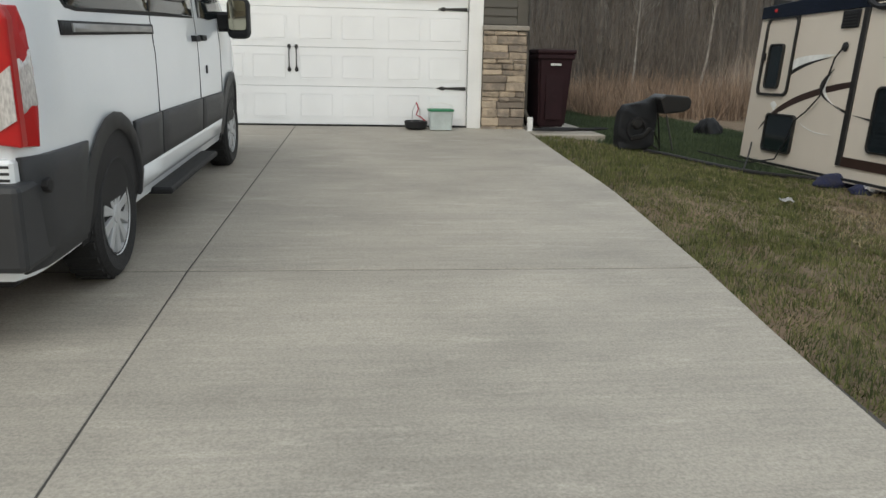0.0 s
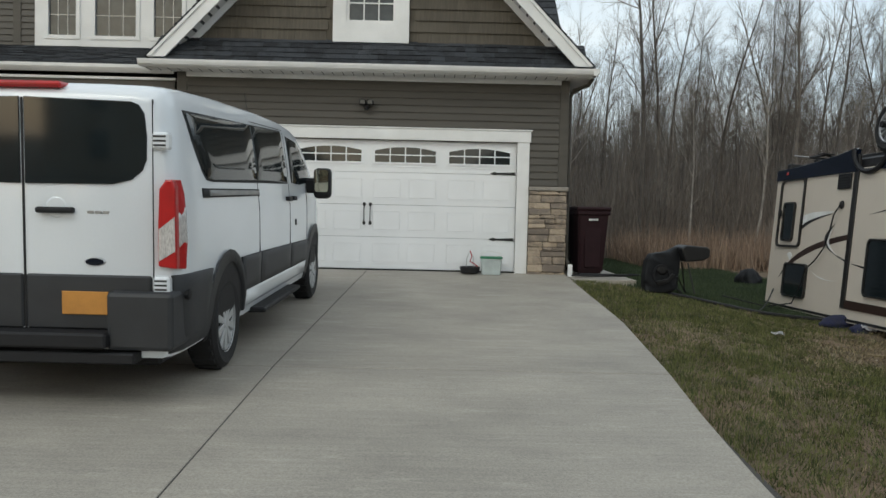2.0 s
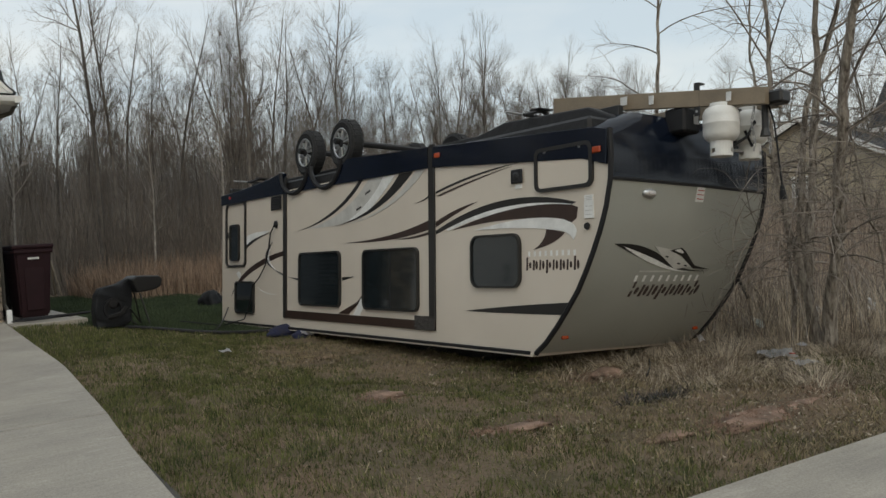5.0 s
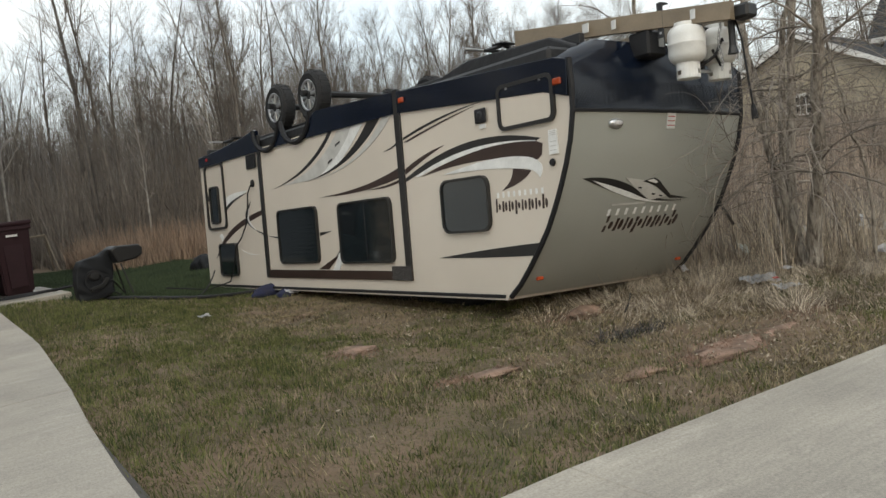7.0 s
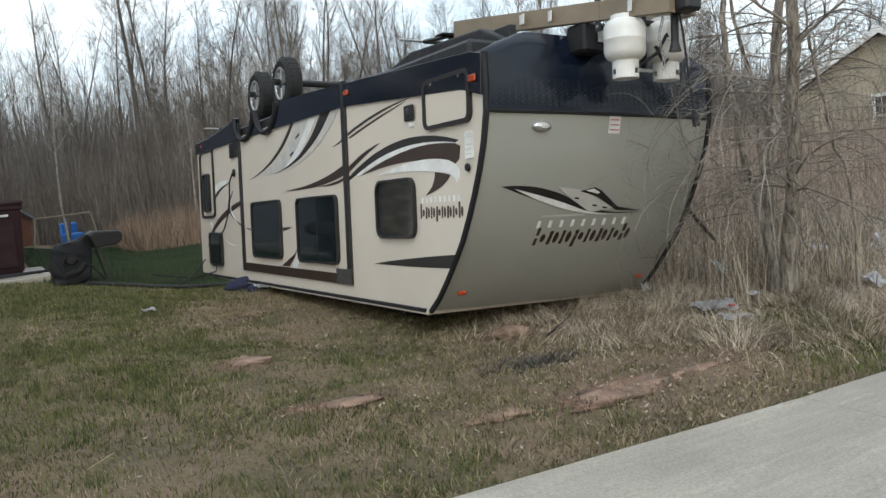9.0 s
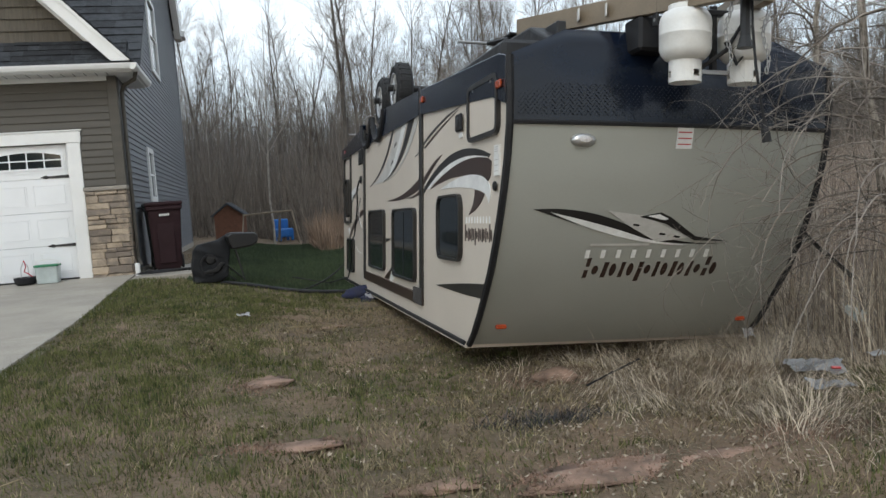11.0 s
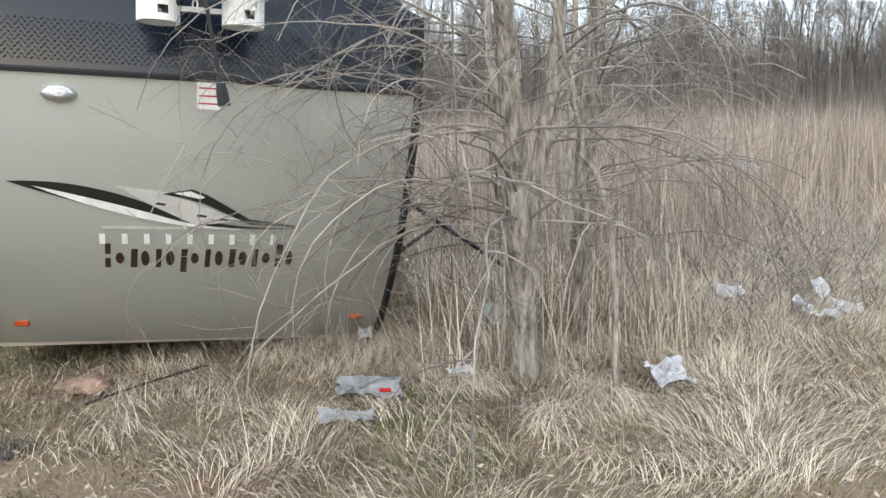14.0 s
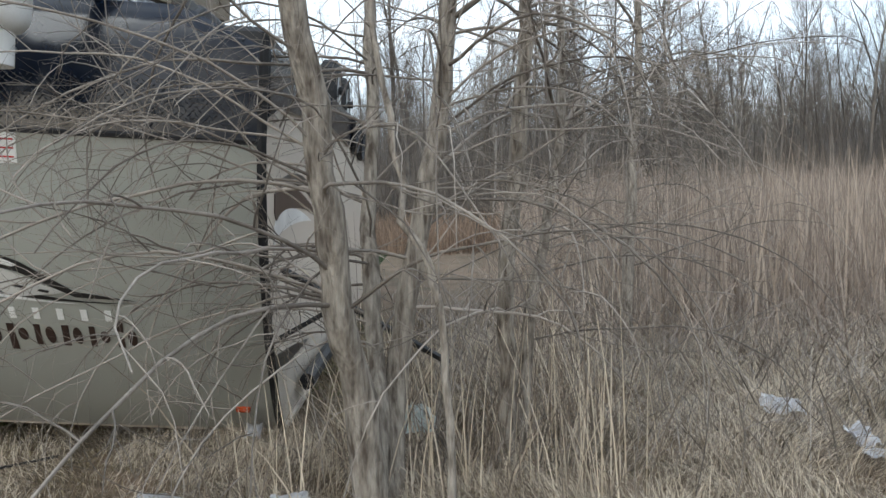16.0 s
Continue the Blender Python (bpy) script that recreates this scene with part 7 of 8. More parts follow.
# ---- trees ----
class Twigs:
    """Collects tapering branches as plain arrays."""

    def __init__(self):
        self.v, self.f, self.n = [], [], 0

    def branch(self, pts, radii, sides):
        pts = np.asarray(pts, float)
        d = np.gradient(pts, axis=0)
        d /= np.linalg.norm(d, axis=1)[:, None] + 1e-9
        ref = np.array([0.3, 0.5, 0.81]) if abs(d[0][2]) < 0.9 else np.array([1.0, 0.2, 0.0])
        s = np.cross(d, ref)
        s /= np.linalg.norm(s, axis=1)[:, None] + 1e-9
        t = np.cross(s, d)
        a = np.arange(sides) * 2 * np.pi / sides
        ring_ = pts[:, None] + np.asarray(radii)[:, None, None] * (np.cos(a)[None, :, None] * s[:, None] + np.sin(a)[None, :, None] * t[:, None])
        k = len(pts)
        base = self.n
        self.v.append(ring_.reshape(-1, 3))
        i = np.arange(k - 1)[:, None] * sides
        j = np.arange(sides)[None]
        q = np.stack([i + j, i + (j + 1) % sides, i + sides + (j + 1) % sides, i + sides + j], -1).reshape(-1, 4) + base
        self.f.append(q)
        self.n += k * sides

    def mesh(self, name, material):
        o = from_arrays(name, np.concatenate(self.v), np.concatenate(self.f), material)
        return o


def limb(rng, start, direction, length, bend, up, n):
    """A wandering line: up lifts or droops it along the way."""
    p = np.array(start, float)
    d = np.array(direction, float)
    d /= np.linalg.norm(d)
    pts = [p.copy()]
    for i in range(n):
        d = d + rng.normal(0, bend, 3) + np.array([0, 0, up])
        d /= np.linalg.norm(d)
        p = p + d * length / n
        pts.append(p.copy())
    return np.array(pts)


def side_way(rng, d, spread):
    r = rng.normal(0, 1, 3)
    r -= d * (r @ d)
    r /= np.linalg.norm(r) + 1e-9
    w = d * math.cos(spread) + r * math.sin(spread)
    return w / np.linalg.norm(w)


def sprout(tw, rng, pts, rad, depth, count, lens, spread, up, bend, sides, lo=0.3, thin=0.016):
    """Side shoots along a limb, and theirs in turn."""
    if depth == 0:
        return
    k = len(pts) - 1
    for _ in range(count):
        f = rng.uniform(lo, 1.0) * k
        i = min(int(f), k - 1)
        p = pts[i] + (pts[i + 1] - pts[i]) * (f - i)
        d = pts[i + 1] - pts[i]
        d = d / (np.linalg.norm(d) + 1e-9)
        L = lens[0] * rng.uniform(0.5, 1.2) * (1.15 - 0.6 * f / k)
        r = min(np.interp(f, range(k + 1), rad) * 0.6, L * thin + 0.0012)
        q = limb(rng, p, side_way(rng, d, spread * rng.uniform(0.6, 1.2)), L, bend, up, 4 if depth > 1 else 3)
        rr = np.linspace(r, r * 0.3, len(q))
        tw.branch(q, rr, sides)
        sprout(tw, rng, q, rr, depth - 1, max(2, int(count * 0.6)), lens[1:], spread, up, bend, 3, 0.15, thin)


def forest_tree(seed, height, girth, limbs, pale=False):
    """A slender bare woodland tree: a trunk and a crown of fine rising limbs."""
    rng = np.random.default_rng(seed)
    e = thing("bare_tree", pose(0, 0, -60), "slender leafless woodland tree with grey bark", "tree", "woodland trees")
    tr, tw = Twigs(), Twigs()
    pts = limb(rng, (0, 0, -0.3), (rng.normal(0, 0.05), rng.normal(0, 0.05), 1), height, 0.05, 0.03, 9)
    rad = np.linspace(girth, girth * 0.12, 10)
    tr.branch(pts, rad, 6)
    sprout(tw, rng, pts, rad, 3, limbs, [height * 0.23, height * 0.11, height * 0.055], 0.70, 0.10, 0.13, 3, 0.34, 0.0095)
    for nm, t, m in (("trunk", tr, "bark_pale" if pale else "bark_far"), ("crown", tw, "bark_pale" if pale else "twig")):
        o = t.mesh(nm, m)
        o.parent = e
    return e


protos = [forest_tree(10 + i, h, g, n, pale) for i, (h, g, n, pale) in enumerate(((13.0, 0.105, 17, False), (10.3, 0.065, 18, False), (12.0, 0.085, 20, False), (9.5, 0.05, 17, False), (11.5, 0.09, 19, False), (8.5, 0.05, 14, True), (6.5, 0.04, 13, True)))]
rng = np.random.default_rng(77)
spots = []
for i in range(390):
    y = 17 + 34 * rng.random() ** 1.1
    x = rng.uniform(-8, 50)
    if x < 2 and y < 18:
        y += 5
    # The wood keeps back where the reed field lies.
    if x > 14 and y < 22:
        y += 5
    spots.append((x, y))
for i in range(40):
    spots.append((rng.uniform(38, 62), rng.uniform(-2, 16)))
for i in range(90):
    spots.append((rng.uniform(13, 44), rng.uniform(24, 48)))
# The trees that stand out at the wood's edge.
spots[:7] = [(6.4, 17.0), (21.5, 17.0), (12.3, 17.0), (24.3, 17.0), (17.0, 18.5), (9.65, 14.6), (7.4, 14.6)]
spots = spots[:7] + [(13.0, 14.8), (3.4, 15.2), (18.4, 14.9)] + sorted(spots[7:], key=lambda p: math.hypot(p[0] - 5, p[1] + 13))
far_v, far_f, far_n = [], [], 0
for i, (x, y) in enumerate(spots):
    k = i % 5 if rng.random() > 0.16 else 5 + i % 2
    s = rng.uniform(0.70, 1.04)
    if i < 10:
        k, s = (5 + i % 2, 1.0) if i > 6 else (i, (1.12, 1.0, 1.12, 1.05, 1.1, 1.0, 1.0)[i])
    src = protos[k]
    m = pose(x, y, float(ground_z(x, y)) - 0.05, rng.normal(0, 2), rng.normal(0, 2), rng.uniform(0, 360)) @ Matrix.Diagonal((s, s, s, 1))
    if i < len(protos):
        src = protos[i]
        src.matrix_basis = m
        continue
    if i >= 290:
        # The trees farthest off join into one wood.
        for ch in src.children:
            me = ch.data
            co = np.empty(len(me.vertices) * 3, np.float32)
            me.vertices.foreach_get("co", co)
            ix = np.empty(len(me.polygons) * 4, np.int32)
            me.polygons.foreach_get("vertices", ix)
            mm = np.array(m)
            far_v.append(co.reshape(-1, 3) @ mm[:3, :3].T + mm[:3, 3])
            far_f.append(ix.reshape(-1, 4) + far_n)
            far_n += len(me.vertices)
        continue
    c = copy_thing(src, Matrix.Identity(4))
    c.matrix_basis = m

from_arrays("far_trees", np.concatenate(far_v), np.concatenate(far_f), "hazed_stem", "stuff", "bare trees deep in the wood, paled grey for haze", "trees")

# undergrowth: a crowd of thin stems under the wood
def stems(name, n, xr, yr, h, r, lean, material, label, category, seed, keep=None, segs=2, power=1.0, clump=0.0, least=0.0, comb=0.0):
    g = np.random.default_rng(seed)
    x = g.uniform(*xr, n)
    y = yr[0] + (yr[1] - yr[0]) * g.random(n) ** power
    if clump:
        c = g.integers(0, max(1, n // 40), n)
        cx = g.uniform(*xr, n // 40 + 1)
        cy = yr[0] + (yr[1] - yr[0]) * g.random(n // 40 + 1) ** power
        x = cx[c] + g.normal(0, clump, n)
        y = cy[c] + g.normal(0, clump, n)
    if keep is not None:
        ok = keep(x, y)
        x, y = x[ok], y[ok]
    n = len(x)
    z = ground_z(x, y) - 0.03 + bumps(x, y)
    H = g.uniform(h[0], h[1], n) * (0.55 + 0.45 * g.random(n))
    ang = g.uniform(0, 2 * np.pi, n)
    if comb:
        # Blades of one tuft lie the same way, in swirls.
        ang = 2.4 * np.sin(2.3 * x + 1.1 * y + np.sin(2.9 * y)) + 2.0 * np.sin(1.7 * y - 2.6 * x) + 1.2 * np.sin(6.1 * x + 4.3 * y) + g.normal(0, comb, n)
    ln = least + np.abs(g.normal(0, lean, n))
    way = np.stack([np.cos(ang), np.sin(ang)], 1)
    face = g.uniform(0, np.pi, n)
    sx, sy = np.cos(face), np.sin(face)
    R = r * g.uniform(0.6, 1.4, n)
    rows = []
    for k in range(segs + 1):
        f = k / segs
        w = R * (1 - 0.92 * f)
        th = np.minimum(ln, 1.5) * (0.35 + 0.65 * f)
        cx = x + way[:, 0] * H * f * np.sin(th)
        cy = y + way[:, 1] * H * f * np.sin(th)
        cz = z + H * f * np.cos(th) + 0.012 * f
        rows.append(np.stack([cx - sx * w, cy - sy * w, cz], 1))
        rows.append(np.stack([cx + sx * w, cy + sy * w, cz], 1))
    V = np.stack(rows, 1)
    per = 2 * (segs + 1)
    b = np.arange(n)[:, None] * per
    F = np.concatenate([b + np.array([[2 * k, 2 * k + 1, 2 * k + 3, 2 * k + 2]]) for k in range(segs)], 0)
    return from_arrays(name, V.reshape(-1, 3), F, material, "stuff", label, category)


stems("undergrowth", 60000, (-10, 56), (15, 48), (1.5, 6.0), 0.019, 0.38, "twig", "dense grey-brown woodland undergrowth stems", "undergrowth", 3, keep=lambda x, y: ~((x > 14) & (y < 20)) & ~((x < 2.5) & (y < 19)) & ~((x < 4.4) & (y < 19.2)), power=1.0)
stems("undergrowth", 9000, (22, 60), (-4, 18), (1.2, 4.0), 0.016, 0.25, "twig", "grey-brown scrub stems beyond the field", "undergrowth", 31)
stems("brush", 16000, (1.6, 16), (8.5, 14.5), (0.7, 1.5), 0.012, 0.5, "brush_mat", "band of rust-brown dry brush at the wood's edge", "brush", 4, power=0.8, keep=lambda x, y: ~(x < 4.5))
stems("far_wood", 80000, (-16, 75), (32, 68), (3.0, 12.0), 0.032, 0.14, "hazed_stem", "distant wood paled grey for haze, a mass of thin trunks", "wood", 32, power=1.0)
stems("far_wood", 16000, (45, 75), (-8, 34), (3.0, 10.0), 0.032, 0.14, "hazed_stem", "distant wood paled grey for haze, a mass of thin trunks", "wood", 33, power=1.0)
stems("reed_field", 30000, (11, 42), (1, 20), (1.6, 2.7), 0.014, 0.2, "reed", "far field of tall brown dry reeds", "reeds", 51, keep=lambda x, y: (x > 10.5 + 0.1 * y) & (y > 3 + 0.6 * (x - 12)))
stems("reed_field", 46000, (9.3, 36), (-5.5, 18), (1.2, 2.3), 0.011, 0.22, "reed", "field of tall brown dry reeds", "reeds", 5, keep=lambda x, y: (y > -5.2 + 0.18 * (x - 9) + np.sin(x) * 0.5) & (x > 8.9 + 0.08 * y))

# ---- grass and litter ----
def off_slab(x, y):
    ex = np.interp(y, [-16, -11, -9.2, -8, -6.8, -4.4, -2, 0.1], [0.20, 0.33, 0.40, 0.49, 0.61, 0.78, 0.80, 0.84])
    walk_top = -10.82 - 0.042 * np.clip(x - 2, 0, None)
    on_walk = (y < walk_top + 0.005) & (y > walk_top - 1.375)
    in_house = (y > -0.05) & (x < 0.86)
    on_pad = (x < 1.85) & (y > -0.72) & (y < 1.6)
    return (x > ex + 0.005) & ~on_walk & ~in_house & ~on_pad


patch = lambda x, y: np.sin(x * 1.7 + 1.3 * np.sin(y * 0.9)) + np.sin(y * 1.3 + 2.0 * np.sin(x * 0.6)) + 0.6 * np.sin(3.1 * x - 2.3 * y)
LAWN_EDGE = [2.95, 2.85, 2.7, 2.55, 2.7]
gr = np.random.default_rng(8)
def bare(x, y):
    """How bare the soil lies: worn spots and the churned strip before the trailer."""
    b = np.zeros_like(x)
    for cx, cy, rx, ry, k in ((2.7, -7.6, 0.22, 0.26, 1.25), (2.85, -9.05, 0.5, 0.14, 1.2), (4.57, -10.02, 0.8, 0.22, 1.3), (5.6, -9.9, 0.6, 0.2, 1.1), (3.3, -4.2, 0.5, 0.3, 0.7), (3.75, -6.2, 0.35, 0.6, 0.8), (3.0, -5.4, 0.4, 0.25, 0.6), (4.85, -8.15, 0.4, 0.25, 1.2), (3.9, -3.2, 0.4, 0.5, 0.8), (1.0, -2.6, 0.3, 0.08, 0.5)):
        b = np.maximum(b, k * np.exp(-(((x - cx) / rx) ** 2 + ((y - cy) / ry) ** 2)))
    return b


mottle = lambda x, y: np.sin(19 * x + 3 * np.sin(9 * y)) * np.sin(17 * y + 3 * np.sin(11 * x + 1)) + 0.7 * np.sin(7 * x - 4 * y + 2 * np.sin(5 * y)) * np.sin(6 * y + 2 * np.sin(4 * x))


def mown(x, y):
    """1 on the tended lawn beside the drive, falling to 0 on the churned ground past its ragged edge."""
    edge = np.interp(y, [-12, -9, -6, -3, -2], LAWN_EDGE) + 0.10 * np.sin(4.1 * y) + 0.06 * np.sin(11 * y + x)
    return 1 - smooth_step(-0.15, 0.35, x - edge)


behind_pipe = lambda x, y: (x > 1.7) & (y > -1.1 - 0.44 * (x - 2.0))
clear = lambda x, y: off_slab(x, y) & ~((x > 5) & (y > -8.9) & (y < -7) & (x < 9))


def lush(x, y):
    """Where green blades stand."""
    share = np.clip(0.36 + 0.56 * mown(x, y) - 0.20 * patch(x, y) - 0.06 * np.clip(x - 3, 0, 5) + 0.30 * mottle(x, y), 0.04, 1)
    return clear(x, y) & (gr.random(len(x)) > 1.1 * bare(x, y)) & (gr.random(len(x)) < share)


def dead(x, y):
    """Where dead blades lie."""
    share = np.clip(0.58 - 0.30 * mown(x, y) + 0.22 * patch(x, y) - 0.34 * mottle(x, y), 0.04, 1)
    return off_slab(x, y) & ~behind_pipe(x, y) & (gr.random(len(x)) > bare(x, y)) & (gr.random(len(x)) < share)


stems("lawn_grass", 330000, (0.2, 9.5), (-14.0, -3.5), (0.016, 0.046), 0.0034, 0.75, "grass", "short patchy winter lawn, green and straw mixed", "grass", 6, keep=lush, segs=1, least=0.35, comb=1.0)
stems("lawn_grass", 60000, (0.6, 5.0), (-4.0, 2.0), (0.03, 0.065), 0.005, 0.8, "grass", "short winter lawn beside the house", "grass", 61, keep=lambda x, y: lush(x, y) & ~behind_pipe(x, y), segs=1)
stems("lush_grass", 160000, (1.7, 6.5), (-3.0, 14.0), (0.05, 0.10), 0.007, 0.6, "grass_deep", "lush dark green grass behind the drain pipe", "grass", 62, keep=lambda x, y: clear(x, y) & behind_pipe(x, y) & ((x < 4.7) | (y > 1.0)), segs=1)
stems("grass_tufts", 60000, (0.3, 7.0), (-13.5, -2.0), (0.04, 0.085), 0.0032, 0.7, "grass", "coarser green tufts in the lawn", "grass", 63, keep=lush, segs=2, clump=0.055)
stems("dead_tufts", 70000, (2.0, 8.0), (-11.0, -2.0), (0.05, 0.11), 0.0030, 0.5, "lawn_straw", "flattened brown tufts on the churned ground", "grass", 64, keep=dead, segs=2, clump=0.07, least=0.8)
stems("soil_crumbs", 90000, (2.2, 6.6), (-10.6, -7.0), (0.008, 0.022), 0.007, 0.4, "dirt_red", "crumbs of reddish soil on the worn spots", "soil", 65, keep=lambda x, y: off_slab(x, y) & (gr.random(len(x)) < 1.3 * bare(x, y) - 0.35), segs=1, least=0.9)
stems("dry_grass", 260000, (0.3, 13), (-14.0, 6.0), (0.02, 0.06), 0.0028, 1.2, "lawn_straw", "dead straw-coloured grass in the lawn", "grass", 7, keep=dead, segs=1, comb=0.9)
verge = lambda x, y: off_slab(x, y) & (y > -10.75 - 0.042 * (x - 2)) & ((y < -7.55) | (x > 7.3)) & (gr.random(len(x)) < np.clip(0.12 + 1.0 * (y + 10.6) + 0.8 * (x - 6.0), 0.10, 1)) & (gr.random(len(x)) < np.clip(0.15 + 0.45 * (x - 4.6), 0.0, 1) * np.clip(0.9 + 0.35 * patch(x * 1.6, y * 1.6), 0.15, 1))
stems("tall_dry_grass", 170000, (4.4, 13.5), (-10.75, -4.5), (0.10, 0.33), 0.0020, 0.30, "straw", "matted tufts of tall dry straw grass", "grass", 9, keep=verge, segs=3, least=1.0, comb=0.5)
stems("tall_dry_grass", 13000, (5.0, 12.5), (-10.3, -5.0), (0.20, 0.52), 0.0021, 0.6, "straw", "tall dry grass clumps round the tree", "grass", 91, keep=verge, segs=3, clump=0.13, least=0.3, comb=0.6)
stems("canes", 650, (6.8, 8.6), (-9.1, -7.2), (0.5, 1.4), 0.0045, 0.55, "straw", "pale dry canes round the tree foot", "canes", 92, keep=lambda x, y: (y < -7.9 + 0.0 * x) | (x > 7.1), segs=4, clump=0.14)

stems("brush_tangle", 5500, (6.9, 13.5), (-8.6, -2.5), (0.35, 1.1), 0.0042, 0.5, "twig_near", "tangle of dry grey brush and fallen stems", "brush", 93, keep=lambda x, y: (x > 7.0 + 0.0 * y) & ((y < -8.0) | (x > 7.3)), segs=3, least=0.7)
stems("brush_tangle", 5000, (8.5, 16), (-6.5, 1.5), (0.5, 1.5), 0.006, 0.45, "reed", "tangle of brown brush before the reeds", "brush", 94, segs=3, least=0.3, keep=lambda x, y: x > 8.0)
# A dark grey heap of wire netting, built from short thin stems.
stems("burnt_twigs", 2600, (3.8, 5.0), (-9.5, -8.75), (0.05, 0.20), 0.0035, 0.5, "net_grey", "low heap of dark grey wire netting on the verge", "burnt twigs", 95, segs=2, least=0.85, keep=lambda x, y: ((x - 4.4 - 0.04 * np.sin(9 * y)) / 0.46) ** 2 + ((y + 9.10 + 0.1 * (x - 4.4)) / 0.20) ** 2 < 0.15 + gr.random(len(x)))


def scatter_leaves(name, n, xr, yr, size, material, label, seed, keep):
    g = np.random.default_rng(seed)
    x, y = g.uniform(*xr, n), g.uniform(*yr, n)
    ok = keep(x, y)
    x, y = x[ok], y[ok]
    n = len(x)
    z = ground_z(x, y) + bumps(x, y) + g.uniform(-0.005, 0.025, n)
    L = g.uniform(*size, n)
    a = g.uniform(0, 2 * np.pi, n)
    u = np.stack([np.cos(a), np.sin(a), g.normal(0, 0.35, n)], 1) * L[:, None]
    w = np.stack([-np.sin(a), np.cos(a), g.normal(0, 0.35, n)], 1) * (L * g.uniform(0.35, 0.6, n))[:, None]
    c = np.stack([x, y, z], 1)
    up = np.array([0, 0, 1.0]) * (L * 0.25)[:, None]
    V = np.stack([c - u + up, c - w * 0.9, c + u + up * 0.6, c + w * 0.9], 1).reshape(-1, 3)
    b = np.arange(n)[:, None] * 4
    F = np.concatenate([b + np.array([[0, 1, 3]]), b + np.array([[1, 2, 3]])])
    return from_arrays(name, V, F, material, "stuff", label, "leaves")


scatter_leaves("fallen_leaves", 12000, (1.5, 13), (-10.75, -4.5), (0.008, 0.021), "leaf", "scattered dead leaves in the grass", 12, lambda x, y: off_slab(x, y) & (gr.random(len(x)) < np.clip(0.06 + 0.3 * (x - 2.2), 0.04, 1)))
scatter_leaves("fallen_leaves", 3600, (4.0, 10.5), (-11.0, -9.3), (0.008, 0.022), "leaf", "curled pale dead leaves along the pavement", 14, lambda x, y: off_slab(x, y) & (gr.random(len(x)) < np.clip(0.35 + 0.4 * patch(x, y), 0.08, 1) * (1 - np.clip(bare(x, y), 0, 1))))
scatter_leaves("fallen_leaves", 700, (1.5, 11), (-13.5, -12.3), (0.012, 0.03), "leaf", "dead leaves on the verge", 13, lambda x, y: off_slab(x, y))


# ---- the scrub trees before the trailer ----
def arching(rng, p, az, length, rise, fall, n=13, wander=0.10):
    """A branch that leaves rising, levels out and bows down under its own weight."""
    p = np.array(p, float)
    pts = [p.copy()]
    e = rise
    kink = rng.normal(0, 0.05)
    for i in range(n):
        az += rng.normal(kink, wander)
        e += -fall / n * (0.5 + 1.0 * i / n) * 1.3 + rng.normal(0, wander * 0.8)
        p = p + np.array([math.cos(az) * math.cos(e), math.sin(az) * math.cos(e), math.sin(e)]) * length / n
        pts.append(p.copy())
    return np.array(pts)


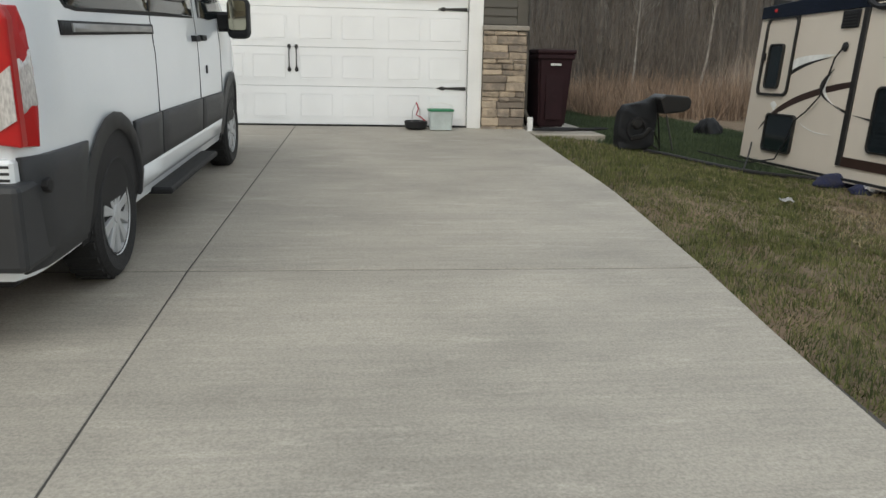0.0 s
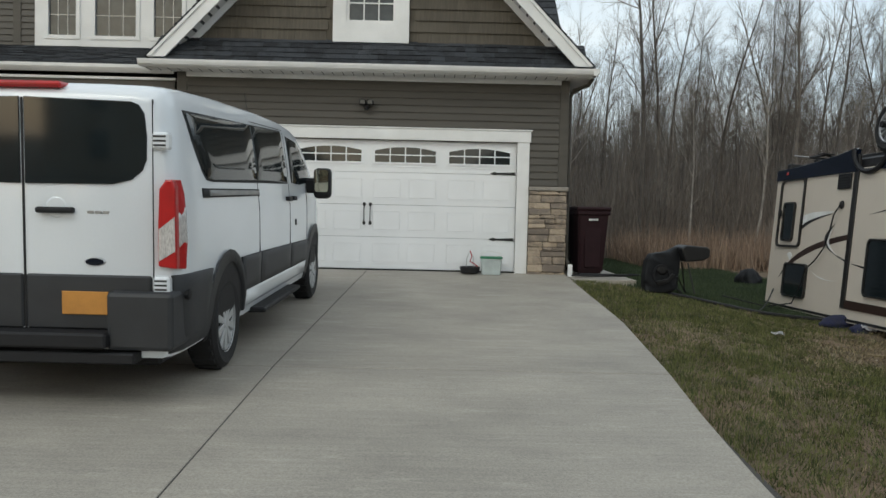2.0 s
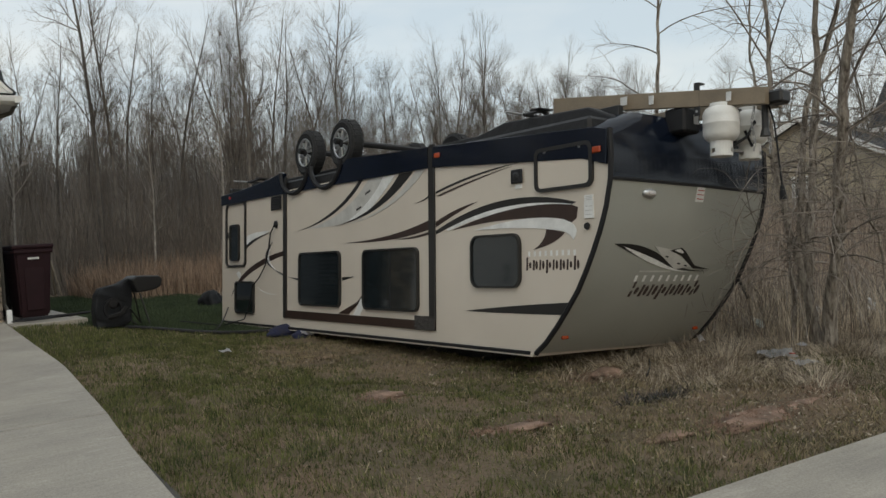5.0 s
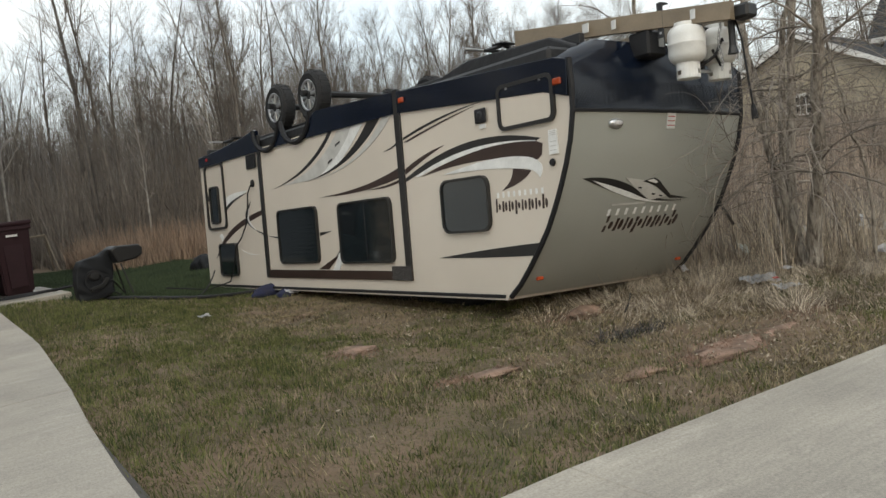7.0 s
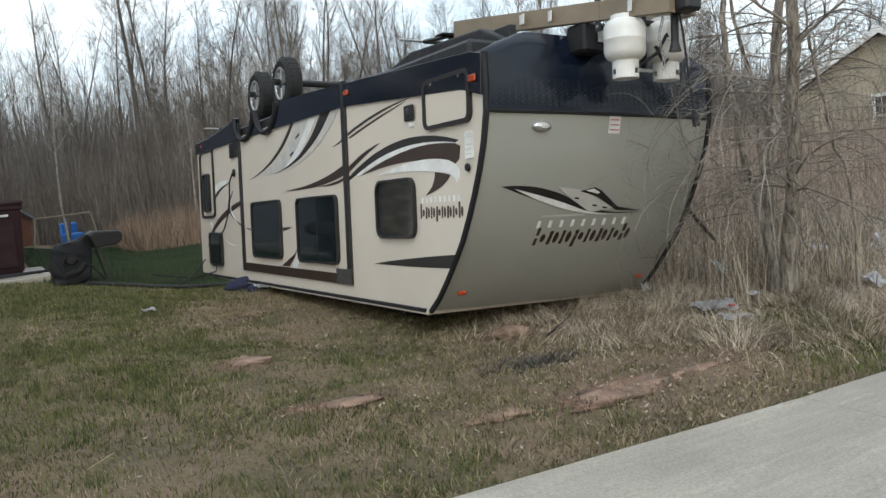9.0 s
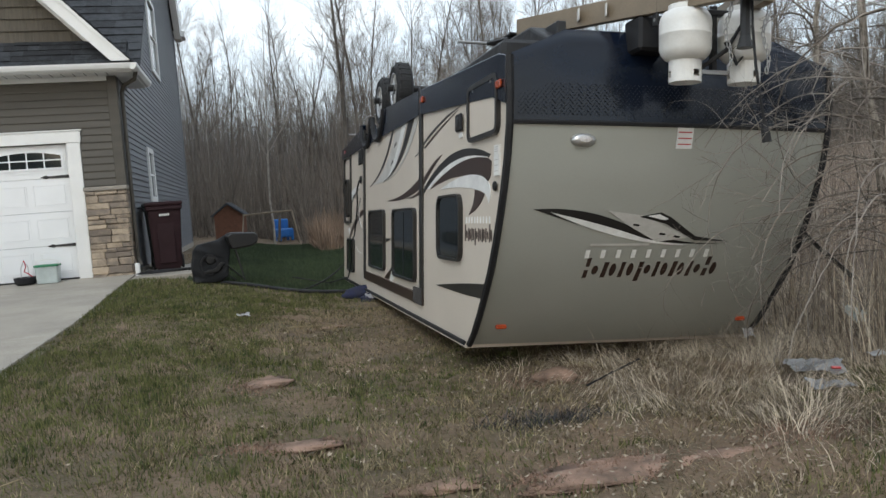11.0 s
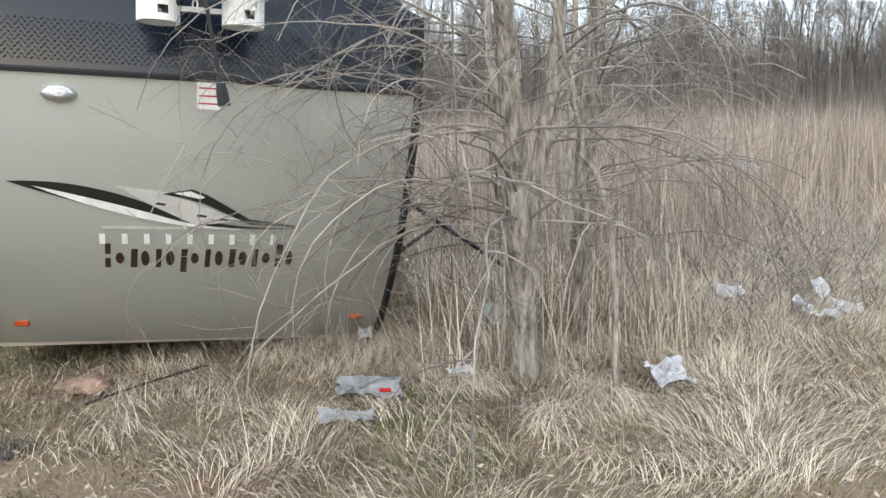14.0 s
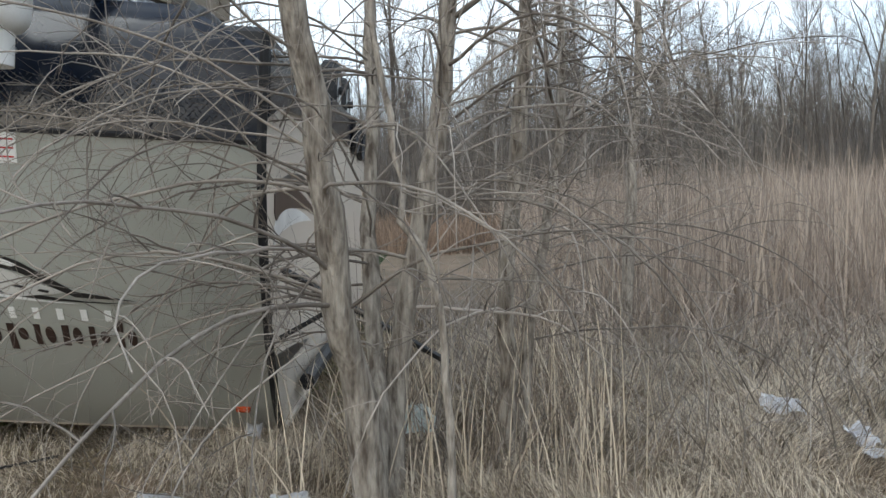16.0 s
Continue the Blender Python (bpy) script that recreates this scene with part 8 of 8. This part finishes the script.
def scrub_tree(name, stems_, seed, label, low=12, high=9, reach=1.9, count=8, twig_mat="twig_near"):
    """Stems follow their own lines, then wander up; low branches arch and droop, high ones rise."""
    rng = np.random.default_rng(seed)
    base = np.array(stems_[0][0][0], float)
    e = thing(name, pose(*base), label, "tree")
    for line, top, g, main in stems_:
        tr, tw = Twigs(), Twigs()
        line = np.array(line, float) - base
        d = line[-1] - line[-2]
        up = limb(rng, line[-1], d / np.linalg.norm(d) + np.array([0, 0, 0.4]), top, 0.09, 0.05, 8)
        pts = np.concatenate([line, up[1:]])
        k = len(pts) - 1
        rad = np.interp(np.arange(k + 1), [0, 1, len(line) - 1, k], [g * 1.22, g * 1.05, g * 0.8, g * 0.16])
        fine = np.concatenate([pts[i] + (pts[i + 1] - pts[i]) * np.linspace(0, 1, 4)[:-1, None] for i in range(k)] + [pts[-1:]])
        fr = np.interp(np.linspace(0, k, len(fine)), np.arange(k + 1), rad)
        fine[1:-1] += rng.normal(0, 0.008, fine[1:-1].shape)
        tr.branch(fine, fr * (1 + rng.normal(0, 0.05, len(fr))), 11)
        m = len(line) - 1
        for i in range(low):
            f = rng.uniform(0.35 * m, m + 0.7)
            j = min(int(f), k - 1)
            p = pts[j] + (pts[j + 1] - pts[j]) * (f - j)
            az = main + rng.normal(0, 0.75) if rng.random() < 0.72 else rng.uniform(0, 2 * math.pi)
            q = arching(rng, p, az, reach * rng.uniform(0.55, 1.25), rng.uniform(0.05, 0.75), rng.uniform(0.7, 1.9))
            r = rng.uniform(0.0045, 0.011) * min(1.0, g / 0.045)
            rr = np.linspace(r, 0.0022, len(q))
            tw.branch(q, rr, 5)
            for c in range(count):
                u = rng.uniform(0.15, 0.97) * (len(q) - 1)
                a = int(u)
                b = q[min(a + 1, len(q) - 1)]
                dirn = b - q[a]
                az2 = math.atan2(dirn[1], dirn[0]) + rng.choice((-1, 1)) * rng.uniform(0.3, 1.0)
                L = 0.75 * rng.uniform(0.3, 1.2) * (1.1 - 0.6 * u / len(q))
                w = arching(rng, q[a] + (b - q[a]) * (u - a), az2, L, rng.uniform(-0.5, 0.9), rng.uniform(-0.6, 1.6), 7, 0.16)
                r2 = min(rr[a] * 0.6, 0.0050)
                wr = np.linspace(r2, 0.0013, len(w))
                tw.branch(w, wr, 4)
                sprout(tw, rng, w, wr, 1, 4, [0.28], 0.8, -0.03, 0.22, 3, 0.2, 0.006)
        for i in range(high):
            f = rng.uniform(m, k - 0.3)
            j = min(int(f), k - 1)
            p = pts[j] + (pts[j + 1] - pts[j]) * (f - j)
            q = arching(rng, p, rng.uniform(0, 2 * math.pi), 1.9 * rng.uniform(0.6, 1.2), rng.uniform(0.4, 1.1), rng.uniform(0.2, 1.2), 10)
            rr = np.linspace(min(np.interp(f, range(k + 1), rad) * 0.5, 0.016), 0.0025, len(q))
            tw.branch(q, rr, 5)
            sprout(tw, rng, q, rr, 2, 8, [0.8, 0.35], 0.75, 0.0, 0.2, 3, 0.15, 0.0065)
        o = tr.mesh("trunk", "bark")
        o.parent = e
        for pl in o.data.polygons:
            pl.use_smooth = True
        o2 = tw.mesh("crown", twig_mat)
        o2.parent = e
        o2["label"] = "drooping bare grey branches"
    return e


LEFT, RIGHT, NEAR = math.pi, 0.1, -1.2
scrub_tree("scrub_tree", (
    (((7.33, -9.03, -0.62), (7.30, -9.10, 0.0), (7.24, -9.22, 0.4), (7.21, -9.27, 0.8), (7.18, -9.29, 1.2), (7.11, -9.40, 1.6)), 4.2, 0.066, LEFT),
    (((7.39, -8.85, -0.62), (7.44, -8.78, 0.0), (7.51, -8.76, 0.4), (7.59, -8.75, 0.8), (7.67, -8.75, 1.2), (7.73, -8.75, 1.6)), 4.0, 0.052, RIGHT),
    (((7.36, -8.95, -0.62), (7.36, -8.80, 0.1), (7.33, -8.66, 0.7), (7.36, -8.50, 1.4)), 4.0, 0.040, LEFT),
), 41, "many-stemmed leafless scrub tree with drooping grey branches beside the trailer", low=25, high=10, reach=2.0, count=9)
scrub_tree("scrub_tree", (
    (((7.98, -8.36, -0.60), (7.99, -8.38, 0.0), (7.99, -8.41, 0.4), (8.05, -8.38, 0.9), (8.12, -8.40, 1.6)), 4.2, 0.046, RIGHT),
    (((8.02, -8.30, -0.60), (8.16, -8.16, 0.3), (8.34, -8.02, 1.1)), 3.6, 0.032, RIGHT),
), 42, "leafless scrub tree behind the thicket", low=17, high=9, reach=1.9, count=8)
scrub_tree("scrub_tree", ((((9.4, -5.2, -0.6), (9.42, -5.2, 0.5), (9.5, -5.2, 1.5)), 4.6, 0.05, RIGHT),), 43, "slim leafless scrub tree at the field edge", low=8, high=12)
scrub_tree("sapling", ((((7.68, -9.50, -0.62), (7.67, -9.50, 0.0), (7.64, -9.48, 0.40), (7.61, -9.47, 0.58), (7.52, -9.45, 0.75), (7.49, -9.40, 1.14), (7.41, -9.35, 1.52)), 1.4, 0.016, RIGHT),), 44, "thin bare sapling at the verge", low=9, high=4, reach=1.5, count=6)
